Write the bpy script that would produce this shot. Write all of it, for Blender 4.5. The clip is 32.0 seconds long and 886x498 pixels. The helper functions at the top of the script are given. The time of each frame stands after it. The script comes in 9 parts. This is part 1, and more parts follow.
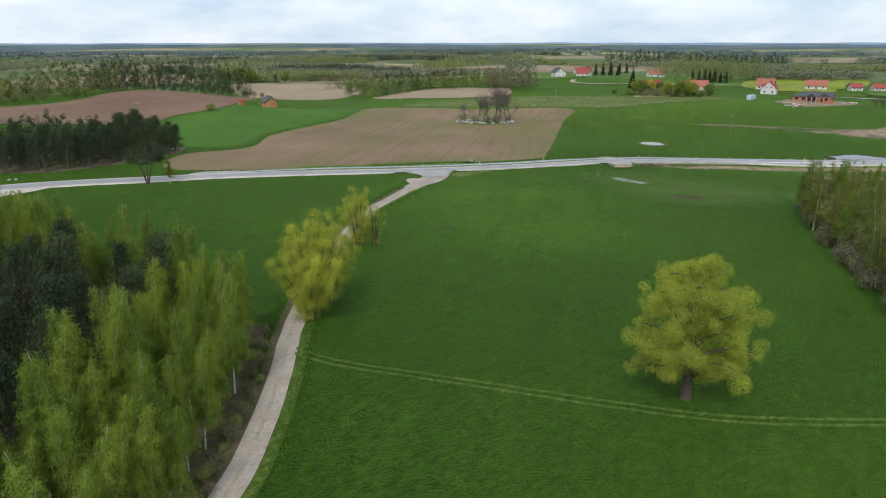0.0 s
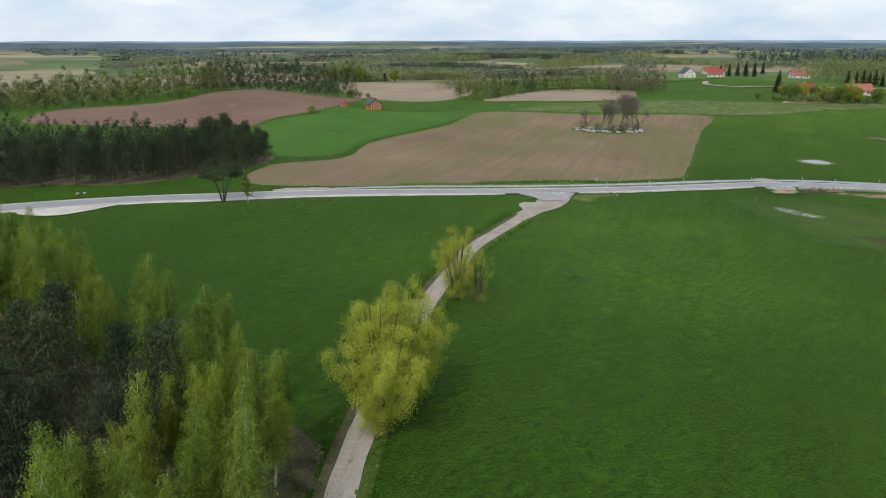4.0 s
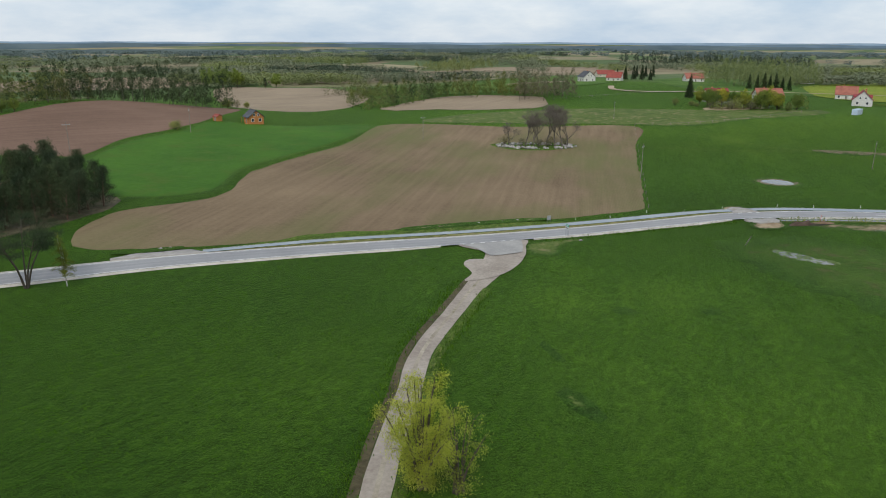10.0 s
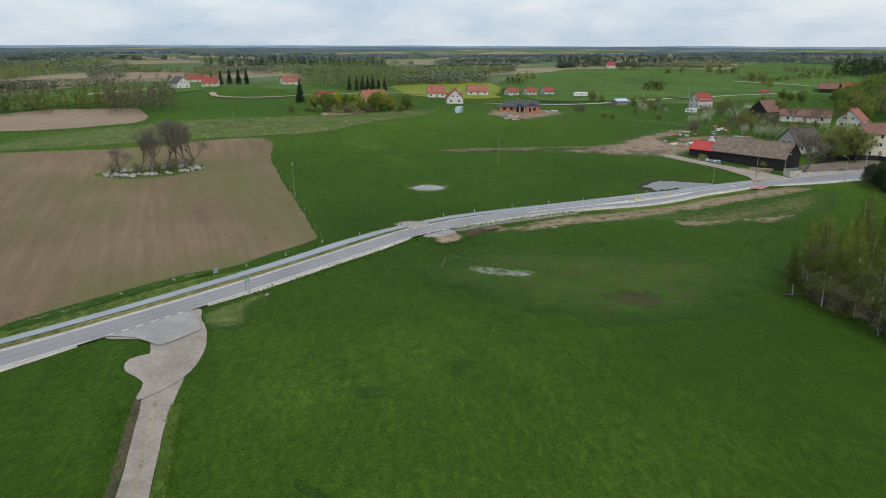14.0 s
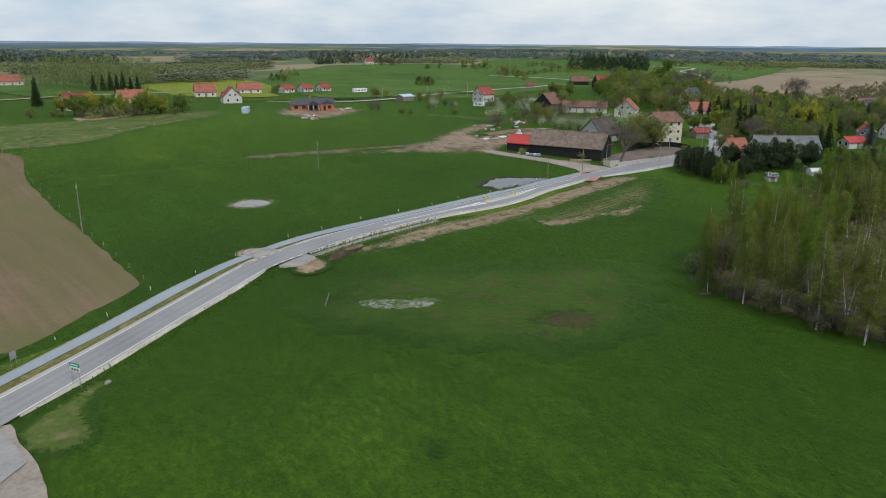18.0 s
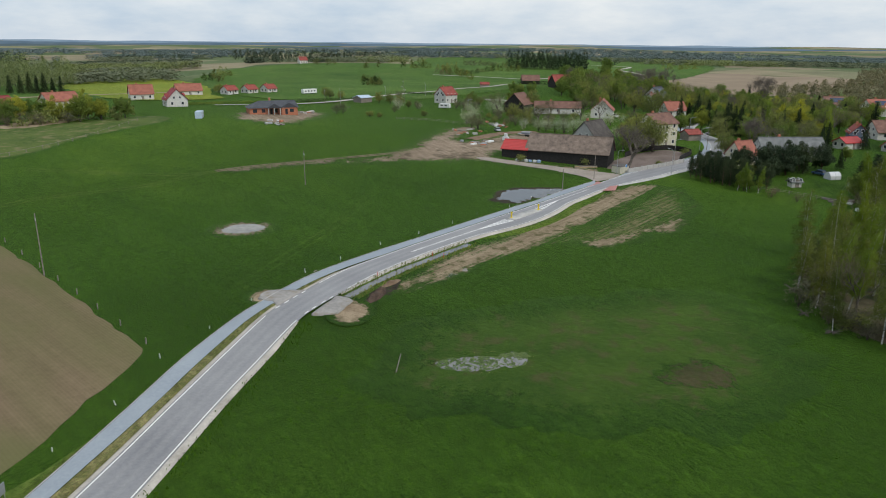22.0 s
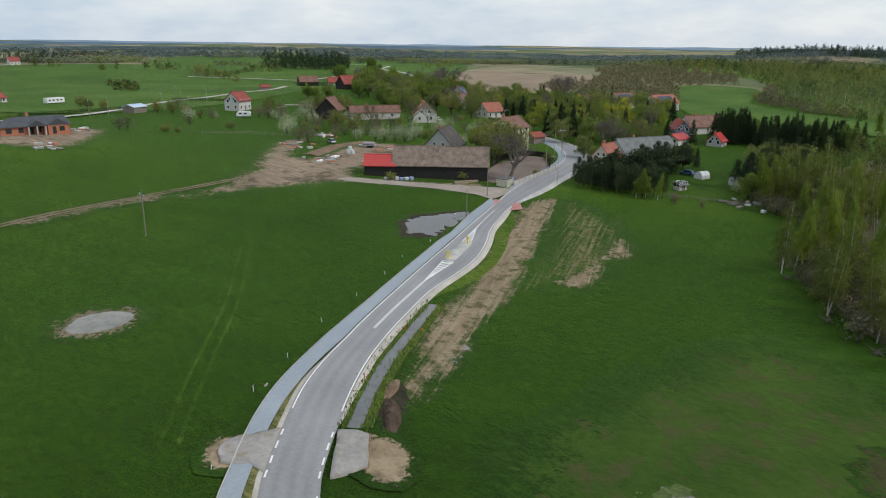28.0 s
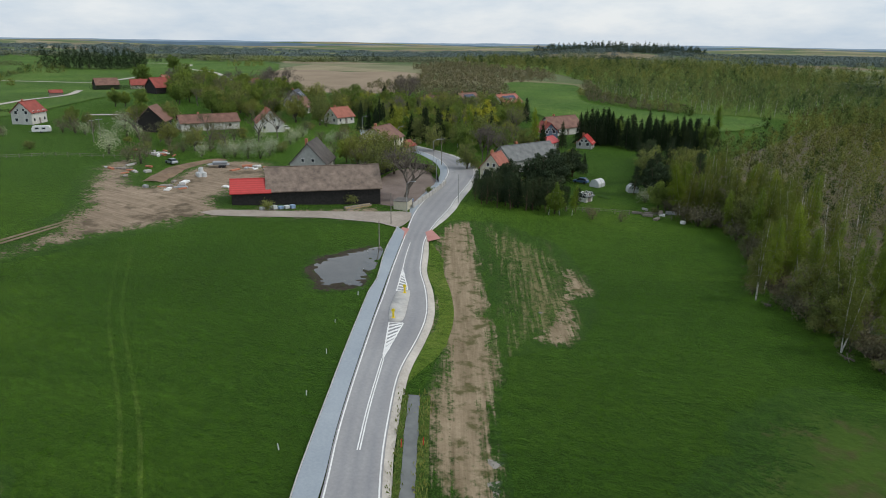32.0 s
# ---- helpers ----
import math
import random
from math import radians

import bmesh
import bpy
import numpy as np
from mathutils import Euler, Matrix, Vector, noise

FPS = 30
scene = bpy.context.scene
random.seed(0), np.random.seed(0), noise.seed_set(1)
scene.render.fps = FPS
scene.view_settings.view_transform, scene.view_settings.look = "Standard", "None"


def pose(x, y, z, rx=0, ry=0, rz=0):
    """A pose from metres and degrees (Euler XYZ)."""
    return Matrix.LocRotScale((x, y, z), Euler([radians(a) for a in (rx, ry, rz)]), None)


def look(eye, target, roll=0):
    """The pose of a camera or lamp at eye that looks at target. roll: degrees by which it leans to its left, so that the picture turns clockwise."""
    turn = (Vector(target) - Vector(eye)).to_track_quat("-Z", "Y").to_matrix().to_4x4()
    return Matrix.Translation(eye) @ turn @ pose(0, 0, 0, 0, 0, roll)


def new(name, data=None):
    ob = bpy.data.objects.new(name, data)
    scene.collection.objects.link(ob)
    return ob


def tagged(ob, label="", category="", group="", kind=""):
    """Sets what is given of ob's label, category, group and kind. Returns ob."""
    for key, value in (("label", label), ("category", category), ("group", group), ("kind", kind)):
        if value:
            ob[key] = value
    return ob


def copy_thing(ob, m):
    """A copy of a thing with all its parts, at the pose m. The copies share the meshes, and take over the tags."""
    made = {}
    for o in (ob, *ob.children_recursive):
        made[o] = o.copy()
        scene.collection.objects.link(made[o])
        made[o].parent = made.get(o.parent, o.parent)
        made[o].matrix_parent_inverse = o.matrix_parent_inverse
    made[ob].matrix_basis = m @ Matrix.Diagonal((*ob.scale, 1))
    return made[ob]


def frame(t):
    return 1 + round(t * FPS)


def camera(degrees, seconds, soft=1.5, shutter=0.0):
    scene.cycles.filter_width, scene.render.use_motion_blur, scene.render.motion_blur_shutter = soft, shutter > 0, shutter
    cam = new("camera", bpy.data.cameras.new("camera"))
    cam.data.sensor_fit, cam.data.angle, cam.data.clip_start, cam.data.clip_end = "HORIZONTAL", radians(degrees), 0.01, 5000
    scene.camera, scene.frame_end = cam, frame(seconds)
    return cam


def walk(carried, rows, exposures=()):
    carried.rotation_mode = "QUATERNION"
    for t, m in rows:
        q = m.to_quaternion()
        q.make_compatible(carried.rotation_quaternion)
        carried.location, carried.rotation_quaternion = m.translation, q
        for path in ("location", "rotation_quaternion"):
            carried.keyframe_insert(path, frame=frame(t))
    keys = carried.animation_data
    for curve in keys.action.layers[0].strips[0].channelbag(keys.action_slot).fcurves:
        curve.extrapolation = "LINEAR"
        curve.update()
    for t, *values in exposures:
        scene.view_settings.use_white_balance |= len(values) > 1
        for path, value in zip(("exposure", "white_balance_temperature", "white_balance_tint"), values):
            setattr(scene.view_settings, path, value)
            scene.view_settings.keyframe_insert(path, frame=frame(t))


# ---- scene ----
cam = camera(64.6, 32.0, 1.0)
METRES, EYE, TILT, LEAN, TURN = 268.5, 40.0, 0.0, 0.0, -21.1
ROWS = [
    (0.0, 0.0, 0.0, 0.0, -0.01, -16.47, 0.03),
    (0.5, -0.0001, 0.0159, -0.0001, 1.34, -16.48, 0.05),
    (1.0, -0.0007, 0.0318, -0.0002, 2.75, -16.5, 0.07),
    (1.5, -0.0017, 0.0475, -0.0003, 4.1, -16.53, 0.08),
    (2.0, -0.0031, 0.0632, -0.0003, 5.34, -16.55, 0.11),
    (2.5, -0.0048, 0.0787, -0.0001, 6.36, -16.57, 0.14),
    (3.0, -0.0071, 0.0942, 0.0, 7.38, -16.58, 0.13),
    (3.5, -0.0095, 0.1095, 0.0001, 8.39, -16.6, 0.12),
    (5.5, -0.0226, 0.1712, 0.0002, 9.17, -16.65, 0.05),
    (6.0, -0.0264, 0.1865, 0.0001, 9.19, -16.66, 0.03),
    (6.5, -0.0306, 0.2017, 0.0, 9.46, -16.65, 0.01),
    (7.0, -0.0347, 0.2166, 0.0001, 9.64, -16.65, 0.0),
    (7.5, -0.0386, 0.2317, -0.0, 8.96, -16.64, -0.04),
    (8.0, -0.043, 0.2462, 0.0002, 6.88, -16.63, -0.08),
    (8.5, -0.0472, 0.2608, 0.0, 6.03, -16.62, -0.08),
    (9.0, -0.0514, 0.2754, -0.0001, 4.49, -16.58, -0.14),
    (9.5, -0.0556, 0.2899, -0.0, 2.0, -16.56, -0.2),
    (10.0, -0.0595, 0.3044, -0.0, -0.54, -16.51, -0.17),
    (10.5, -0.0632, 0.319, 0.0003, -3.57, -16.48, -0.21),
    (11.0, -0.0667, 0.3335, 0.0006, -7.06, -16.45, -0.22),
    (11.5, -0.0694, 0.3486, 0.0007, -10.55, -16.4, -0.19),
    (12.0, -0.0721, 0.364, 0.001, -14.14, -16.36, -0.22),
    (12.5, -0.0742, 0.3795, 0.0012, -18.01, -16.32, -0.21),
    (13.0, -0.076, 0.3952, 0.0014, -22.83, -16.3, -0.14),
    (13.5, -0.0778, 0.411, 0.0014, -28.95, -16.27, -0.11),
    (14.0, -0.0796, 0.4271, 0.001, -33.13, -16.25, -0.12),
    (14.5, -0.0806, 0.4431, 0.0002, -35.4, -16.26, -0.16),
    (15.0, -0.0813, 0.4593, -0.0007, -38.17, -16.26, -0.18),
    (15.5, -0.0822, 0.4755, -0.0015, -40.84, -16.3, -0.21),
    (17.5, -0.0823, 0.5364, -0.0058, -50.95, -16.36, -0.33),
    (18.0, -0.0818, 0.5512, -0.0064, -53.44, -16.38, -0.37),
    (18.5, -0.0806, 0.5659, -0.007, -55.68, -16.4, -0.35),
    (19.0, -0.0788, 0.5808, -0.0075, -57.11, -16.42, -0.4),
    (19.5, -0.0762, 0.5958, -0.0081, -57.29, -16.44, -0.48),
    (20.0, -0.0728, 0.6106, -0.0086, -57.33, -16.44, -0.47),
    (20.5, -0.0692, 0.6252, -0.0091, -57.36, -16.41, -0.5),
    (21.0, -0.0652, 0.6395, -0.0094, -57.68, -16.39, -0.48),
    (21.5, -0.0611, 0.6541, -0.0095, -58.73, -16.39, -0.48),
    (22.0, -0.0566, 0.6689, -0.0095, -59.74, -16.41, -0.5),
    (22.5, -0.052, 0.6837, -0.009, -60.8, -16.44, -0.53),
    (23.0, -0.0471, 0.6983, -0.0086, -62.17, -16.45, -0.57),
    (23.5, -0.0419, 0.713, -0.0086, -63.75, -16.42, -0.6),
    (24.0, -0.0363, 0.7273, -0.0085, -65.3, -16.36, -0.61),
    (24.5, -0.0307, 0.7415, -0.0086, -67.02, -16.31, -0.65),
    (25.0, -0.025, 0.7557, -0.0088, -68.99, -16.27, -0.68),
    (25.5, -0.0188, 0.7698, -0.009, -70.88, -16.25, -0.73),
    (27.5, 0.0097, 0.8261, -0.0103, -78.76, -16.28, -0.66),
    (28.0, 0.0181, 0.8401, -0.0108, -80.81, -16.31, -0.64),
    (28.5, 0.0272, 0.854, -0.0111, -82.87, -16.33, -0.64),
    (29.0, 0.037, 0.8678, -0.0112, -84.87, -16.33, -0.63),
    (29.5, 0.0478, 0.8811, -0.0112, -86.87, -16.37, -0.48),
    (30.0, 0.0592, 0.8933, -0.0112, -88.89, -16.39, -0.54),
    (30.5, 0.0717, 0.9036, -0.0109, -91.08, -16.41, -0.67),
    (31.0, 0.0854, 0.9119, -0.0098, -93.18, -16.42, -0.7),
    (31.5, 0.0998, 0.9188, -0.0083, -95.03, -16.43, -0.72),
    (32.0, 0.1146, 0.9247, -0.0067, -96.69, -16.44, -0.73),
]
walk(cam, [(t, pose(0, 0, EYE, TILT, LEAN, TURN) @ pose(METRES * x, METRES * y, METRES * z, 90 + pitch, roll, yaw)) for t, x, y, z, yaw, pitch, roll in ROWS], ((0.0, 0.24), (3.0, 0.2), (7.0, 0.08), (14.0, -0.1), (32.0, -0.1)))

# -- terrain: broad swells (x, y, reach, height) on a plain, with far ridges
SWELLS = [
    (-160, 260, 120, 6.73), (-40, 220, 60, 1.42), (-60, 390, 90, 6.40), (60, 250, 50, 0.49),
    (95, 350, 50, 1.02), (50, 430, 80, 1.14), (140, 180, 60, -1.99), (160, 300, 40, -2.55),
    (190, 330, 60, 4.82), (230, 260, 45, -1.06), (310, 290, 50, 5.14), (370, 350, 80, 0.44),
    (300, 480, 110, 8.86), (280, 190, 40, 0.53), (380, 160, 60, 1.25), (380, 30, 80, 0.64),
    (480, 120, 110, 0.89), (520, 320, 130, 5.00), (540, -60, 150, 3.63), (60, 120, 60, -0.85),
    (230, 130, 50, -0.97), (-20, 440, 45, 7.5), (410, 640, 110, 4.5), (560, 160, 70, 4.0), (900, 480, 150, 9.0),
    (1270, -780, 150, 19.0),
]


def ground_z(x, y):
    z = 0.0
    for cx, cy, reach, high in SWELLS:
        d = ((x - cx) ** 2 + (y - cy) ** 2) / (2 * reach * reach)
        if d < 12:
            z += high * math.exp(-d)
    far = math.hypot(x - 150, y - 200)
    k = min(1.0, max(0.0, (far - 450) / 500))
    k = k * k * (3 - 2 * k)
    ridge = math.sin(x / 310 + 1.3 * math.sin(y / 450)) + math.sin(y / 260 + 0.8 * math.sin(x / 380) + 1.0)
    z += k * (5.0 + 2.6 * ridge + 12.0 * min(1.0, far / 4500) ** 2 * (1.2 + 0.35 * ridge))
    return z
# -- terrain end
import itertools

# ---------------------------------------------------------------- world, sun
SUN_EL, SUN_AZ = 48.0, 215.0
world = bpy.data.worlds.new("overcast_sky")
world.use_nodes = True
scene.world = world
wt = world.node_tree
wt.nodes.clear()


def wn(kind, **values):
    n = wt.nodes.new(kind)
    for key, value in values.items():
        n.inputs[key].default_value = value
    return n


sky = wt.nodes.new("ShaderNodeTexSky")
sky.sky_type = "NISHITA"
sky.sun_disc = False
sky.sun_elevation = radians(SUN_EL)
sky.sun_rotation = radians(SUN_AZ)
coord = wt.nodes.new("ShaderNodeTexCoord")
stretch = wn("ShaderNodeMapping", Scale=(1.6, 1.6, 5.5))
clouds = wn("ShaderNodeTexNoise", Scale=1.25, Detail=7.0, Roughness=0.52)
thin = wn("ShaderNodeTexNoise", Scale=5.0, Detail=6.0, Roughness=0.6)
cloud_ramp = wt.nodes.new("ShaderNodeValToRGB")
cloud_ramp.color_ramp.elements[0].position = 0.33
cloud_ramp.color_ramp.elements[0].color = (0.50, 0.645, 0.82, 1)
cloud_ramp.color_ramp.elements[1].position = 0.62
cloud_ramp.color_ramp.elements[1].color = (0.93, 0.97, 1.0, 1)
scaled_sky = wt.nodes.new("ShaderNodeVectorMath")
scaled_sky.operation = "SCALE"
scaled_sky.inputs["Scale"].default_value = 0.10
cover = wt.nodes.new("ShaderNodeMixRGB")
cover.inputs["Fac"].default_value = 0.86
blend = wt.nodes.new("ShaderNodeMixRGB")
blend.inputs["Fac"].default_value = 0.3
background = wt.nodes.new("ShaderNodeBackground")
background.inputs["Strength"].default_value = 1.0
out = wt.nodes.new("ShaderNodeOutputWorld")
for a, b in (
    (coord.outputs["Generated"], stretch.inputs["Vector"]),
    (stretch.outputs["Vector"], clouds.inputs["Vector"]),
    (stretch.outputs["Vector"], thin.inputs["Vector"]),
    (clouds.outputs["Fac"], blend.inputs["Color1"]),
    (thin.outputs["Fac"], blend.inputs["Color2"]),
    (blend.outputs["Color"], cloud_ramp.inputs["Fac"]),
    (sky.outputs["Color"], scaled_sky.inputs[0]),
    (scaled_sky.outputs["Vector"], cover.inputs["Color1"]),
    (cloud_ramp.outputs["Color"], cover.inputs["Color2"]),
    (cover.outputs["Color"], background.inputs["Color"]),
    (background.outputs["Background"], out.inputs["Surface"]),
):
    wt.links.new(a, b)

sun_data = bpy.data.lights.new("sun", "SUN")
sun_data.energy = 1.75
sun_data.angle = radians(11)
sun_data.color = (1.0, 0.95, 0.88)
sun = new("sun", sun_data)
sun.matrix_world = look((0, 0, 0), (
    -math.sin(radians(SUN_AZ)) * math.cos(radians(SUN_EL)),
    -math.cos(radians(SUN_AZ)) * math.cos(radians(SUN_EL)),
    -math.sin(radians(SUN_EL))))


# ---------------------------------------------------------------- materials
class Nodes:
    """Short hand for building one material."""

    def __init__(self, name):
        self.mat = bpy.data.materials.new(name)
        self.mat.use_nodes = True
        self.tree = self.mat.node_tree
        self.tree.nodes.clear()
        self.out = self.add("ShaderNodeOutputMaterial")

    def add(self, kind, **values):
        n = self.tree.nodes.new(kind)
        for key, value in values.items():
            n.inputs[key.replace("_", " ")].default_value = value
        return n

    def link(self, a, b):
        self.tree.links.new(a, b)

    def position(self, scale=(1, 1, 1), heading=0.0):
        """World position, seen along a heading in degrees, then stretched."""
        v = self.add("ShaderNodeNewGeometry").outputs["Position"]
        if heading:
            m = self.add("ShaderNodeMapping")
            m.inputs["Rotation"].default_value = (0, 0, radians(-heading))
            self.link(v, m.inputs["Vector"])
            v = m.outputs["Vector"]
        m = self.add("ShaderNodeMapping")
        m.inputs["Scale"].default_value = scale
        self.link(v, m.inputs["Vector"])
        return m.outputs["Vector"]

    def noise(self, vector, scale, detail=4.0, rough=0.55):
        n = self.add("ShaderNodeTexNoise", Scale=scale, Detail=detail, Roughness=rough)
        self.link(vector, n.inputs["Vector"])
        return n.outputs["Fac"]

    def ramp(self, fac, *stops):
        r = self.add("ShaderNodeValToRGB")
        e = r.color_ramp.elements
        while len(e) < len(stops):
            e.new(0.5)
        for el, (p, c) in zip(e, stops):
            el.position = p
            el.color = (*c, 1) if len(c) == 3 else c
        self.link(fac, r.inputs["Fac"])
        return r.outputs["Color"]

    def mix(self, fac, a, b, how="MIX"):
        m = self.add("ShaderNodeMixRGB")
        m.blend_type = how
        for v, key in ((fac, "Fac"), (a, "Color1"), (b, "Color2")):
            if isinstance(v, (int, float)):
                m.inputs[key].default_value = v if key == "Fac" else (v, v, v, 1)
            elif isinstance(v, tuple):
                m.inputs[key].default_value = (*v, 1)
            else:
                self.link(v, m.inputs[key])
        return m.outputs["Color"]

    def principled(self, color, rough=0.8, bump=None, strength=0.3, distance=0.1, metal=0.0, spec=0.3, nap=None):
        p = self.add("ShaderNodeBsdfPrincipled")
        if nap:
            if isinstance(nap, float):
                p.inputs["Sheen Weight"].default_value = nap
            else:
                self.link(nap, p.inputs["Sheen Weight"])
            p.inputs["Sheen Roughness"].default_value = 0.3
            p.inputs["Sheen Tint"].default_value = (0.37, 0.68, 0.07, 1)
        p.inputs["Metallic"].default_value = metal
        p.inputs["Specular IOR Level"].default_value = spec
        if isinstance(rough, (int, float)):
            p.inputs["Roughness"].default_value = rough
        else:
            self.link(rough, p.inputs["Roughness"])
        if isinstance(color, tuple):
            p.inputs["Base Color"].default_value = (*color, 1)
        else:
            self.link(color, p.inputs["Base Color"])
        if bump is not None:
            b = self.add("ShaderNodeBump", Strength=strength, Distance=distance)
            self.link(bump, b.inputs["Height"])
            self.link(b.outputs["Normal"], p.inputs["Normal"])
        self.link(p.outputs["BSDF"], self.out.inputs["Surface"])
        return self.mat


def mottled(name, dark, light, coarse=0.05, fine=1.5, rough=0.9, bump=0.4, distance=0.1, spec=0.2, third=None):
    """A rough surface with stains at two scales."""
    n = Nodes(name)
    v = n.position()
    a = n.noise(v, coarse, 5, 0.6)
    b = n.noise(v, fine, 6, 0.65)
    c = n.mix(0.45, a, b)
    color = n.ramp(c, (0.36, dark), (0.64, light))
    if third:
        color = n.mix(n.ramp(n.noise(v, coarse * 3.1, 4), (0.55, (0, 0, 0)), (0.72, (1, 1, 1))), color, third)
    return n.principled(color, rough, b, bump, distance, spec=spec)


def meadow_nodes(n, dark, mid, light, straw, straw_at=0.66):
    """Grass: broad drifts of growth, tufts, mowing lines and straw-coloured spots."""
    v = n.position()
    broad = n.noise(v, 0.018, 4, 0.55)
    drift = n.noise(n.position((0.35, 1.0, 1.0), 60), 0.10, 6, 0.65)
    tuft = n.noise(n.position((0.5, 1.0, 1.0), 35), 1.1, 8, 0.75)
    blade = n.noise(n.position((0.7, 1.0, 1.0), -20), 3.6, 6, 0.8)
    lines = n.noise(n.position((0.05, 1.0, 1.0), 56), 0.45, 3, 0.5)
    mixed = n.mix(0.42, n.mix(0.4, broad, drift), n.mix(0.35, tuft, lines))
    color = n.ramp(mixed, (0.36, dark), (0.5, mid), (0.64, light))
    color = n.mix(n.ramp(n.noise(n.position((0.7, 1.0, 1.0), 20), 0.028, 5, 0.6), (0.5, (0, 0, 0)), (0.72, (0.55, 0.55, 0.55))), color, n.mix(1.0, mid, (1.5, 1.2, 1.3), "MULTIPLY"))
    color = n.mix(n.ramp(n.mix(0.5, n.noise(v, 0.05, 6, 0.7), tuft), (straw_at - 0.06, (0, 0, 0)), (straw_at + 0.08, (0.6, 0.6, 0.6))), color, straw)
    color = n.mix(1.0, color, n.ramp(n.mix(0.45, blade, tuft), (0.35, (0.40, 0.43, 0.40)), (0.5, (0.97, 0.97, 0.97)), (0.65, (2.1, 1.95, 1.7))), "MULTIPLY")
    return color, n.mix(0.4, tuft, blade)


LUSH = ((0.0070, 0.0248, 0.0016), (0.0135, 0.0410, 0.0028), (0.0275, 0.0655, 0.0054), (0.064, 0.068, 0.021))


def meadow(name, dark, mid, light, straw, straw_at=0.66):
    n = Nodes(name)
    color, bump = meadow_nodes(n, dark, mid, light, straw, straw_at)
    return n.principled(color, 0.9, bump, 0.7, 0.5, spec=0.1, nap=0.36)


def far_meadow(name, dark, mid, light, straw, straw_at=0.66):
    """Pasture that is only seen from afar."""
    n = Nodes(name)
    color, bump = meadow_nodes(n, dark, mid, light, straw, straw_at)
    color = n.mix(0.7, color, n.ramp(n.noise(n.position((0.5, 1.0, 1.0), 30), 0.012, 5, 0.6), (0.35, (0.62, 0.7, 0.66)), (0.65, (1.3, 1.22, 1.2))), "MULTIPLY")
    return n.principled(color, 0.9, bump, 0.6, 0.5, spec=0.1, nap=0.08)


def country(name):
    """Meadow grass near by, a mosaic of fields and pastures far out."""
    n = Nodes(name)
    color, bump = meadow_nodes(n, *LUSH)
    g = n.add("ShaderNodeNewGeometry")
    dist = n.add("ShaderNodeVectorMath")
    dist.operation = "DISTANCE"
    dist.inputs[1].default_value = (170, 170, 0)
    n.link(g.outputs["Position"], dist.inputs[0])
    out_k = n.add("ShaderNodeMapRange")
    out_k.inputs["From Min"].default_value = 430
    out_k.inputs["From Max"].default_value = 620
    n.link(dist.outputs["Value"], out_k.inputs["Value"])
    cells = n.add("ShaderNodeTexVoronoi", Scale=0.0075, Randomness=0.9)
    n.link(n.position((0.6, 1.0, 0.0), 25), cells.inputs["Vector"])
    sep = n.add("ShaderNodeSeparateColor")
    n.link(cells.outputs["Color"], sep.inputs["Color"])
    fields = n.ramp(sep.outputs["Red"], (0.0, (0.065, 0.10, 0.042)), (0.3, (0.095, 0.13, 0.06)), (0.5, (0.13, 0.15, 0.08)), (0.64, (0.28, 0.24, 0.16)), (0.92, (0.19, 0.15, 0.105)))
    fields = n.mix(0.6, fields, n.ramp(n.noise(n.position(), 0.02, 6, 0.65), (0.3, (0.6, 0.62, 0.6)), (0.7, (1.35, 1.3, 1.25))), "MULTIPLY")
    # Soft ovals of paler grass; the first and last paint brighter and dimmer light.
    for centre, reach, amount, shift in (((76, 158), (70, 58), 0.9, (1.7, 1.45, 1.6)), ((268, 268), (90, 62), 0.95, (2.2, 1.6, 1.8)), ((185, 345), (125, 85), 0.95, (2.3, 1.7, 1.9)), ((150, 165), (48, 34), 0.6, (1.3, 1.1, 1.1)), ((238, 125), (52, 42), 0.95, (2.0, 1.55, 1.7)), ((350, 140), (130, 100), 0.95, (2.2, 1.7, 2.2)), ((152, 222), (40, 24), 0.8, (0.8, 0.82, 0.8))):
        m = n.add("ShaderNodeMapping")
        m.vector_type = "TEXTURE"
        m.inputs["Location"].default_value = (*centre, 0)
        m.inputs["Scale"].default_value = (*reach, 1e6)
        n.link(g.outputs["Position"], m.inputs["Vector"])
        away = n.add("ShaderNodeVectorMath")
        away.operation = "LENGTH"
        n.link(m.outputs["Vector"], away.inputs[0])
        soft = n.mix(0.45, away.outputs["Value"], n.noise(n.position(), 0.03, 5, 0.65))
        color = n.mix(n.ramp(soft, (0.35, (amount, amount, amount)), (0.72, (0, 0, 0))), color, n.mix(1.0, color, shift, "MULTIPLY"))
    nap = n.ramp(out_k.outputs["Result"], (0.0, (0.36, 0.36, 0.36)), (1.0, (0.06, 0.06, 0.06)))
    return n.principled(n.mix(out_k.outputs["Result"], color, fields), 0.9, bump, 0.7, 0.5, spec=0.1, nap=nap)


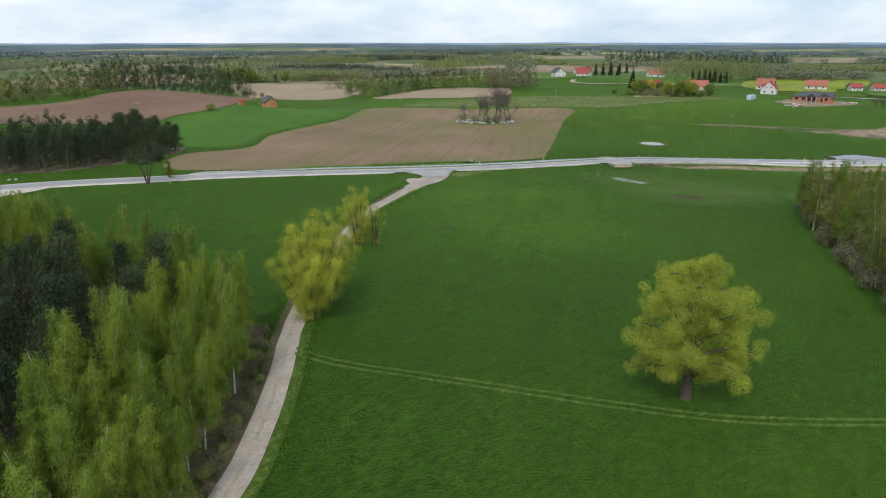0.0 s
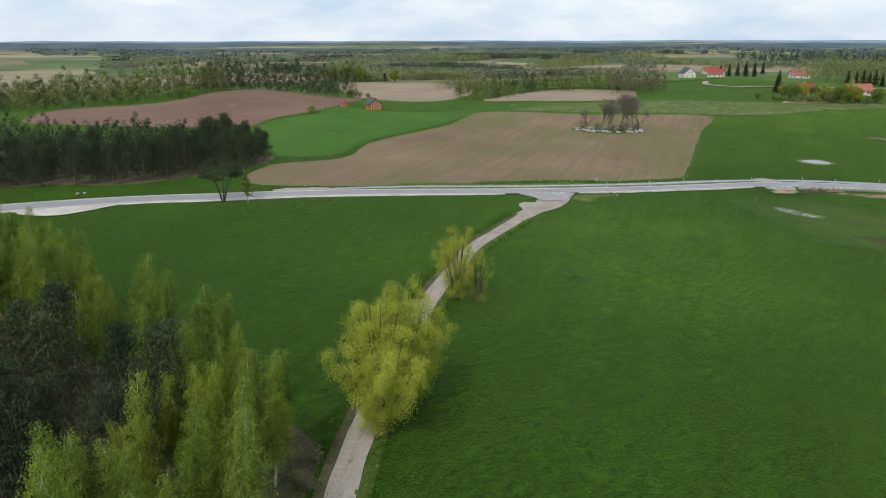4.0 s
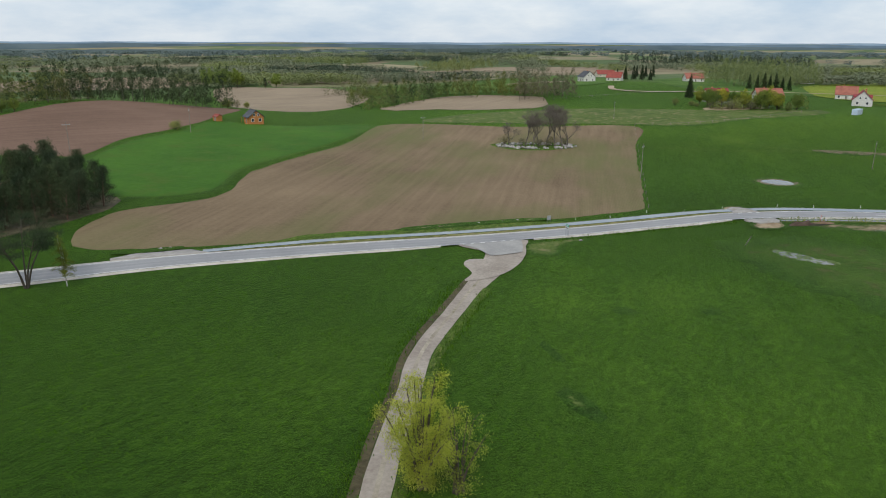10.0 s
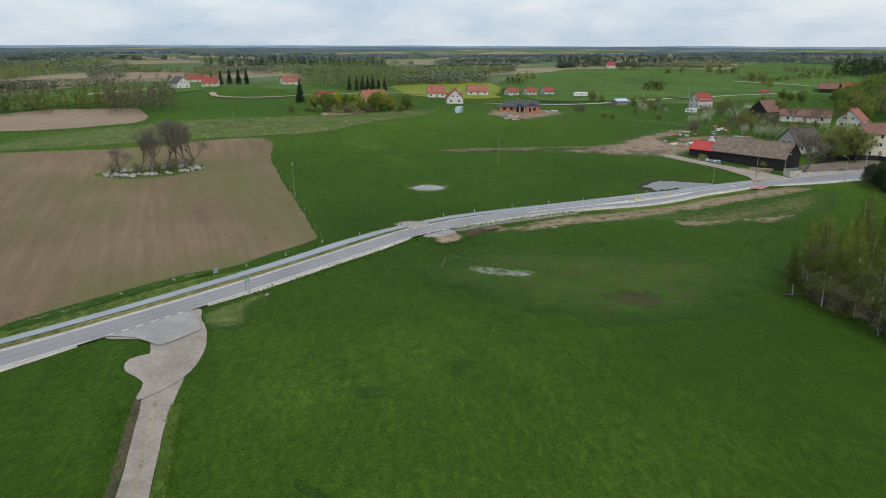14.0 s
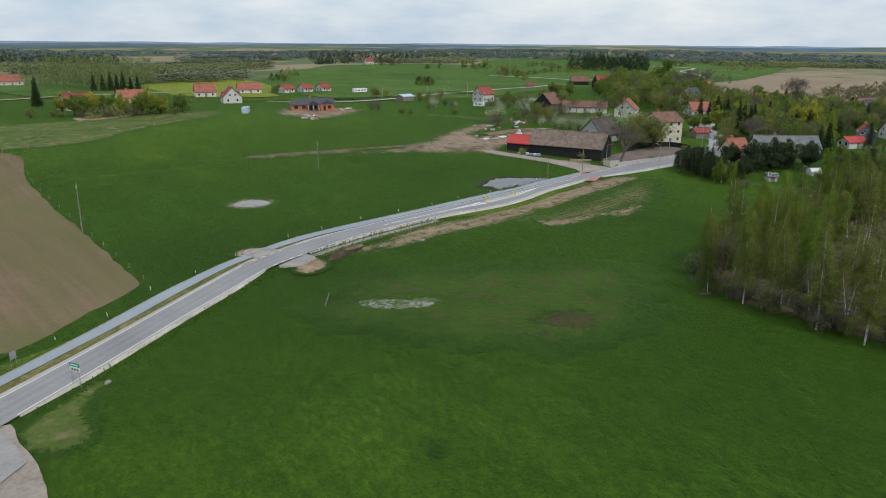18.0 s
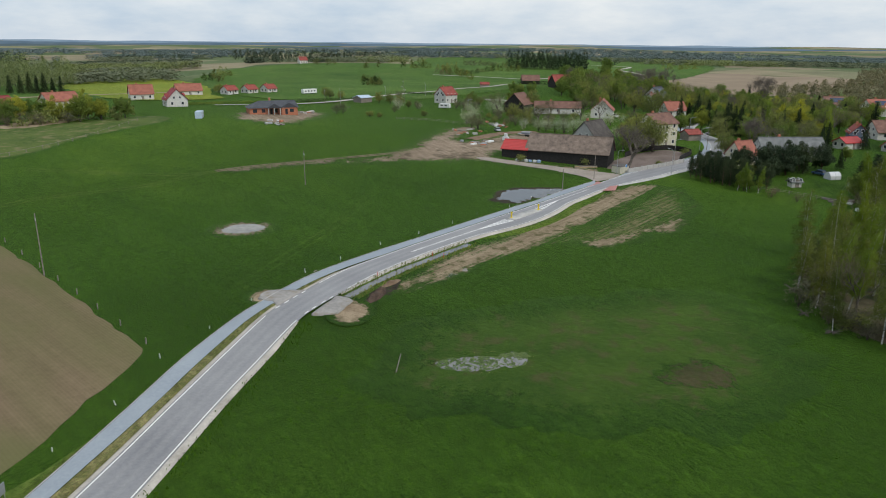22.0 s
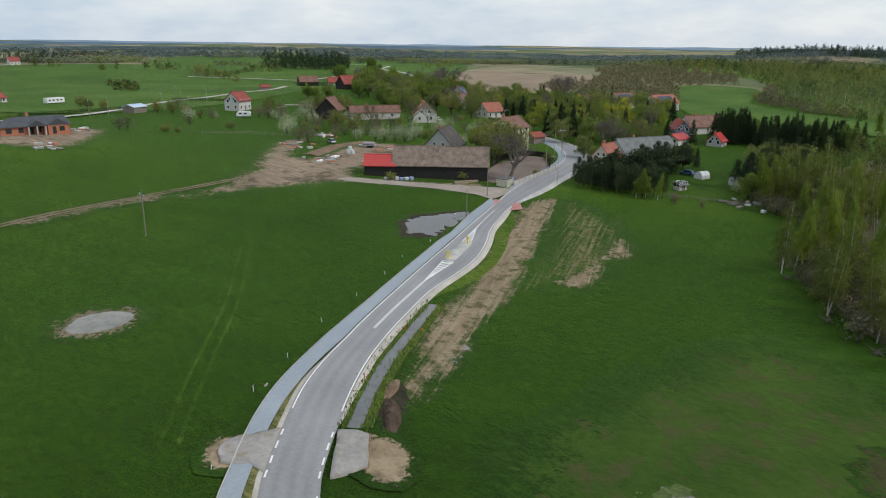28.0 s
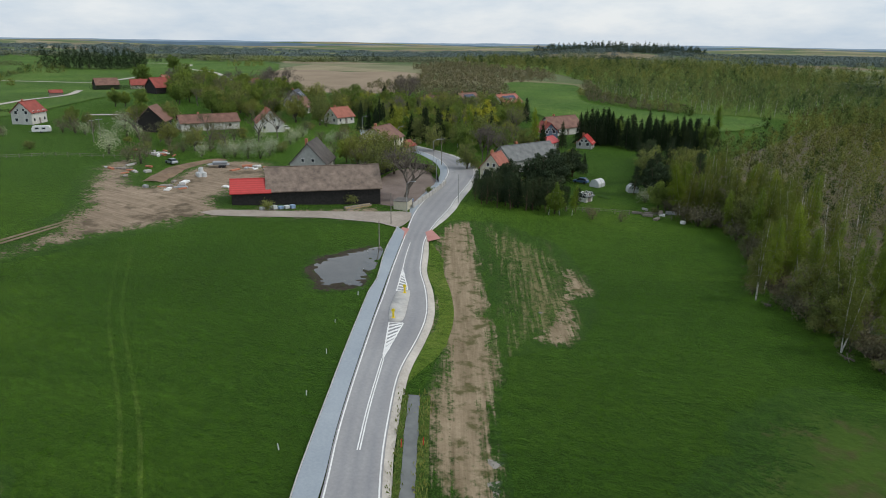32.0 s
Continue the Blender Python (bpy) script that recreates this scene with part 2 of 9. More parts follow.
def worn(name, dark, light, third=None, coarse=0.12, fine=0.9, fade=2.2, break_up=1.0, grass=None, wet=None, streak=None, nap=0.0, furrow=0.0, thin=0.5, most=1.0, soft=0.22):
    """Bare or wet ground that breaks up into grass towards its outline."""
    n = Nodes(name)
    v = n.position()
    g_color, g_bump = meadow_nodes(n, *(grass or LUSH))
    b = n.noise(v, fine, 6, 0.7)
    c = n.mix(0.45, n.noise(v, coarse, 5, 0.6), b)
    if streak is not None:
        c = n.mix(0.5, c, n.noise(n.position((0.06, 1.0, 1.0), streak), 1.3, 4, 0.6))
    color = n.ramp(c, (0.36, dark), (0.64, light))
    if third:
        color = n.mix(n.ramp(n.noise(v, coarse * 3.1, 4), (0.52, (0, 0, 0)), (0.66, (1, 1, 1))), color, third)
    at = n.add("ShaderNodeAttribute")
    at.attribute_name = "inner"
    k = n.add("ShaderNodeMath")
    k.operation = "MULTIPLY_ADD"
    k.inputs[1].default_value = 1.0 / fade
    k.inputs[2].default_value = -thin
    n.link(at.outputs["Fac"], k.inputs[0])
    e = n.add("ShaderNodeMath")
    e.operation = "MULTIPLY_ADD"
    e.inputs[1].default_value = 2.6 * break_up
    e.inputs[2].default_value = -1.3 * break_up
    tear = n.mix(0.6, n.noise(v, 0.28, 5, 0.65), n.noise(v, 1.6, 5, 0.7))
    if furrow:
        tear = n.mix(furrow, tear, n.noise(n.position((0.035, 1.0, 1.0), streak), 1.25, 5, 0.7))
    n.link(tear, e.inputs[0])
    total = n.add("ShaderNodeMath")
    total.operation = "ADD"
    n.link(k.outputs["Value"], total.inputs[0])
    n.link(e.outputs["Value"], total.inputs[1])
    mask = n.ramp(total.outputs["Value"], (0.0, (0, 0, 0)), (soft if wet is None else 0.08, (most, most, most)))
    rough = 0.92
    if wet is not None:
        rough = n.ramp(mask, (0.3, (0.9, 0.9, 0.9)), (0.6, (wet, wet, wet)))
    return n.principled(n.mix(mask, g_color, color), rough, n.mix(mask, g_bump, b) if wet is None else n.mix(mask, g_bump, 0.5), 0.7, 0.35, spec=0.15 if wet is None else 0.5, nap=n.ramp(mask, (0.0, (0.36, 0.36, 0.36)), (1.0, (nap, nap, nap))))


GRASS = country("meadow_and_far_fields")
ROUGH = ((0.026, 0.052, 0.009), (0.050, 0.082, 0.016), (0.088, 0.115, 0.028), (0.17, 0.155, 0.065))
GRASS_PALE = worn("rough_pale_grass", (0.045, 0.085, 0.014), (0.11, 0.145, 0.035), (0.17, 0.16, 0.07), 0.1, 1.1, 2.5)
GRASS_VERGE = meadow("rough_verge_grass", *ROUGH, 0.58)
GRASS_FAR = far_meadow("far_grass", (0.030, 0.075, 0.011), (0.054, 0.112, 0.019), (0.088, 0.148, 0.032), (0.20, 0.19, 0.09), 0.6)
GRASS_BRIGHT = worn("bright_young_grass", (0.028, 0.09, 0.007), (0.058, 0.142, 0.012), (0.055, 0.11, 0.012), 0.04, 0.6, 3.0, 0.6)
GRASS_MUD = worn("muddy_grass", (0.035, 0.042, 0.012), (0.075, 0.066, 0.028), (0.042, 0.066, 0.011), 0.2, 1.2, 5.0, 1.5)
GRASS_WET = worn("damp_yellow_grass", (0.022, 0.053, 0.0052), (0.050, 0.092, 0.0115), (0.056, 0.062, 0.019), 0.1, 1.0, 9.0, 1.3, nap=0.18)


def ploughed(name, dark, light, turn, gap, green=0.0):
    """Bare soil with drill rows and thin sprouting patches."""
    n = Nodes(name)
    v = n.position()
    rows = n.add("ShaderNodeTexWave", Scale=1.0 / gap, Distortion=1.2, Detail=3.0)
    rows.inputs["Detail Scale"].default_value = 0.4
    rows.bands_direction = "Y"
    n.link(n.position((1, 1, 1), turn), rows.inputs["Vector"])
    broad = n.noise(v, 0.022, 5, 0.6)
    clod = n.noise(v, 1.2, 7, 0.7)
    streak = n.noise(n.position((0.04, 1.0, 1), turn), 0.6, 4, 0.6)
    color = n.ramp(n.mix(0.3, n.mix(0.42, broad, clod), streak), (0.36, dark), (0.64, light))
    color = n.mix(0.1, color, n.ramp(rows.outputs["Fac"], (0.2, (0.62, 0.62, 0.62)), (0.8, (1.25, 1.22, 1.2))), "MULTIPLY")
    if green:
        color = n.mix(n.ramp(n.noise(n.position((0.35, 1, 1), 55), 0.03, 4), (0.42, (0, 0, 0)), (0.62, (green, green, green))), color, (0.125, 0.13, 0.05))
    return n.principled(color, 0.95, n.mix(0.75, rows.outputs["Fac"], clod), 0.35, 0.15, spec=0.1)


SOIL_BROWN = ploughed("sprouting_soil", (0.125, 0.09, 0.055), (0.235, 0.172, 0.108), 57, 1.3, 0.95)
SOIL_RED = ploughed("red_brown_soil", (0.125, 0.078, 0.056), (0.215, 0.138, 0.10), 20, 3.0)
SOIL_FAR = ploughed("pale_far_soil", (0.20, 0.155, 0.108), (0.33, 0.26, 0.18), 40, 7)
DIRT = worn("bare_sandy_dirt", (0.20, 0.145, 0.09), (0.42, 0.335, 0.225), (0.13, 0.105, 0.06), 0.12, 0.9, 2.2, 1.0)
DIRT_STREAKED = worn("bare_sandy_dirt_with_tyre_marks", (0.15, 0.11, 0.065), (0.37, 0.29, 0.195), (0.105, 0.095, 0.04), 0.16, 1.5, 3.4, 2.0, None, None, -28, 0.0, 0.45, 0.3, 0.95, 0.5)
DIRT_TRACKS = worn("torn_up_grass", (0.13, 0.115, 0.045), (0.30, 0.24, 0.135), (0.05, 0.075, 0.016), 0.3, 1.6, 7.0, 3.2, None, None, -31, 0.0, 0.58, 0.60, 0.72, 0.9)
DIRT_YARD = worn("farmyard_sand", (0.15, 0.112, 0.075), (0.34, 0.265, 0.19), (0.11, 0.085, 0.055), 0.07, 0.9, 8.0, 1.4, None, None, 35)
GRASS_TRACK = meadow("flattened_track_grass", (0.0125, 0.034, 0.0032), (0.024, 0.057, 0.0055), (0.055, 0.096, 0.013), (0.10, 0.10, 0.036), 0.6)
GRASS_DRY = meadow("dry_verge_grass", (0.065, 0.07, 0.024), (0.115, 0.11, 0.044), (0.17, 0.155, 0.07), (0.25, 0.215, 0.12), 0.52)
DIRT_MUD = worn("trodden_brown_mud", (0.13, 0.10, 0.068), (0.27, 0.215, 0.15), (0.11, 0.095, 0.055), 0.1, 0.9, 4.0, 1.7)
VERGE_LIME = meadow("yellow_green_verge", (0.032, 0.062, 0.006), (0.055, 0.095, 0.011), (0.085, 0.125, 0.019), (0.13, 0.125, 0.045), 0.56)
GRASS_YELLOW = meadow("dandelion_pasture", (0.09, 0.12, 0.016), (0.15, 0.17, 0.025), (0.22, 0.21, 0.035), (0.30, 0.26, 0.05), 0.6)
TRACK_SOIL = mottled("tyre_torn_soil", (0.13, 0.105, 0.06), (0.25, 0.205, 0.13), 0.12, 0.9, third=(0.045, 0.085, 0.012))
DIRT_DARK = worn("dark_wet_dirt", (0.024, 0.02, 0.014), (0.065, 0.052, 0.036), (0.045, 0.055, 0.02), 0.2, 1.5, 1.8, 1.5)
MUD_GREY = worn("pale_grey_mud", (0.17, 0.15, 0.125), (0.30, 0.275, 0.24), (0.10, 0.085, 0.055), 0.3, 1.4, 2.2, 2.0, None, 0.5)
PUDDLE = worn("reed_broken_puddle", (0.13, 0.13, 0.12), (0.22, 0.22, 0.20), None, 0.4, 1.5, 6.0, 2.6, ROUGH, 0.1)
SANDY = mottled("sand", (0.26, 0.20, 0.135), (0.46, 0.37, 0.26), 0.12, 0.9, bump=0.6, distance=0.2)
CROSSING = mottled("gravelly_worn_crossing", (0.23, 0.22, 0.205), (0.38, 0.36, 0.335), 0.3, 1.8, 0.9, 0.5, 0.05, third=(0.26, 0.22, 0.165))
BANK_SAND = mottled("cut_sand_bank", (0.125, 0.082, 0.054), (0.27, 0.19, 0.125), 0.2, 0.9, bump=0.8, distance=0.3)
EARTH_DARK = mottled("dark_dug_earth", (0.035, 0.024, 0.018), (0.11, 0.075, 0.055), 0.3, 1.2, 0.9, 0.9, 0.3)
GRAVEL = mottled("pale_gravel", (0.34, 0.31, 0.27), (0.56, 0.52, 0.46), 0.25, 3.0, bump=0.5, distance=0.05)
LANE = mottled("gravel_lane_surface", (0.235, 0.2, 0.168), (0.39, 0.345, 0.295), 0.15, 2.0, bump=0.5, distance=0.08)
LANE_CROWN = mottled("gritty_lane_crown", (0.22, 0.19, 0.145), (0.38, 0.335, 0.27), 0.2, 2.5, bump=0.5, distance=0.08, third=(0.19, 0.175, 0.11))


def road_surface():
    """Asphalt with paler wheel tracks along it, seams and stains."""
    n = Nodes("asphalt")
    v = n.position()
    a, b = n.noise(v, 0.08, 5, 0.6), n.noise(v, 2.5, 6, 0.65)
    color = n.ramp(n.mix(0.45, a, b), (0.36, (0.215, 0.215, 0.222)), (0.64, (0.30, 0.30, 0.302)))
    at = n.add("ShaderNodeAttribute")
    at.attribute_name = "across"
    wander = n.mix(0.06, at.outputs["Fac"], n.noise(v, 0.05, 3))
    bands = n.ramp(wander, (0.02, (0.88, 0.87, 0.85)), (0.14, (1.12, 1.11, 1.08)), (0.26, (0.9, 0.91, 0.93)), (0.38, (1.1, 1.09, 1.07)), (0.5, (0.86, 0.87, 0.89)), (0.62, (1.1, 1.09, 1.07)), (0.75, (0.9, 0.91, 0.93)), (0.88, (1.1, 1.08, 1.06)), (0.98, (0.88, 0.87, 0.85)))
    color = n.mix(n.ramp(n.noise(v, 0.11, 4), (0.3, (0.35, 0.35, 0.35)), (0.7, (1, 1, 1))), color, n.mix(1.0, color, bands, "MULTIPLY"))
    return n.principled(color, 0.72, b, 0.2, 0.02, spec=0.35)


ASPHALT = road_surface()
ASPHALT_OLD = mottled("old_pale_asphalt", (0.24, 0.235, 0.23), (0.36, 0.35, 0.33), 0.2, 2.5, 0.85, 0.3, 0.03)
PAVING = mottled("grey_concrete_paving", (0.25, 0.29, 0.325), (0.335, 0.375, 0.405), 0.1, 3.0, 0.85, 0.2, 0.02)
PAVING_RED = mottled("red_concrete_paving", (0.36, 0.16, 0.14), (0.48, 0.25, 0.22), 0.2, 3.0, 0.85, 0.2, 0.02)
PAINT_WHITE = mottled("road_paint_white", (0.62, 0.62, 0.60), (0.80, 0.80, 0.78), 0.6, 4.0, 0.7, 0.1, 0.01)
CONCRETE = mottled("concrete", (0.36, 0.35, 0.33), (0.50, 0.49, 0.46), 0.3, 2.5, 0.85, 0.2, 0.03)
LITTER = mottled("leaf_litter", (0.045, 0.04, 0.02), (0.12, 0.10, 0.055), 0.15, 1.2, bump=0.8, distance=0.3, third=(0.05, 0.085, 0.02))
FOREST_FLOOR = mottled("dry_woodland_floor", (0.06, 0.055, 0.03), (0.15, 0.125, 0.075), 0.1, 0.8, bump=0.8, distance=0.4, third=(0.05, 0.085, 0.025))
BOULDER = mottled("grey_boulder", (0.18, 0.17, 0.16), (0.46, 0.44, 0.42), 0.4, 2.5, 0.85, 0.6, 0.1)
BARK = mottled("brown_grey_bark", (0.055, 0.044, 0.034), (0.13, 0.11, 0.09), 1.0, 5.0, 0.9, 0.9, 0.06)
BARK_PINE = mottled("pine_bark", (0.09, 0.055, 0.04), (0.19, 0.12, 0.085), 1.0, 4.0, 0.9, 0.8, 0.05)
TWIG = mottled("grey_brown_twigs", (0.10, 0.085, 0.07), (0.19, 0.165, 0.14), 1.0, 4.0, 0.9, 0.4, 0.03)


def birch_bark():
    n = Nodes("white_birch_bark")
    mark = n.noise(n.position((1, 1, 5.0)), 1.3, 5, 0.7)
    color = n.ramp(mark, (0.40, (0.06, 0.05, 0.045)), (0.47, (0.52, 0.50, 0.46)), (0.7, (0.66, 0.64, 0.60)))
    return n.principled(color, 0.75, mark, 0.3, 0.02)


BARK_BIRCH = birch_bark()


def foliage(name, dark, light, tip=None, glow=0.35, by_tree=None):
    """Leaves: each leaf, each tree and each stand differs in shade."""
    n = Nodes(name)
    info = n.add("ShaderNodeObjectInfo")
    geo = n.add("ShaderNodeNewGeometry")
    stand = n.noise(n.position(), 0.35, 3, 0.6)
    per = n.mix(0.72, geo.outputs["Random Per Island"], stand)
    color = n.ramp(per, (0.25, dark), (0.75, light))
    tone = n.ramp(info.outputs["Random"], (0.0, (0.78, 0.84, 0.8)), (0.5, (1.0, 1.0, 1.0)), (1.0, tip or (1.22, 1.12, 0.9)))
    color = n.mix(1.0, color, tone, "MULTIPLY")
    drift = n.ramp(n.noise(n.position((1, 1, 0.25)), 0.13, 4, 0.65), (0.34, (0.68, 0.74, 0.72)), (0.5, (1.0, 1.0, 1.0)), (0.66, tuple(0.35 + 0.85 * k for k in (tip or (1.22, 1.12, 0.9)))))
    color = n.mix(0.8, color, drift, "MULTIPLY")
    if by_tree:
        at = n.add("ShaderNodeAttribute")
        at.attribute_name = "shade"
        color = n.mix(1.0, color, n.ramp(at.outputs["Fac"], *by_tree), "MULTIPLY")
    d = n.add("ShaderNodeBsdfDiffuse")
    t = n.add("ShaderNodeBsdfTranslucent")
    m = n.add("ShaderNodeMixShader", Fac=glow)
    n.link(color, d.inputs["Color"])
    n.link(n.mix(1.0, color, (1.15, 1.2, 0.6), "MULTIPLY"), t.inputs["Color"])
    n.link(d.outputs["BSDF"], m.inputs[1])
    n.link(t.outputs["BSDF"], m.inputs[2])
    n.link(m.outputs["Shader"], n.out.inputs["Surface"])
    return n.mat


TUFT = foliage("meadow_grass_blades", (0.042, 0.108, 0.009), (0.075, 0.155, 0.017), (1.2, 1.08, 0.9), 0.25)
LEAF_BIRCH = foliage("young_birch_leaves", (0.115, 0.172, 0.030), (0.235, 0.31, 0.06), (1.14, 1.06, 0.85))
LEAF_BIRCH_DULL = foliage("sparse_olive_birch_leaves", (0.10, 0.125, 0.033), (0.205, 0.235, 0.064), (1.15, 1.05, 0.9))
LEAF_WILLOW = foliage("yellow_green_willow_leaves", (0.235, 0.275, 0.044), (0.44, 0.475, 0.095), (1.12, 1.08, 0.95))
LEAF_OAK = foliage("fresh_green_leaves", (0.105, 0.155, 0.042), (0.235, 0.30, 0.085), (1.15, 1.08, 0.9))
LEAF_LIME = foliage("bright_yellow_green_leaves", (0.20, 0.235, 0.04), (0.37, 0.39, 0.085))
LEAF_PINE = foliage("dark_pine_needles", (0.028, 0.045, 0.028), (0.07, 0.095, 0.052), (1.15, 1.1, 0.95), 0.1)
LEAF_SPRUCE = foliage("dark_spruce_needles", (0.022, 0.036, 0.02), (0.05, 0.072, 0.036), (1.15, 1.1, 0.95), 0.08)
LEAF_SHRUB = foliage("olive_shrub_leaves", (0.13, 0.155, 0.058), (0.27, 0.29, 0.115), (1.15, 1.08, 0.9))
LEAF_GREY = foliage("grey_budding_twigs", (0.12, 0.112, 0.08), (0.23, 0.215, 0.155), (1.1, 1.05, 0.95))
LEAF_BLOSSOM = foliage("white_blossom", (0.22, 0.25, 0.14), (0.58, 0.59, 0.50), (1.05, 1.05, 1.0))
# Far leaf colours are paled and blued to imitate haze in the air.
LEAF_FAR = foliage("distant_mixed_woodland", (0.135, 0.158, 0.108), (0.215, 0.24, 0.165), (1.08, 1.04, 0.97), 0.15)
LEAF_FAR_HAZED = foliage("remote_grey_green_woodland", (0.105, 0.142, 0.15), (0.15, 0.192, 0.197), (1.05, 1.02, 0.98), 0.1)
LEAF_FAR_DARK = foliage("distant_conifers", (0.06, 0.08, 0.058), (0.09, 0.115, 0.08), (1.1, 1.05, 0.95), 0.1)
MIXED = ((0.0, (0.30, 0.42, 0.42)), (0.2, (0.60, 0.74, 0.66)), (0.45, (1.0, 1.0, 1.0)), (0.66, (1.2, 1.18, 0.9)), (0.84, (0.98, 0.88, 0.86)), (1.0, (0.84, 0.76, 0.8)))
LEAF_WOOD = foliage("mid_distance_birch_wood", (0.098, 0.114, 0.042), (0.195, 0.212, 0.085), (1.1, 1.03, 0.9), 0.3, MIXED)
# Copy of the wood colour, lifted and greyed to stand for haze.
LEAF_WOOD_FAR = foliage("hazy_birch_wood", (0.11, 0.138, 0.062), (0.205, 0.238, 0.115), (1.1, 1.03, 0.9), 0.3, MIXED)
# Fresh spring green with extra blue painted in as distance haze.
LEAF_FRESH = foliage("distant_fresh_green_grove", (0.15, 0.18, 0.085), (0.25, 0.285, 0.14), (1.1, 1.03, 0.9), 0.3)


def water_material(name, tint, rough=0.06):
    n = Nodes(name)
    v = n.position()
    ripple = n.noise(v, 2.5, 3, 0.6)
    murk = n.ramp(n.noise(v, 0.5, 5, 0.6), (0.35, tuple(c * 0.7 for c in tint)), (0.65, tint))
    return n.principled(murk, rough, ripple, 0.08, 0.02, spec=0.6)


WATER = water_material("muddy_water", (0.075, 0.075, 0.066))
WATER_DITCH = water_material("murky_ditch_water", (0.15, 0.155, 0.145), 0.08)
WATER_POND = water_material("shallow_milky_water", (0.22, 0.21, 0.17), 0.10)


def plain(name, color, rough=0.6, vary=0.12, scale=1.5, metal=0.0, spec=0.4):
    n = Nodes(name)
    f = n.noise(n.position(), scale, 5, 0.6)
    lo = tuple(c * (1 - vary) for c in color)
    hi = tuple(min(1, c * (1 + vary)) for c in color)
    return n.principled(n.ramp(f, (0.3, lo), (0.7, hi)), rough, f, 0.1, 0.02, metal, spec)


def roofing(name, color, gap=0.33, rough=0.75, vary=0.3):
    """Rows of tiles or ribs, with weathering."""
    n = Nodes(name)
    v = n.position()
    stain = n.noise(v, 0.6, 6, 0.65)
    rows = n.add("ShaderNodeTexWave", Scale=0.5 / gap, Distortion=0.3)
    rows.bands_direction = "Z"
    n.link(v, rows.inputs["Vector"])
    c = n.ramp(stain, (0.3, tuple(k * (1 - vary) for k in color)), (0.7, tuple(min(1, k * (1 + vary)) for k in color)))
    c = n.mix(0.3, c, n.ramp(rows.outputs["Fac"], (0.1, (0.6, 0.6, 0.6)), (0.6, (1.1, 1.1, 1.1))), "MULTIPLY")
    return n.principled(c, rough, rows.outputs["Fac"], 0.5, 0.04, spec=0.35)


ROOF_RED = roofing("red_tile_roof", (0.28, 0.065, 0.05))
ROOF_ORANGE = roofing("orange_tile_roof", (0.32, 0.115, 0.08))
ROOF_DARKRED = roofing("dark_red_tile_roof", (0.26, 0.045, 0.05))
ROOF_BROWN = roofing("weathered_brown_tile_roof", (0.19, 0.10, 0.075), vary=0.4)
ROOF_OLD = roofing("mossy_grey_brown_tile_roof", (0.19, 0.145, 0.115), vary=0.45)
ROOF_DARK = roofing("weathered_dark_roof", (0.085, 0.074, 0.066), vary=0.4)
ROOF_GREY = roofing("dark_grey_tile_roof", (0.07, 0.076, 0.086))
ROOF_ETERNIT = roofing("pale_grey_sheet_roof", (0.16, 0.168, 0.165), 0.5)
ROOF_SHEET_RED = roofing("red_metal_sheet_roof", (0.45, 0.05, 0.045), 0.6, 0.45, 0.12)
ROOF_FELT = mottled("weathered_roof_felt", (0.10, 0.095, 0.09), (0.19, 0.18, 0.165), 0.3, 2.0, 0.9, 0.3, 0.03)
PAVED_BROWN = mottled("brown_gravel_yard", (0.13, 0.10, 0.085), (0.22, 0.175, 0.15), 0.2, 2.5, 0.9, 0.4, 0.04)
WALL_WHITE = plain("white_render", (0.60, 0.59, 0.55), 0.85, 0.14)
WALL_CREAM = plain("cream_render", (0.58, 0.54, 0.42), 0.85, 0.08)
WALL_GREY = plain("grey_render", (0.42, 0.42, 0.40), 0.85, 0.12)
WALL_BRICK = plain("orange_brick", (0.42, 0.165, 0.095), 0.85, 0.22, 3.0)
WALL_BLUE = plain("slate_blue_cladding", (0.13, 0.17, 0.23), 0.8, 0.1)
WOOD_BLACK = plain("black_tarred_boards", (0.022, 0.020, 0.019), 0.85, 0.4, 2.0)
WOOD_ORANGE = plain("orange_pine_boards", (0.42, 0.17, 0.05), 0.7, 0.2, 2.0)
WOOD_GREY = plain("weathered_grey_wood", (0.24, 0.21, 0.18), 0.85, 0.3, 2.0)
WINDOW_DARK = plain("dark_window_glass", (0.03, 0.036, 0.045), 0.12, 0.2, 1.0, spec=0.7)
FRAME_WHITE = plain("white_frame", (0.75, 0.75, 0.73), 0.5, 0.05)
METAL_GREY = plain("galvanised_metal", (0.42, 0.43, 0.44), 0.45, 0.1, 2.0, 0.6)
SHEET_BLUE = plain("pale_blue_sheet", (0.45, 0.55, 0.66), 0.45, 0.1)
PLASTIC_WHITE = plain("white_plastic_film", (0.58, 0.6, 0.6), 0.4, 0.06)
PLASTIC_BLUE = plain("blue_wrapped_pallets", (0.25, 0.36, 0.52), 0.5, 0.3, 2.5)
PAINT_YELLOW = plain("yellow_paint", (0.80, 0.62, 0.03), 0.5, 0.06)
PAINT_GREEN = plain("green_sign_paint", (0.02, 0.33, 0.22), 0.5, 0.06)
PAINT_BLUE = plain("blue_sign_paint", (0.02, 0.22, 0.55), 0.5, 0.06)
PAINT_RED = plain("red_paint", (0.55, 0.04, 0.03), 0.5, 0.08)
SOLAR = plain("solar_panel", (0.02, 0.03, 0.07), 0.15, 0.1, spec=0.7)
CAR_GREY = plain("grey_car_paint", (0.30, 0.32, 0.34), 0.3, 0.05, 1.0, 0.3, 0.6)
CAR_BLUE = plain("blue_car_paint", (0.07, 0.13, 0.26), 0.3, 0.05, 1.0, 0.3, 0.6)
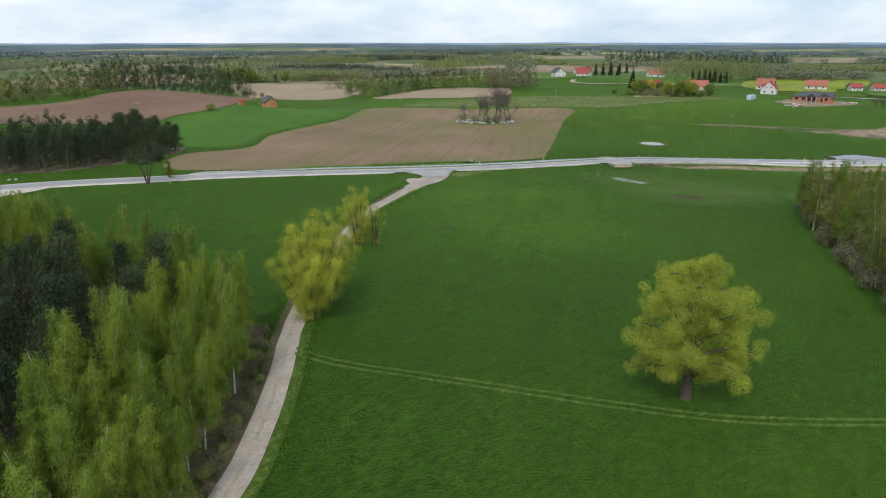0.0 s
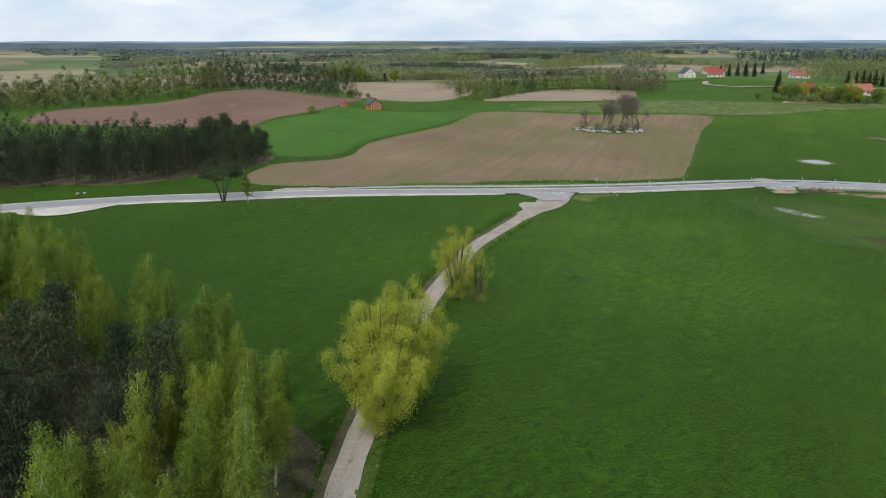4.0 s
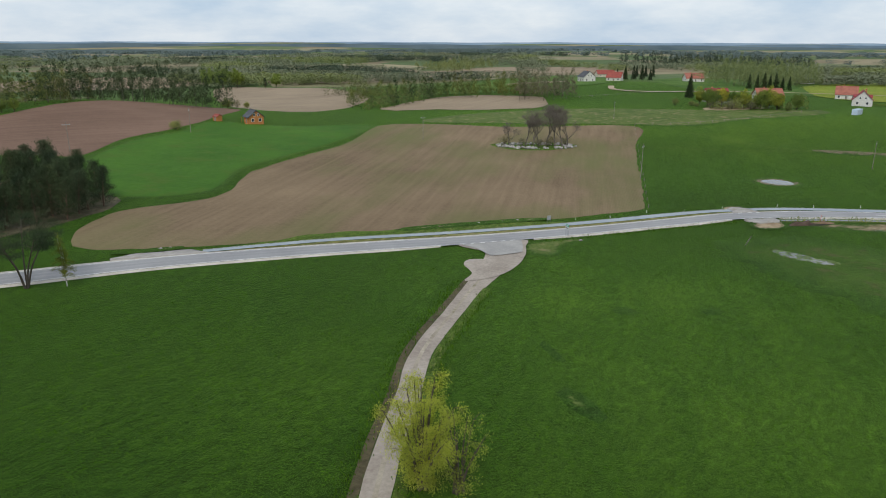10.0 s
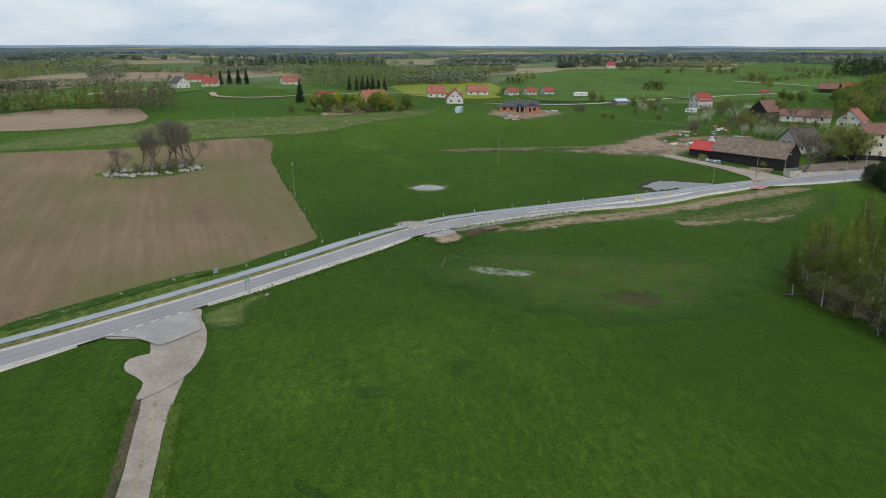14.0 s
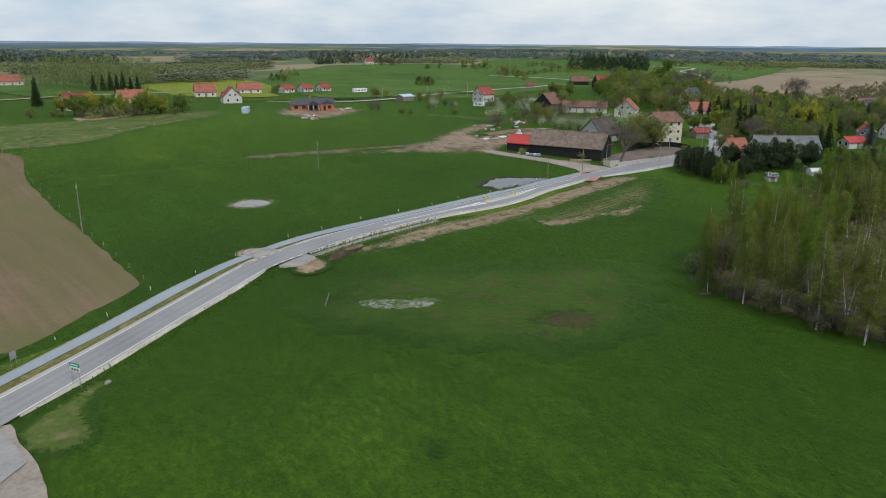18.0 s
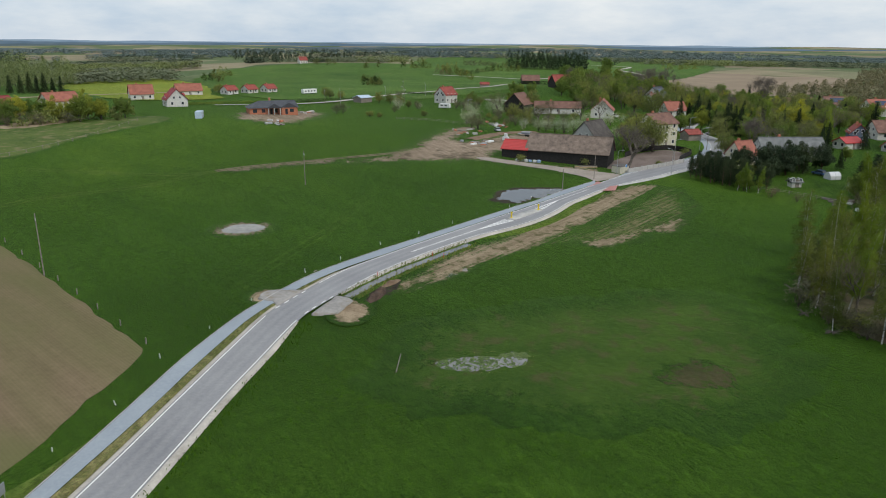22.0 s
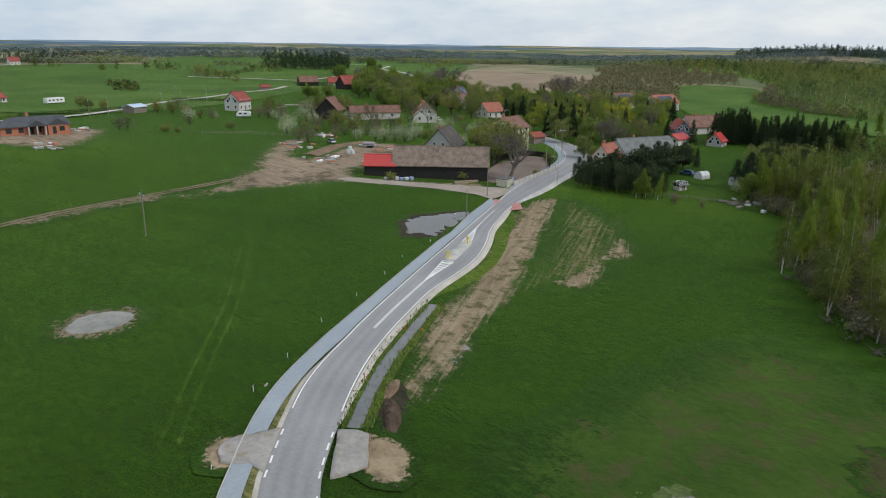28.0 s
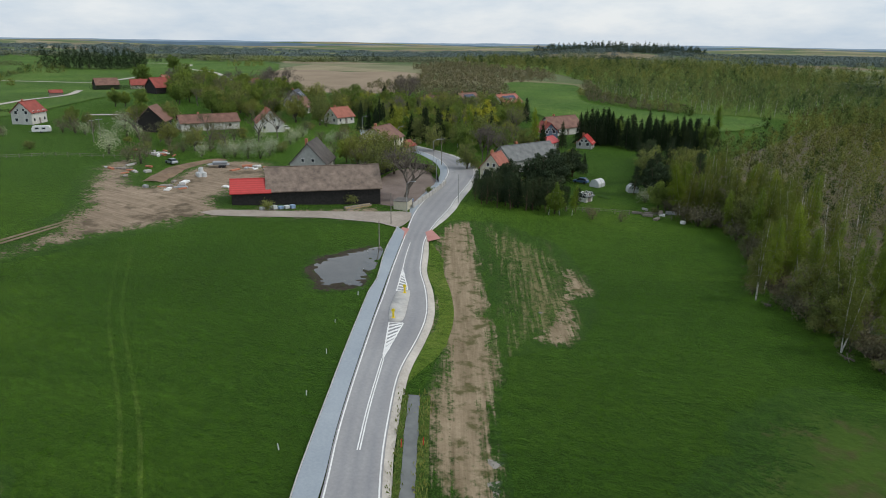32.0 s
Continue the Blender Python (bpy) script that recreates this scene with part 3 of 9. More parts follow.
CAR_WHITE = plain("white_vehicle_paint", (0.78, 0.78, 0.77), 0.35, 0.05)
RUBBER = plain("black_rubber", (0.02, 0.02, 0.02), 0.85, 0.1)
HAY = plain("straw", (0.38, 0.29, 0.14), 0.9, 0.25, 3.0)


# Emissive backdrop: aerial haze is painted in, bluer and paler with distance.
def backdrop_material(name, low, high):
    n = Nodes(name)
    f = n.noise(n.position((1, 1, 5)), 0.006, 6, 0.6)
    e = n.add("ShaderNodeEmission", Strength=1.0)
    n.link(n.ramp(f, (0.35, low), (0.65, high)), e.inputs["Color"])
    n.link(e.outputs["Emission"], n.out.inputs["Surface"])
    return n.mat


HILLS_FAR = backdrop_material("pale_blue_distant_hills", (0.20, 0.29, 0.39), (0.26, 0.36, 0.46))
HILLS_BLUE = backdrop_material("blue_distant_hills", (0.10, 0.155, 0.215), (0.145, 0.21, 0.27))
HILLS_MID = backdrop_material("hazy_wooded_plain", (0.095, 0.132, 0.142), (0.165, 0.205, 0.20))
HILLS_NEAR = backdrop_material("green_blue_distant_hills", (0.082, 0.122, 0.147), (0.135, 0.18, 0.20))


# ---------------------------------------------------------------- mesh helpers
def mesh_object(name, verts, faces, material, parent=None, smooth=False):
    me = bpy.data.meshes.new(name)
    me.from_pydata([tuple(v) for v in verts], [], faces)
    me.materials.append(material)
    if smooth:
        me.polygons.foreach_set("use_smooth", [True] * len(me.polygons))
    me.update()
    ob = new(name, me)
    if parent is not None:
        ob.parent = parent
    return ob


def mark_inner(me, ring, sink=0.0):
    """Stores with each vertex how far it lies inside the outline."""
    co = np.empty(len(me.vertices) * 3)
    me.vertices.foreach_get("co", co)
    p = co.reshape(-1, 3)[:, :2]
    a = np.array([(v.x, v.y) for v in ring])
    d = np.roll(a, -1, 0) - a
    q = np.full(len(p), 1e9)
    for (ax, ay), (dx, dy) in zip(a, d):
        t = np.clip(((p[:, 0] - ax) * dx + (p[:, 1] - ay) * dy) / max(dx * dx + dy * dy, 1e-9), 0, 1)
        q = np.minimum(q, np.hypot(p[:, 0] - ax - t * dx, p[:, 1] - ay - t * dy))
    layer = me.attributes.new("inner", "FLOAT", "POINT")
    layer.data.foreach_set("value", q)
    if sink:
        z = co.reshape(-1, 3)
        z[:, 2] -= sink * (1 - np.clip(q / 1.5, 0, 1))
        me.vertices.foreach_set("co", z.reshape(-1))


def part(name, bm, material, parent, label=""):
    me = bpy.data.meshes.new(name)
    bm.to_mesh(me)
    bm.free()
    me.materials.append(material)
    ob = new(name, me)
    if parent is not None:
        ob.parent = parent
    if label:
        ob["label"] = label
    return ob


def box(bm, x0, y0, z0, x1, y1, z1, bevel=0.0):
    vs = [bm.verts.new(p) for p in ((x0, y0, z0), (x1, y0, z0), (x1, y1, z0), (x0, y1, z0), (x0, y0, z1), (x1, y0, z1), (x1, y1, z1), (x0, y1, z1))]
    for f in ((0, 3, 2, 1), (4, 5, 6, 7), (0, 1, 5, 4), (1, 2, 6, 5), (2, 3, 7, 6), (3, 0, 4, 7)):
        bm.faces.new([vs[i] for i in f])
    if bevel:
        es = {e for v in vs for e in v.link_edges}
        bmesh.ops.bevel(bm, geom=list(es), offset=bevel, segments=1, affect="EDGES")
    return bm


def boxed(*boxes, bevel=0.0):
    bm = bmesh.new()
    for b in boxes:
        box(bm, *b, bevel=bevel)
    return bm


def prism(bm, outline, y0, y1):
    """An outline in x and z, drawn out from y0 to y1."""
    a = [bm.verts.new((x, y0, z)) for x, z in outline]
    b = [bm.verts.new((x, y1, z)) for x, z in outline]
    bm.faces.new(a)
    bm.faces.new(b[::-1])
    n = len(outline)
    for i in range(n):
        bm.faces.new((a[(i + 1) % n], a[i], b[i], b[(i + 1) % n]))
    bmesh.ops.recalc_face_normals(bm, faces=bm.faces)
    return bm


def rod(bm, p, q, r0, r1=None, sides=6):
    p, q = Vector(p), Vector(q)
    r1 = r0 if r1 is None else r1
    turn = (q - p).to_track_quat("Z", "Y")
    rings = []
    for c, r in ((p, r0), (q, r1)):
        rings.append([bm.verts.new(c + turn @ Vector((r * math.cos(2 * math.pi * i / sides), r * math.sin(2 * math.pi * i / sides), 0))) for i in range(sides)])
    for i in range(sides):
        j = (i + 1) % sides
        bm.faces.new((rings[0][i], rings[0][j], rings[1][j], rings[1][i]))
    bm.faces.new(rings[1])
    bm.faces.new(rings[0][::-1])
    return bm


def spline(points, step=2.0):
    """A smooth line through points, in even steps."""
    p = [Vector((*q, 0)) if len(q) == 2 else Vector(q) for q in points]
    p = [p[0] * 2 - p[1]] + p + [p[-1] * 2 - p[-2]]
    done = []
    for i in range(1, len(p) - 2):
        a, b, c, d = p[i - 1:i + 3]
        n = max(1, int((c - b).length / step))
        for k in range(n):
            t = k / n
            done.append(0.5 * (2 * b + (c - a) * t + (2 * a - 5 * b + 4 * c - d) * t * t + (3 * b - a - 3 * c + d) * t ** 3))
    done.append(p[-2])
    return done


def side(line, off):
    """The line shifted to its left by off (a number, or one for each point)."""
    res = []
    for i, v in enumerate(line):
        d = (line[min(i + 1, len(line) - 1)] - line[max(i - 1, 0)]).normalized()
        o = off[i] if isinstance(off, (list, tuple)) else off
        res.append(v + Vector((-d.y, d.x, 0)) * o)
    return res


def strip(name, left, right, lift, material, across=3, parent=None, edge=None):
    """A surface between two lines of equally many points, draped on the ground."""
    verts, faces = [], []
    n = across + 1
    for a, b in zip(left, right):
        for k in range(n):
            p = a.lerp(b, k / across)
            h = lift
            if edge is not None and k in (0, across):
                h = edge
            verts.append((p.x, p.y, ground_z(p.x, p.y) + h))
    for i in range(len(left) - 1):
        for k in range(across):
            j = i * n + k
            faces.append((j, j + n, j + n + 1, j + 1))
    ob = mesh_object(name, verts, faces, material, parent, True)
    ob.data.attributes.new("across", "FLOAT", "POINT").data.foreach_set("value", [k / across for _ in left for k in range(n)])
    return ob


def matched(line, other):
    """Points of the line other, nearest to each point of line in order."""
    res = []
    for v in line:
        best = None
        for a, b in zip(other, other[1:]):
            d = b - a
            t = max(0.0, min(1.0, (v - a).dot(d) / max(d.length_squared, 1e-9)))
            q = a + d * t
            if best is None or (q - v).length_squared < best[0]:
                best = ((q - v).length_squared, q)
        res.append(best[1])
    return res


def closed(outline, step, smooth=True):
    """A closed outline with points every step, rounded or straight between its corners."""
    p = [Vector((q[0], q[1], 0)) for q in outline]
    res = []
    for i in range(len(p)):
        a, b, c, d = p[i - 1], p[i], p[(i + 1) % len(p)], p[(i + 2) % len(p)]
        n = max(1, int((c - b).length / step))
        for k in range(n):
            t = k / n
            if smooth:
                res.append(0.5 * (2 * b + (c - a) * t + (2 * a - 5 * b + 4 * c - d) * t * t + (3 * b - a - 3 * c + d) * t ** 3))
            else:
                res.append(b.lerp(c, t))
    return res


def patch(name, outline, lift, material, cell=6.0, ragged=0.0, step=2.5, seed=0, flat=None, round_off=True, grow=0.0, skirt=0.0):
    """A piece of ground with a smooth or ragged outline, draped on the terrain."""
    ring = closed(outline, step, round_off)
    if ragged:
        c = sum(ring, Vector()) / len(ring)
        ring = [v + (v - c).normalized() * ragged * (noise.noise((v.x * 0.21 + seed, v.y * 0.21, 1.7)) * 1.5 + noise.noise((v.x * 0.9, v.y * 0.9, seed)) * 0.8) for v in ring]
    if grow:
        area = sum(a.x * b.y - b.x * a.y for a, b in zip(ring, ring[1:] + ring[:1]))
        moved = []
        for i, v in enumerate(ring):
            d = (ring[(i + 1) % len(ring)] - ring[i - 1]).normalized()
            moved.append(v + Vector((d.y, -d.x, 0)) * grow * (1 if area > 0 else -1))
        ring = moved
    bm = bmesh.new()
    f = bm.faces.new([bm.verts.new((v.x, v.y, 0)) for v in ring])
    bmesh.ops.triangulate(bm, faces=[f])
    xs, ys = [v.x for v in ring], [v.y for v in ring]
    for axis, lo, hi in ((0, min(xs), max(xs)), (1, min(ys), max(ys))):
        k = math.ceil(lo / cell) * cell
        while k < hi:
            co, no = Vector((0, 0, 0)), Vector((0, 0, 0))
            co[axis], no[axis] = k, 1
            bmesh.ops.bisect_plane(bm, geom=bm.verts[:] + bm.edges[:] + bm.faces[:], plane_co=co, plane_no=no)
            k += cell
    for v in bm.verts:
        v.co.z = (ground_z(v.co.x, v.co.y) if flat is None else flat) + lift
    for f in bm.faces:
        f.smooth = True
        if f.normal.z < 0:
            f.normal_flip()
    bmesh.ops.recalc_face_normals(bm, faces=bm.faces)
    if sum(f.normal.z for f in bm.faces) < 0:
        bmesh.ops.reverse_faces(bm, faces=bm.faces)
    if skirt:
        rim = bmesh.ops.extrude_edge_only(bm, edges=[e for e in bm.edges if e.is_boundary])["geom"]
        for v in rim:
            if isinstance(v, bmesh.types.BMVert):
                v.co.z -= skirt
    ob = part(name, bm, material, None)
    mark_inner(ob.data, ring, max(0.0, lift - 0.03) if flat is None and lift < 0.15 else 0.0)
    return ob


def inside(x, y, poly):
    hit = False
    for (x0, y0), (x1, y1) in zip(poly, poly[1:] + poly[:1]):
        if (y0 > y) != (y1 > y) and x < (x1 - x0) * (y - y0) / (y1 - y0) + x0:
            hit = not hit
    return hit


def scatter(poly, gap, rng, tries=30):
    """Places inside an outline, no two nearer than gap."""
    xs, ys = [p[0] for p in poly], [p[1] for p in poly]
    cells, res = {}, []
    n = int((max(xs) - min(xs)) * (max(ys) - min(ys)) / gap ** 2 * 3)
    for _ in range(n):
        x, y = rng.uniform(min(xs), max(xs)), rng.uniform(min(ys), max(ys))
        if not inside(x, y, poly):
            continue
        i, j = int(x // gap), int(y // gap)
        if any((x - a) ** 2 + (y - b) ** 2 < gap * gap for di in (-1, 0, 1) for dj in (-1, 0, 1) for a, b in cells.get((i + di, j + dj), ())):
            continue
        cells.setdefault((i, j), []).append((x, y))
        res.append((x, y))
    return res


# ---------------------------------------------------------------- ground
def axis_lines(lo, hi, step, reach):
    a = list(np.arange(lo, hi + 0.1, step))
    s, v = step, hi
    while v < reach:
        s *= 1.13
        v += s
        a.append(v)
    s, v = step, lo
    while v > -reach:
        s *= 1.13
        v -= s
        a.insert(0, v)
    return a


def build_ground():
    xs, ys = axis_lines(-90, 460, 4.0, 5200), axis_lines(-30, 480, 4.0, 5200)
    verts = [(x, y, ground_z(x, y)) for y in ys for x in xs]
    w = len(xs)
    faces = [(j * w + i, j * w + i + 1, (j + 1) * w + i + 1, (j + 1) * w + i) for j in range(len(ys) - 1) for i in range(w - 1)]
    g = mesh_object("ground", verts, faces, GRASS, None, True)
    tagged(g, "gently rolling green meadow grass", "grass", kind="structure")


build_ground()


def backdrop(radius, base, swell, fur, seed, material, text, north=0.0):
    """A ring of far wooded hills, self-glowing, with haze painted into its colour."""
    verts, faces = [], []
    n = 700
    for i in range(n + 1):
        a = 2 * math.pi * i / n
        c, s = math.cos(a), math.sin(a)
        h = base + north * s + swell * noise.noise((c * 5, s * 5, seed)) + swell * 0.5 * noise.noise((c * 17, s * 17, seed + 5)) + fur * noise.noise((c * 120, s * 120, seed))
        verts += [(150 + radius * c, 200 + radius * s, -30), (150 + radius * c, 200 + radius * s, h)]
    for i in range(n):
        faces.append((2 * i, 2 * i + 2, 2 * i + 3, 2 * i + 1))
    tagged(mesh_object("backdrop", verts, faces, material), text, "hills", kind="structure")


backdrop(4750, 33, 9, 1.2, 3.0, HILLS_FAR, "wooded hills on the horizon, painted pale blue with haze")
backdrop(3900, 25, 10, 1.6, 8.0, HILLS_BLUE, "wooded ridge painted hazy blue")
backdrop(2950, 13, 6, 2.0, 14.0, HILLS_NEAR, "wooded ridge painted hazy green-blue", 15)
backdrop(2200, 9, 5, 2.4, 21.0, HILLS_MID, "plain of fields and woods in painted haze", 5)

# ---------------------------------------------------------------- fields
BROWN_FIELD = [(-3, 225), (4, 242), (25, 254), (37, 283), (54, 304), (76, 329), (101, 371), (122, 368), (149, 348), (197, 327),
               (176, 296), (150, 258), (128.5, 227.5), (125.6, 223.6), (120.5, 222.4), (98, 220), (73, 218), (53, 216), (33, 215), (16, 214), (0, 216)]
tagged(patch("ploughed_field", BROWN_FIELD, 0.07, SOIL_BROWN, 6, 0.5, 2.5, 1), "brown drilled field with sprouting green patches", "field", kind="structure")
RED_FIELD = [(-90, 330), (-54, 316), (-22, 314), (-9, 312), (2, 342), (18, 364), (33, 392), (50, 440), (48, 460), (20, 452), (-3, 440), (-24, 418), (-51, 382), (-90, 374)]
tagged(patch("ploughed_field", RED_FIELD, 0.08, SOIL_RED, 6, 0.5, 2.5, 2), "reddish brown ploughed field on a rise", "field", kind="structure")
far_layer = itertools.count()


def far_field(pts, m, text):
    k = next(far_layer)
    tagged(patch("far_field", pts, 0.12 + 0.02 * k, m, 25, 3.0, 12, k), text, "field", kind="structure")


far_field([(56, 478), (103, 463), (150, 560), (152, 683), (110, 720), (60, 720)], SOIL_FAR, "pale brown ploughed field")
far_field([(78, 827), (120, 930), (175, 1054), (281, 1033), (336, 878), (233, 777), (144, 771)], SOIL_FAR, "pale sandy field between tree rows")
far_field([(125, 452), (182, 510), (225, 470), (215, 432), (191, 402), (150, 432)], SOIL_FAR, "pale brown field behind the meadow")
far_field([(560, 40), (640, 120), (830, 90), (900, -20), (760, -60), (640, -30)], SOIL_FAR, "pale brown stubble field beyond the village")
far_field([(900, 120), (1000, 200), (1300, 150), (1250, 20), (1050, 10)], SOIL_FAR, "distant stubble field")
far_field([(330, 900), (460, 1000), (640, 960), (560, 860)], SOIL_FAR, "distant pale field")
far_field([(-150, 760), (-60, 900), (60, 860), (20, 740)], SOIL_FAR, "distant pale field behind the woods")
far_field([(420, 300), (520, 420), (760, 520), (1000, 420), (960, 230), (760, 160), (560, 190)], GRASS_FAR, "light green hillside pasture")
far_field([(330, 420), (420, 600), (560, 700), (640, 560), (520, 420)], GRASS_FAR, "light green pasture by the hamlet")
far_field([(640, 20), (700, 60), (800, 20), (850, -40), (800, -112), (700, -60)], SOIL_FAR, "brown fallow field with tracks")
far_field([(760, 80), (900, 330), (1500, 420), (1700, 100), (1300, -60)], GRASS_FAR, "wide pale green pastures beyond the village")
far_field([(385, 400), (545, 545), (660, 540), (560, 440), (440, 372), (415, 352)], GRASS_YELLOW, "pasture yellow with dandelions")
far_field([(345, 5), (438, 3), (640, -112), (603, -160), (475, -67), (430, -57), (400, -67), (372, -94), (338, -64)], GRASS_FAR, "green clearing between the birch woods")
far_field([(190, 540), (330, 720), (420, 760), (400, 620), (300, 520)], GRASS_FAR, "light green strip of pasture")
PALE = [(120, 380), (160, 400), (215, 385), (260, 352), (300, 330), (290, 312), (250, 318), (215, 318), (190, 334), (150, 356)]
tagged(patch("rough_pasture", PALE, 0.06, GRASS_PALE, 6, 2.0, 3, 4), "paler rough pasture grass", "grass", kind="structure")

# ---------------------------------------------------------------- main road
ROAD_LEFT = spline([(-150, 178), (-80, 190), (-45, 198.4), (-25, 202.6), (-8, 204.8), (11, 207.8), (32, 209.6), (55, 210.3), (70, 210.5), (98, 211.5), (112, 212.2), (127, 212.8), (139.6, 213), (145, 212.3), (151, 211.1), (159.4, 209.1),
                    (166.5, 206.4), (173.3, 203.0), (180.1, 199.6), (190.8, 193.7), (207, 184.4), (214.8, 179.7), (227, 172.6), (243.5, 162.6), (259.7, 152.6), (273.4, 142.1), (285, 132.3), (297, 124), (309, 119.0), (324, 116.5), (338, 117.8), (352, 120.5), (367, 121), (392, 112)], 2.0)
ROAD_RIGHT_SHAPE = spline([(-150, 172), (-80, 184.6), (-45, 193), (-25, 197.6), (-8, 199.6), (11, 202.9), (32, 204.7), (55, 205.5), (72, 205.8), (98, 207.1), (114, 207.9), (125, 208.1), (138.8, 208.2), (145.8, 207.1), (152, 205.5), (159, 203.5),
                     (166, 201), (173.2, 197.7), (180, 194.1), (189.8, 188.4), (198.3, 181.7), (205.4, 176.8), (214.6, 172.4), (223.3, 169.1), (231, 165.0), (239.7, 160.1), (250, 152.4), (260.9, 142.9), (266.6, 138.6), (284.5, 123.8), (294, 117), (305, 112), (319, 110), (332, 111.5), (348, 115), (365, 116), (390, 107)], 2.0)
ROAD_RIGHT = matched(ROAD_LEFT, ROAD_RIGHT_SHAPE)
LIFT = 0.30
road = tagged(strip("road", side(ROAD_LEFT, 0.25), [a + (a - b).normalized() * 0.25 for a, b in zip(ROAD_RIGHT, ROAD_LEFT)], LIFT, ASPHALT, 8), "grey asphalt country road curving into the village", "road", kind="structure")


def near(line, x0, x1):
    i = [k for k, v in enumerate(line) if x0 <= v.x <= x1]
    return i[0], i[-1] + 1


def ribbon(name, line, off, width, lift, material, text="", category="", across=1, kind="structure"):
    ob = strip(name, side(line, off + width / 2), side(line, off - width / 2), lift, material, across)
    return tagged(ob, text, category, kind=kind)


def edge_line(line, x0, x1, dashed=False):
    a, b = near(line, x0, x1)
    run = line[a:b]
    if not dashed:
        ribbon("road_marking", run, 0, 0.16, LIFT + 0.012, PAINT_WHITE, "white painted road edge line", "road marking")
        return
    fine = spline([(v.x, v.y) for v in run], 0.5)
    for k in range(0, len(fine) - 3, 4):
        ribbon("road_marking", fine[k:k + 3], 0, 0.2, LIFT + 0.012, PAINT_WHITE, "short white painted road dash", "road marking")


for line in (ROAD_LEFT, ROAD_RIGHT):
    edge_line(line, -150, 66 if line is ROAD_RIGHT else 141)
    edge_line(line, 141, 153, True)
    edge_line(line, 153, 392)
edge_line(ROAD_RIGHT, 66, 84, True)
edge_line(ROAD_RIGHT, 84, 141)


def shoulder(line, sign, x0, x1, width, material, text, lift_in=LIFT - 0.02, lift_out=0.04):
    a, b = near(line, x0, x1)
    run = line[a:b]
    wide = [sign * width * (1 + 0.22 * noise.noise((v.x * 0.06, v.y * 0.06, sign))) for v in run]
    wide = [w * min(1.0, (i + 0.3) / 5 if x0 > -149 else 1.0, (len(run) - 0.7 - i) / 5 if x1 < 390 else 1.0) + sign * 0.24 for i, w in enumerate(wide)]
    inner, outer = side(run, sign * 0.22), side(run, wide)
    verts, faces = [], []
    for p, q in zip(inner, outer):
        for k in range(4):
            r = p.lerp(q, k / 3)
            h = lift_in + (lift_out - lift_in) * max(0, (k - 1) / 2)
            verts.append((r.x, r.y, ground_z(r.x, r.y) + h))
    for i in range(len(run) - 1):
        for k in range(3):
            j = i * 4 + k
            faces.append((j, j + 1, j + 5, j + 4) if sign > 0 else (j, j + 4, j + 5, j + 1))
    tagged(mesh_object("road_shoulder", verts, faces, material, None, True), text, "verge", kind="structure")


shoulder(ROAD_RIGHT, -1, -150, 64, 0.6, GRAVEL, "pale gravel shoulder of the road")
shoulder(ROAD_RIGHT, -1, 84, 141, 0.75, GRAVEL, "pale gravel shoulder of the road")
shoulder(ROAD_RIGHT, -1, 151, 245, 1.0, GRAVEL, "pale gravel shoulder of the road")
shoulder(ROAD_RIGHT, -1, 245, 392, 1.2, CONCRETE, "pale concrete kerb strip")
shoulder(ROAD_LEFT, 1, -150, 171, 1.3, GRAVEL, "pale gravel strip beside the asphalt")
shoulder(ROAD_LEFT, 1, 256, 392, 2.2, PAVING, "grey paved footway")

# footway with a grass verge, then alongside the road
WALK_OUT = spline([(19, 210.8), (32, 212.6), (45, 213.9), (70, 214.3), (99, 215.5), (112.5, 216.3), (124.5, 217), (138, 216.7), (145.2, 215.7), (151, 214.7), (156.4, 213.4), (162.7, 211.2), (171.8, 206.9), (179.6, 202.7), (186.2, 199), (199.7, 191.4), (217.5, 181.0), (222, 177.8), (234.8, 170.9), (246.8, 163.4), (250, 161.4)], 2.0)
WALK_IN = matched(WALK_OUT, spline([(19, 209.4), (32, 211.1), (45, 212.3), (70, 212.7), (99, 213.6), (111, 214), (123.7, 214.7), (137, 214.8), (144.2, 213.9), (150.8, 212.7), (157.1, 211.0), (163.7, 208.4), (168.9, 205.8), (173.4, 203.3), (180.2, 199.9), (190.9, 194.0), (207.1, 184.7), (227.1, 172.9), (243.6, 162.9), (246.3, 161.5)], 2.0))
tagged(strip("footway", WALK_OUT, WALK_IN, LIFT + 0.06, PAVING, 2, None, None), "grey concrete paved footway beside the road", "pavement", kind="structure")
kerb_l, kerb_r = WALK_OUT, side(WALK_OUT, 0.14)
tagged(strip("kerb", kerb_r, kerb_l, LIFT + 0.10, CONCRETE, 1), "narrow concrete kerb of the footway", "kerb", kind="structure")

a_, b_ = near(WALK_IN, 22, 175)
tagged(strip("verge", WALK_IN[a_:b_], matched(WALK_IN[a_:b_], side(ROAD_LEFT, 0.75)), LIFT - 0.01, GRASS_DRY, 2), "dry tan grass strip between road and footway", "verge", kind="structure")

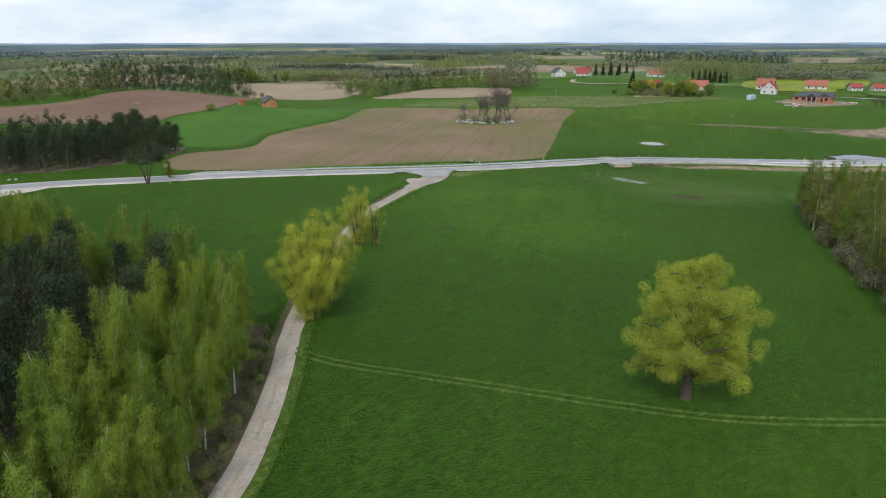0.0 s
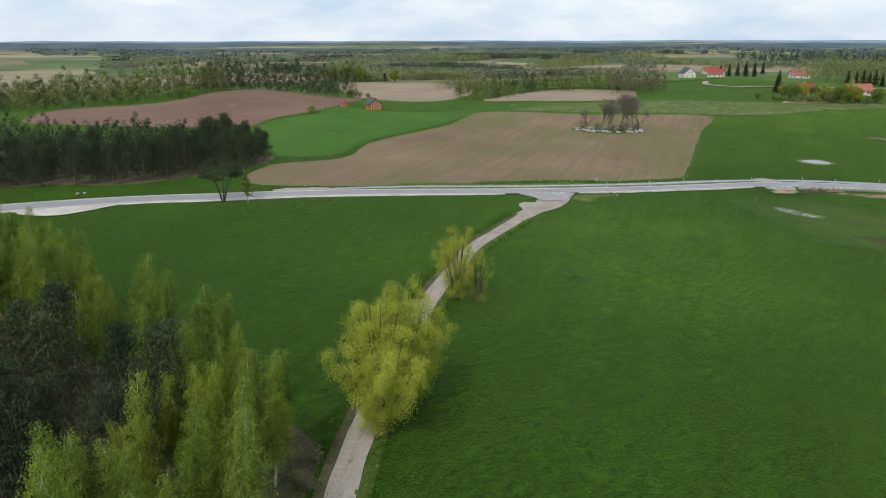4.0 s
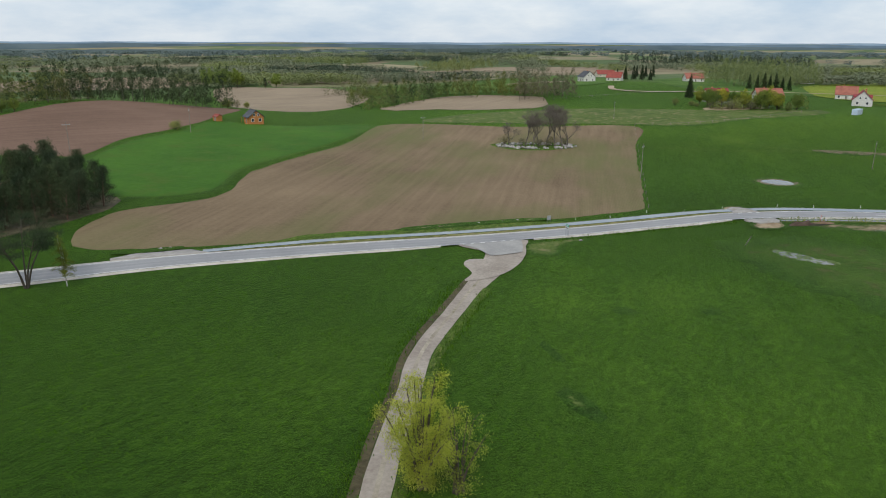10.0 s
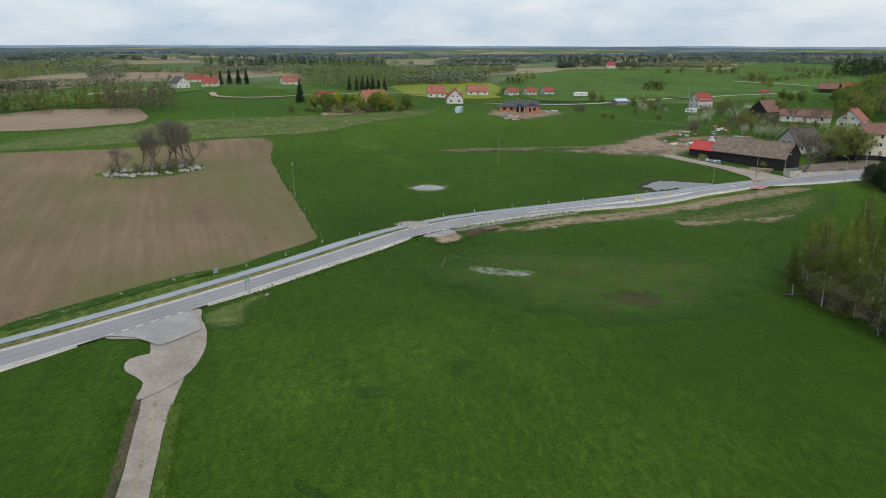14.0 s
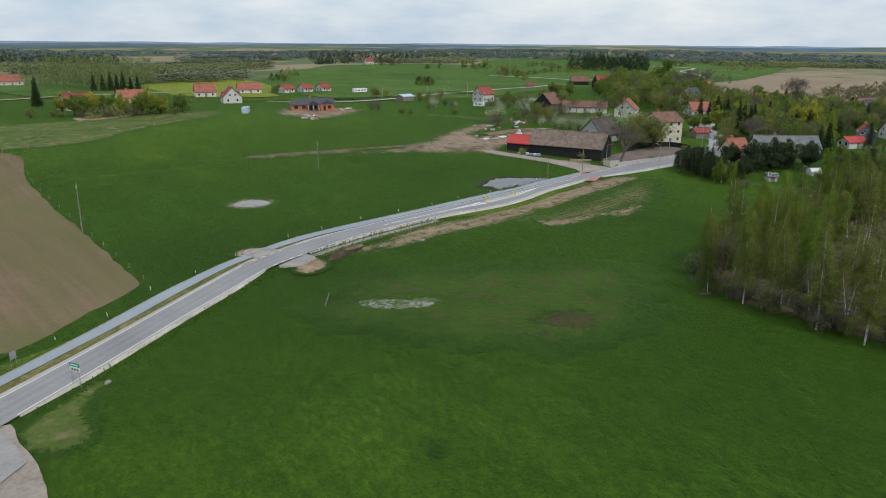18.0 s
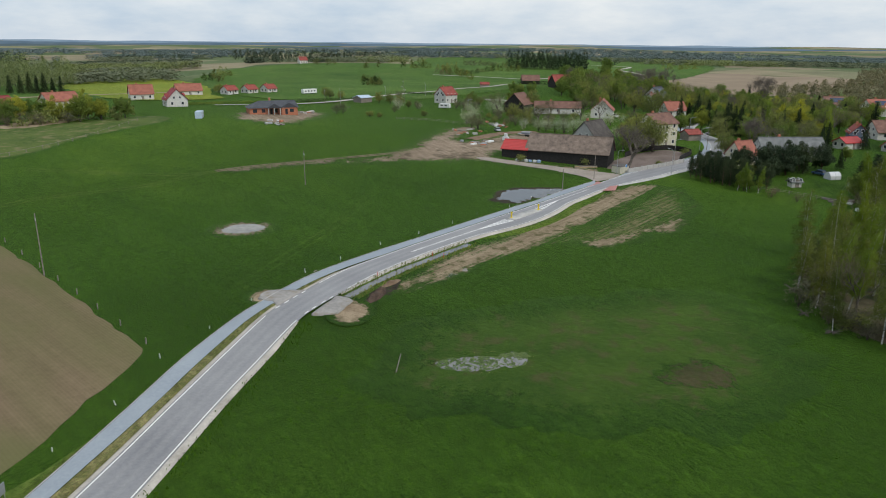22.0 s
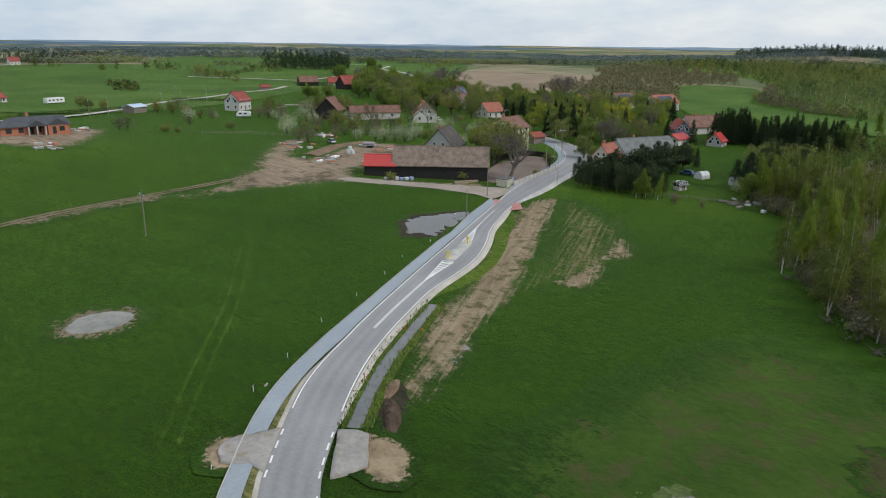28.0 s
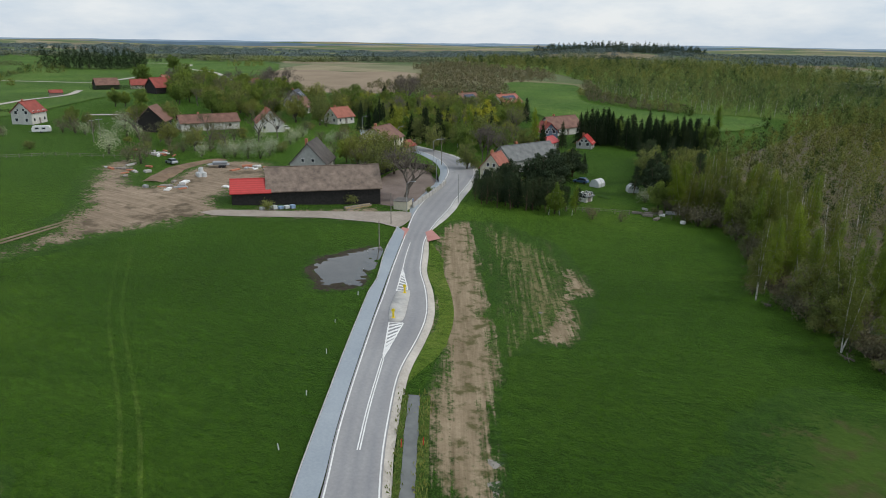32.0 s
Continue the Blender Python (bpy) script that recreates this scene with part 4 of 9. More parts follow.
# concrete crossings to the fields
for pts, m, text in (
    ([(151.2, 211.3), (150.7, 213), (150.2, 215.4), (149.4, 216.6), (147.4, 217.1), (145.8, 216.8), (145.4, 215.7), (145.2, 214.2), (143.4, 212.8)], CROSSING, "worn grey asphalt field crossing with a sandy rim"),
    ([(149.8, 205.6), (149.5, 203.6), (148.5, 202.7), (143.2, 203.4), (142.4, 204.6), (142.0, 206.9)], CROSSING, "worn grey asphalt field crossing"),
    ([(149.3, 203.6), (148.2, 201.4), (147.0, 200.2), (145.0, 199.6), (141.6, 199.8), (140.2, 201), (140.9, 202.6), (143.1, 204.2)], DIRT, "sandy end of the field crossing"),
    ([(150.4, 215.6), (149.8, 217.6), (147.4, 218.4), (145.2, 218.0), (144.8, 215.8)], DIRT, "sandy end of the field crossing"),
    ([(10, 208.2), (20, 209.4), (17, 211.6), (8, 210.6), (4, 208.6)], CROSSING, "worn pale asphalt field crossing"),
):
    ob = patch("field_crossing", pts, 0.16 if m is DIRT else LIFT + 0.09, m, 1.0, 0.3, 0.5, 3, None, False, 1.4 if m is DIRT else 0.0, 0.0 if m is DIRT else 0.6)
    tagged(ob, text, "crossing", kind="structure")

a_, b_ = near(WALK_OUT, 22, 106)
tagged(strip("road_bank", side(WALK_OUT[a_:b_], [0.4 + 4.2 * min(1, k / 8, (b_ - a_ - 1 - k) / 8) * (1 + 0.3 * noise.noise((k * 0.3, 0, 0))) for k in range(b_ - a_)]), side(WALK_OUT[a_:b_], 0.3), 0.19, GRASS_VERGE, 3, None, 0.1), "rough olive grass on the road bank", "verge", kind="structure")
tagged(patch("grass_patch", [(79, 199), (82, 204), (91, 205), (96, 204.4), (88, 200.5), (83, 196)], 0.07, GRASS_PALE, 1.5, 0.6, 1.0, 7, grow=1.0), "dry trampled grass beside the lane mouth", "grass", kind="structure")

# gravel lane and its mouth
LANE_MID = spline([(-95, -110), (-60, -45), (-36, -6), (-22, 20), (-10, 40), (1.2, 58.2), (5.9, 69.6), (9.8, 81.8), (13.2, 94.2), (18, 108), (25.5, 127), (32, 141), (37.5, 150.8), (43.3, 161.8), (53.4, 174.6), (61.5, 184.6), (68.5, 192.5), (73.4, 199), (75.5, 205.6)], 1.6)
lane_half = [1.45 + 0.12 * noise.noise((v.x * 0.2, v.y * 0.2, 0)) + max(0, (v.y - 178) / 27) * 2.2 for v in LANE_MID]
tagged(strip("gravel_lane", side(LANE_MID, lane_half), side(LANE_MID, [-h for h in lane_half]), 0.09, LANE, 4, None, 0.03), "pale gravel farm lane with worn wheel tracks", "lane", kind="structure")
tagged(patch("lane_mouth", [(60, 186), (62.8, 189.5), (63.2, 194), (65.4, 196.8), (69, 196.6), (70.2, 201), (67.5, 205.8), (82, 206.4), (80.2, 202), (77, 196.4), (73.8, 192.2), (66.5, 187)], 0.16, LANE, 3, 0.2, 1.0, 5), "gravel mouth of the lane at the road", "lane", kind="structure")
tagged(patch("lane_apron", [(70.4, 197.6), (69.6, 202.5), (67.2, 206.0), (81.6, 206.6), (79.6, 202), (77.6, 198.4)], LIFT - 0.02, ASPHALT_OLD, 3, 0.12, 0.8, 6, None, False), "grey asphalt apron of the lane", "lane", kind="structure")
ribbon("lane_crown", LANE_MID[:-12], 0.0, 0.5, 0.105, LANE_CROWN, "darker gritty strip along the middle of the lane", "lane", 1)
ribbon("lane_verge", LANE_MID[110:-14], 2.0, 1.0, 0.05, LITTER, "dark earthy ditch edge beside the lane", "verge", 2)
ribbon("lane_verge", LANE_MID[114:-16], -2.2, 1.3, 0.045, GRASS_VERGE, "rough grass edge beside the lane", "verge", 2)

# wheel tracks in the meadow
for pts, text in (
    ([(12, 88), (17, 82), (26, 75), (35, 68), (45, 60), (55, 53), (70, 46.5), (95, 38)], "pale wheel track crossing the meadow"),
    ([(227.5, 264), (236, 257.6), (246, 248), (256.5, 237.5), (265, 229), (272, 222)], "sandy farm track across the green field"),
):
    line = spline(pts, 1.5)
    for o in (-0.66, 0.66):
        ribbon("wheel_track", line, o, 0.75 if pts[0][0] > 100 else 0.6, 0.16 if pts[0][0] > 100 else 0.05, TRACK_SOIL if pts[0][0] > 100 else GRASS_VERGE, text, "track", 2)
for pts in ([(233, 137), (224, 150), (216, 160), (207, 168)], [(150, 222), (166, 221), (190, 218.8), (210, 218.4), (227, 217.6), (253, 214)], [(187, 288.2), (193.3, 283.6), (201, 277), (208.5, 272), (219, 268), (227.5, 264)], [(209, 306), (211, 299), (213.4, 290), (216.3, 280.2), (221, 269.5), (227.5, 264)], [(158, 302), (172, 294), (187, 288)]):
    line = spline(pts, 1.5)
    for o in (-0.9, 0.9):
        ribbon("wheel_track", line, o, 0.5, 0.045, GRASS_TRACK if pts[0][0] > 220 or pts[0][0] == 150 else GRASS_VERGE, "faint wheel track in the grass", "track", 2)

# bare ground
layer = itertools.count()


def bare_ground(pts, m, text, rag):
    k = next(layer)
    tagged(patch("bare_ground" if m in (DIRT, MUD_GREY, DIRT_DARK, DIRT_YARD, DIRT_STREAKED, DIRT_MUD) else "grass_patch", pts, 0.055 + 0.004 * k, m, 2.0, rag, 1.2, k, grow=1.3 if m in (DIRT, DIRT_STREAKED, DIRT_YARD, DIRT_MUD) else 0.2), text, "ground", kind="structure")


bare_ground([(248, 150), (235.6, 159.4), (221, 167), (207.4, 173.6), (196.3, 178.9), (189.6, 182.1), (185.3, 185.6), (178.3, 189.6), (173, 192.1), (167.3, 194.2), (162, 196.6), (158.5, 198.6), (155, 198.2), (156.6, 195), (162, 191.4), (167, 188.2), (173.5, 185.3), (180, 181), (186.2, 176.6), (191.6, 173.4), (200.5, 168.2), (212.5, 162.4), (228.3, 154.6), (246.7, 144.9)], DIRT_STREAKED, "long strip of bare sandy soil by the road", 1.6)
bare_ground([(163, 191.8), (168, 190), (172.6, 186.6), (169.6, 185.8), (165.6, 188), (161.6, 190.8)], MUD_GREY, "pale grey wet mud at the edge of the bare strip", 0.6)
bare_ground([(248, 146), (247, 139), (235.6, 136.8), (228.3, 135.6), (213, 142), (202, 147.4), (190, 159), (188, 165), (190.4, 173), (201.5, 168.4), (216, 161), (232, 153)], DIRT_TRACKS, "grass torn up by tyre tracks", 1.5)
bare_ground([(216, 143.8), (204.2, 146.2), (200, 152.7), (190.9, 159.5), (189.2, 165.3), (192.4, 166.6), (196, 161.2), (204.6, 152.4)], DIRT_STREAKED, "patch of bare sandy soil", 1.4)
bare_ground([(162, 197.4), (155.5, 201.4), (148.2, 201.6), (147.4, 199.6), (152, 197.8), (158, 196.6)], DIRT_DARK, "dark wet soil under an earth heap", 0.4)
bare_ground([(256, 157), (257, 168), (263, 184), (267, 195), (263, 205), (260, 214), (254, 225), (250, 234), (254, 237), (262, 229), (272, 227), (284, 222.5), (300, 220.5), (326, 217), (342, 209.5), (338, 202.5), (318, 205.5), (305, 206), (304, 203.5), (312, 199.5), (324, 193), (334, 184), (331, 172), (322, 168), (306, 172), (293, 183), (285, 189), (277, 190), (272, 178), (268, 158)], DIRT_YARD, "bare sandy farmyard with muddy tongues and tyre tracks", 1.2)
bare_ground([(230, 263), (243, 252.5), (254, 241), (251, 237.5), (241, 248), (229, 259)], DIRT_MUD, "worn ground along the farm track", 0.6)
bare_ground([(300, 268), (296, 282), (304, 296), (322, 300), (344, 288), (348, 274), (330, 266)], DIRT_YARD, "bare sandy building plot", 1.5)
bare_ground([(258, 352), (266, 362), (284, 356), (290, 346), (272, 345)], DIRT, "bare sandy patch in the pasture", 0.8)
bare_ground([(177.4, 241), (181.6, 241.8), (186, 239.8), (188, 235.4), (186.4, 230.4), (181.4, 230), (177.8, 232.6), (176.2, 237)], DIRT_MUD, "muddy trodden rim of a field pond", 0.5)
bare_ground([(77.5, 168), (80.5, 168.5), (81, 166), (78, 165.6)], DIRT_TRACKS, "small bare patch in the grass", 0.5)
bare_ground([(91, 163), (94, 164), (94.5, 162.6), (91.5, 162)], DIRT_TRACKS, "small bare patch in the grass", 0.4)
bare_ground([(55, 147), (57, 147.5), (57.5, 140), (55.8, 139.5)], GRASS_PALE, "straw-coloured patch in the grass", 0.5)
bare_ground([(60, 160), (61, 161), (60.5, 154), (59.6, 154)], GRASS_PALE, "straw-coloured patch in the grass", 0.4)
bare_ground([(118, 186), (124, 194), (140, 193), (150, 183), (160, 168), (166, 152), (160, 142), (146, 138), (130, 142), (121, 152), (117, 170)], GRASS_WET, "yellowish damp hollow in the meadow", 2.5)
bare_ground([(128, 159), (136, 160), (140, 152), (134, 147), (127, 151)], GRASS_MUD, "trodden muddy grass round a wet spot", 1.2)
bare_ground([(131, 155.5), (133.4, 156), (133.6, 152.4), (131.4, 152)], DIRT_DARK, "dark muddy spot in the meadow", 0.5)
bare_ground([(237.6, 184), (233.4, 187.6), (228, 188.6), (221.6, 189.6), (219.6, 185.4), (218.4, 181.4), (239.4, 169.6), (240.8, 172), (239.6, 178)], DIRT_DARK, "dark muddy bank of a pool", 0.8)

a_, b_ = near(ROAD_RIGHT, 187, 240)
tagged(strip("verge", side(ROAD_RIGHT[a_:b_], -1.3), side(ROAD_RIGHT[a_:b_], [-1.4 - 3.4 * min(1, k / 6, (b_ - a_ - 1 - k) / 5) for k in range(b_ - a_)]), 0.075, VERGE_LIME, 3, None, 0.03), "fresh yellow-green verge between road and bare soil", "grass", kind="structure")

# ponds and puddles
for pts, m, text, rag, cat in (
    ([(178.6, 239.8), (181.6, 240.6), (185.2, 238.8), (187, 235.4), (185.6, 231.4), (181.8, 231.2), (178.8, 233.4), (177.4, 237)], WATER_POND, "shallow grey field pond", 0.25, "pond"),
    ([(231.7, 186.4), (235.4, 183.4), (237.5, 178), (239.2, 171.6), (237.6, 170.9), (229, 176), (219.8, 181.7), (221.6, 184.0), (222.2, 187.8), (226.8, 186.8)], WATER, "dark pool beside the road", 0.12, "pond"),
    ([(130, 187), (133, 184.6), (133.4, 181), (136, 177.2), (135.8, 174.6), (132, 175), (130.4, 178), (128.8, 180), (128.8, 185)], PUDDLE, "shallow reed-broken puddle in the meadow", 0.7, "puddle"),
    ([(131.8, 154.8), (132.9, 155), (133, 153.4), (132, 153.2)], WATER_POND, "small muddy puddle", 0.3, "puddle"),
    ([(199.5, 161.5), (198.4, 160.6), (200.4, 158.2), (200.8, 159.7)], WATER_POND, "small puddle on bare soil", 0.25, "puddle"),
):
    tagged(patch(cat, pts, 0.13, m, 1.5, rag, 0.8, len(text), grow=1.2 if m is PUDDLE else 0.8 if "pool" in text else 0.0), text, cat, kind="structure")
DITCH = spline([(139, 206.2), (141.3, 206.0)], 1.0), spline([(150.4, 204.0), (153.3, 203.1), (159, 201.2), (165.9, 198.4), (171.4, 195.6), (177.8, 192.3), (184.2, 188.9)], 1.2)
ditch_half = [0.72 + 0.22 * noise.noise((v.x * 0.5, v.y * 0.5, 3)) for v in DITCH[1]]
tagged(strip("ditch_water", side(DITCH[1], ditch_half), side(DITCH[1], [-h for h in ditch_half]), 0.16, WATER_DITCH, 2), "murky water standing in a roadside ditch", "ditch", kind="structure")
ribbon("ditch_bank", DITCH[1], -1.1, 1.6, 0.11, GRASS_VERGE, "rough grassy ditch bank", "ditch", 3)
ribbon("ditch_bank", DITCH[1], 0.75, 1.3, 0.13, GRASS_VERGE, "grassy ditch bank", "ditch", 2)



def mound(line, half, high, material, text, category="heap", seed=0.0):
    """A long heap of earth with an uneven crest."""
    rows = spline(line, 0.5)
    verts, faces, n = [], [], 9
    for i, v in enumerate(rows):
        d = (rows[min(i + 1, len(rows) - 1)] - rows[max(i - 1, 0)]).normalized()
        taper = max(0.05, min(1.0, i / 4, (len(rows) - 1 - i) / 4))
        for k in range(n):
            u = 2 * k / (n - 1) - 1
            q = v + Vector((-d.y, d.x, 0)) * u * half * (0.55 + 0.45 * taper)
            h = high * taper * (1 - u * u) * (1 + 0.8 * noise.noise((q.x * 0.9, q.y * 0.9, seed))) + 0.12 * noise.noise((q.x * 2.7, q.y * 2.7, seed))
            verts.append((q.x, q.y, ground_z(q.x, q.y) + (h if abs(u) < 0.99 else -0.15)))
    for i in range(len(rows) - 1):
        for k in range(n - 1):
            j = i * n + k
            faces.append((j, j + n, j + n + 1, j + 1))
    tagged(mesh_object("earth_heap", verts, faces, material), text, category, kind="structure")


mound([(156.4, 199.6), (152.5, 199.7), (149, 200.3)], 1.05, 0.75, EARTH_DARK, "heap of dark freshly dug earth by the ditch")
mound([(161, 197.9), (158.4, 199), (156.2, 199.9)], 0.9, 0.5, BANK_SAND, "low heap of pale sandy soil by the ditch", "heap", 4.0)
mound([(160.9, 213.5), (162.0, 212.9)], 0.4, 0.15, LANE, "small gravel heap beside the footway", "heap", 7.0)

# traffic island with hatching
ISLAND = [(205.2, 182.9), (210, 180.6), (215.2, 177.1), (215.2, 175.0), (210.5, 177.4), (204.4, 181.2)]
tagged(patch("traffic_island", ISLAND, LIFT + 0.10, CONCRETE, 3, 0, 0.8, skirt=0.3), "raised pale concrete traffic island", "traffic island", kind="structure")


def hatching(tip, base_a, base_b, n):
    tip, a, b = (Vector((*p, 0)) for p in (tip, base_a, base_b))
    for p, q in ((tip, a), (tip, b), (a, b)):
        ribbon("road_marking", spline([(p.x, p.y), (q.x, q.y)], 1.0), 0, 0.2, LIFT + 0.014, PAINT_WHITE, "white painted hatching outline", "road marking")
    for k in range(1, n):
        t = k / n
        p, q = tip.lerp(a, t), tip.lerp(b, min(1.0, t + 0.16))
        ribbon("road_marking", [p, q], 0, 0.42, LIFT + 0.018, PAINT_WHITE, "white painted hatching bar", "road marking")


hatching((194.2, 188.6), (204.6, 183.2), (203.6, 181.4), 9)
hatching((225.2, 171.6), (215.8, 177.0), (215.8, 175.0), 8)
for pts in ([(176, 199), (184, 194.6), (194.2, 188.6)], [(225.2, 171.6), (232, 167.8), (239, 163.6)]):
    for o in (-0.13, 0.13) if pts[0][0] < 200 else (0,):
        ribbon("road_marking", spline(pts, 1.5), o, 0.14, LIFT + 0.013, PAINT_WHITE, "white painted centre line", "road marking")
for pts in ([(242.9, 165.1), (249.4, 160.6), (247.9, 159.6), (241.7, 163.9)], [(244.4, 157.6), (245.8, 155.4), (239.4, 156.6), (238.4, 160.0)]):
    tagged(patch("red_paving", pts, LIFT + 0.02, PAVING_RED, 3, 0.0, 1.0, round_off=False), "red concrete paving at the crossing", "pavement", kind="structure")
tagged(patch("side_road", [(250, 161.6), (254, 163.6), (262, 175), (270, 196), (274, 194.5), (268, 176), (263.5, 162), (260.5, 153.4), (255, 156.2)], 0.2, LANE, 4, 0.4, 1.5), "pale worn side road along the barn", "road", kind="structure")


# ---------------------------------------------------------------- plants
class Mesh:
    """Collects tubes and leaf blades for one plant mesh."""

    def __init__(self):
        self.v, self.f, self.blades, self.shade = [], [], [], []

    def tube(self, pts, radii, sides=4):
        base = len(self.v)
        for i, (p, r) in enumerate(zip(pts, radii)):
            d = (pts[min(i + 1, len(pts) - 1)] - pts[max(i - 1, 0)])
            q = d.to_track_quat("Z", "Y")
            for k in range(sides):
                a = 2 * math.pi * k / sides
                self.v.append(p + q @ Vector((r * math.cos(a), r * math.sin(a), 0)))
        for i in range(len(pts) - 1):
            for k in range(sides):
                j, m = base + i * sides, (k + 1) % sides
                self.f.append((j + k, j + m, j + sides + m, j + sides + k))

    def leaves(self, centres, size, upright=0.0, ratio=0.6, facing=None, spread=0.6, shade=None):
        """A small pointed blade at each centre, turned any way or roughly towards facing."""
        c = np.asarray(centres, float).reshape(-1, 3)
        n = len(c)
        if not n:
            return
        a = np.random.normal(size=(n, 3))
        a[:, 2] += upright * np.sign(a[:, 2]) * 2
        a /= np.linalg.norm(a, axis=1)[:, None]
        if facing is None:
            b = np.cross(a, np.random.normal(size=(n, 3)))
        else:
            d = np.asarray(facing, float) * np.ones((n, 1))
            d = d / (np.linalg.norm(d, axis=1)[:, None] + 1e-9) + np.random.normal(size=(n, 3)) * spread
            d /= np.linalg.norm(d, axis=1)[:, None] + 1e-9
            a = a - d * np.sum(a * d, axis=1)[:, None]
            a /= np.linalg.norm(a, axis=1)[:, None] + 1e-9
            b = np.cross(d, a)
        b /= np.linalg.norm(b, axis=1)[:, None] + 1e-9
        s = size * np.random.uniform(0.65, 1.35, (n, 1))
        tri = np.stack([c - a * s * 0.5 + b * s * ratio * 0.5, c + a * s * 0.5, c - a * s * 0.5 - b * s * ratio * 0.5], 1).reshape(-1, 3)
        self.blades.append(tri)
        if shade is not None:
            self.shade.append(np.full(3 * n, shade))

    def data(self, name, material, smooth=False):
        tubes = np.array([tuple(v) for v in self.v], float).reshape(-1, 3)
        co = np.concatenate([tubes] + self.blades)
        quads = np.array(self.f, int).reshape(-1)
        n4, n3 = len(self.f), (len(co) - len(tubes)) // 3
        me = bpy.data.meshes.new(name)
        me.vertices.add(len(co))
        me.vertices.foreach_set("co", co.reshape(-1))
        me.loops.add(4 * n4 + 3 * n3)
        me.loops.foreach_set("vertex_index", np.concatenate([quads, np.arange(len(tubes), len(co))]).astype(np.int32))
        me.polygons.add(n4 + n3)
        me.polygons.foreach_set("loop_start", np.concatenate([np.arange(n4) * 4, 4 * n4 + np.arange(n3) * 3]).astype(np.int32))
        me.materials.append(material)
        if smooth:
            me.polygons.foreach_set("use_smooth", [True] * len(me.polygons))
        if self.shade and not len(tubes):
            me.attributes.new("shade", "FLOAT", "POINT").data.foreach_set("value", np.concatenate(self.shade))
        me.update(calc_edges=True)
        return me


def bent(p, way, length, droop, n, rng, wander=0.12):
    pts = [Vector(p)]
    d = Vector(way).normalized()
    for _ in range(n):
        d = (d + Vector((rng.gauss(0, wander), rng.gauss(0, wander), rng.gauss(0, wander) - droop / n))).normalized()
        pts.append(pts[-1] + d * length / n)
    return pts


def birch_data(seed, high=14.0, wide=2.3, leaf=0.255, per=16, start=0.12, branches=48, material=None, stems=1, strands=13, hang=(0.5, 1.9), loose=0.13):
    """A slender birch: thin steep branches that end in hanging strands of small leaves."""
    rng = random.Random(seed)
    np.random.seed(seed)
    wood, crown = Mesh(), Mesh()
    for s in range(stems):
        lean = Vector((rng.gauss(0, 0.05), rng.gauss(0, 0.05), 1))
        trunk = bent((0, 0, -0.3), lean, high * (1 - 0.12 * s), 0, 8, rng, 0.035)
        wood.tube(trunk, [0.13 * (1 - i / 8) ** 0.9 + 0.006 for i in range(9)], 6)
        for k in range(branches // stems):
            t = start + (0.98 - start) * (k + rng.random()) / (branches // stems)
            i = min(7, int(t * 8))
            p = trunk[i].lerp(trunk[i + 1], t * 8 - i)
            az = k * 2.4 + rng.uniform(-0.5, 0.5)
            shape = (1 - ((t - 0.28) / 0.74) ** 1.5) if t > 0.28 else 0.8 + 0.7 * (t - 0.1)
            ln = wide * max(0.16, shape) * rng.uniform(0.65, 1.25)
            br = bent(p, (math.cos(az), math.sin(az), 0.75), ln * 1.25, 1.7, 5, rng, 0.1)
            wood.tube([br[0], br[2], br[5]], [0.022 * (1.2 - t) + 0.006, 0.012 * (1.2 - t) + 0.004, 0.004], 3)
            c = []
            for _ in range(max(3, int(strands * ln / wide))):
                u = (rng.betavariate(1.7, 1.1) if rng.random() < 0.75 else rng.random() * 0.35) * 5
                j = min(4, int(u))
                q = br[j].lerp(br[j + 1], u - j)
                fall = rng.uniform(*hang)
                sx, sy = rng.gauss(0, 0.28), rng.gauss(0, 0.28)
                for i in range(per):
                    f = i / per
                    c.append((q.x + sx + rng.gauss(0, loose), q.y + sy + rng.gauss(0, loose), q.z + 0.25 + rng.gauss(0, 0.12) - f * fall))
            c = np.array(c)
            crown.leaves(c, leaf, 0.9, 0.62, c - np.array([p.x, p.y, p.z - 0.6]), 0.6)
    return wood.data("trunk", BARK_BIRCH, True), crown.data("crown", material or LEAF_BIRCH)


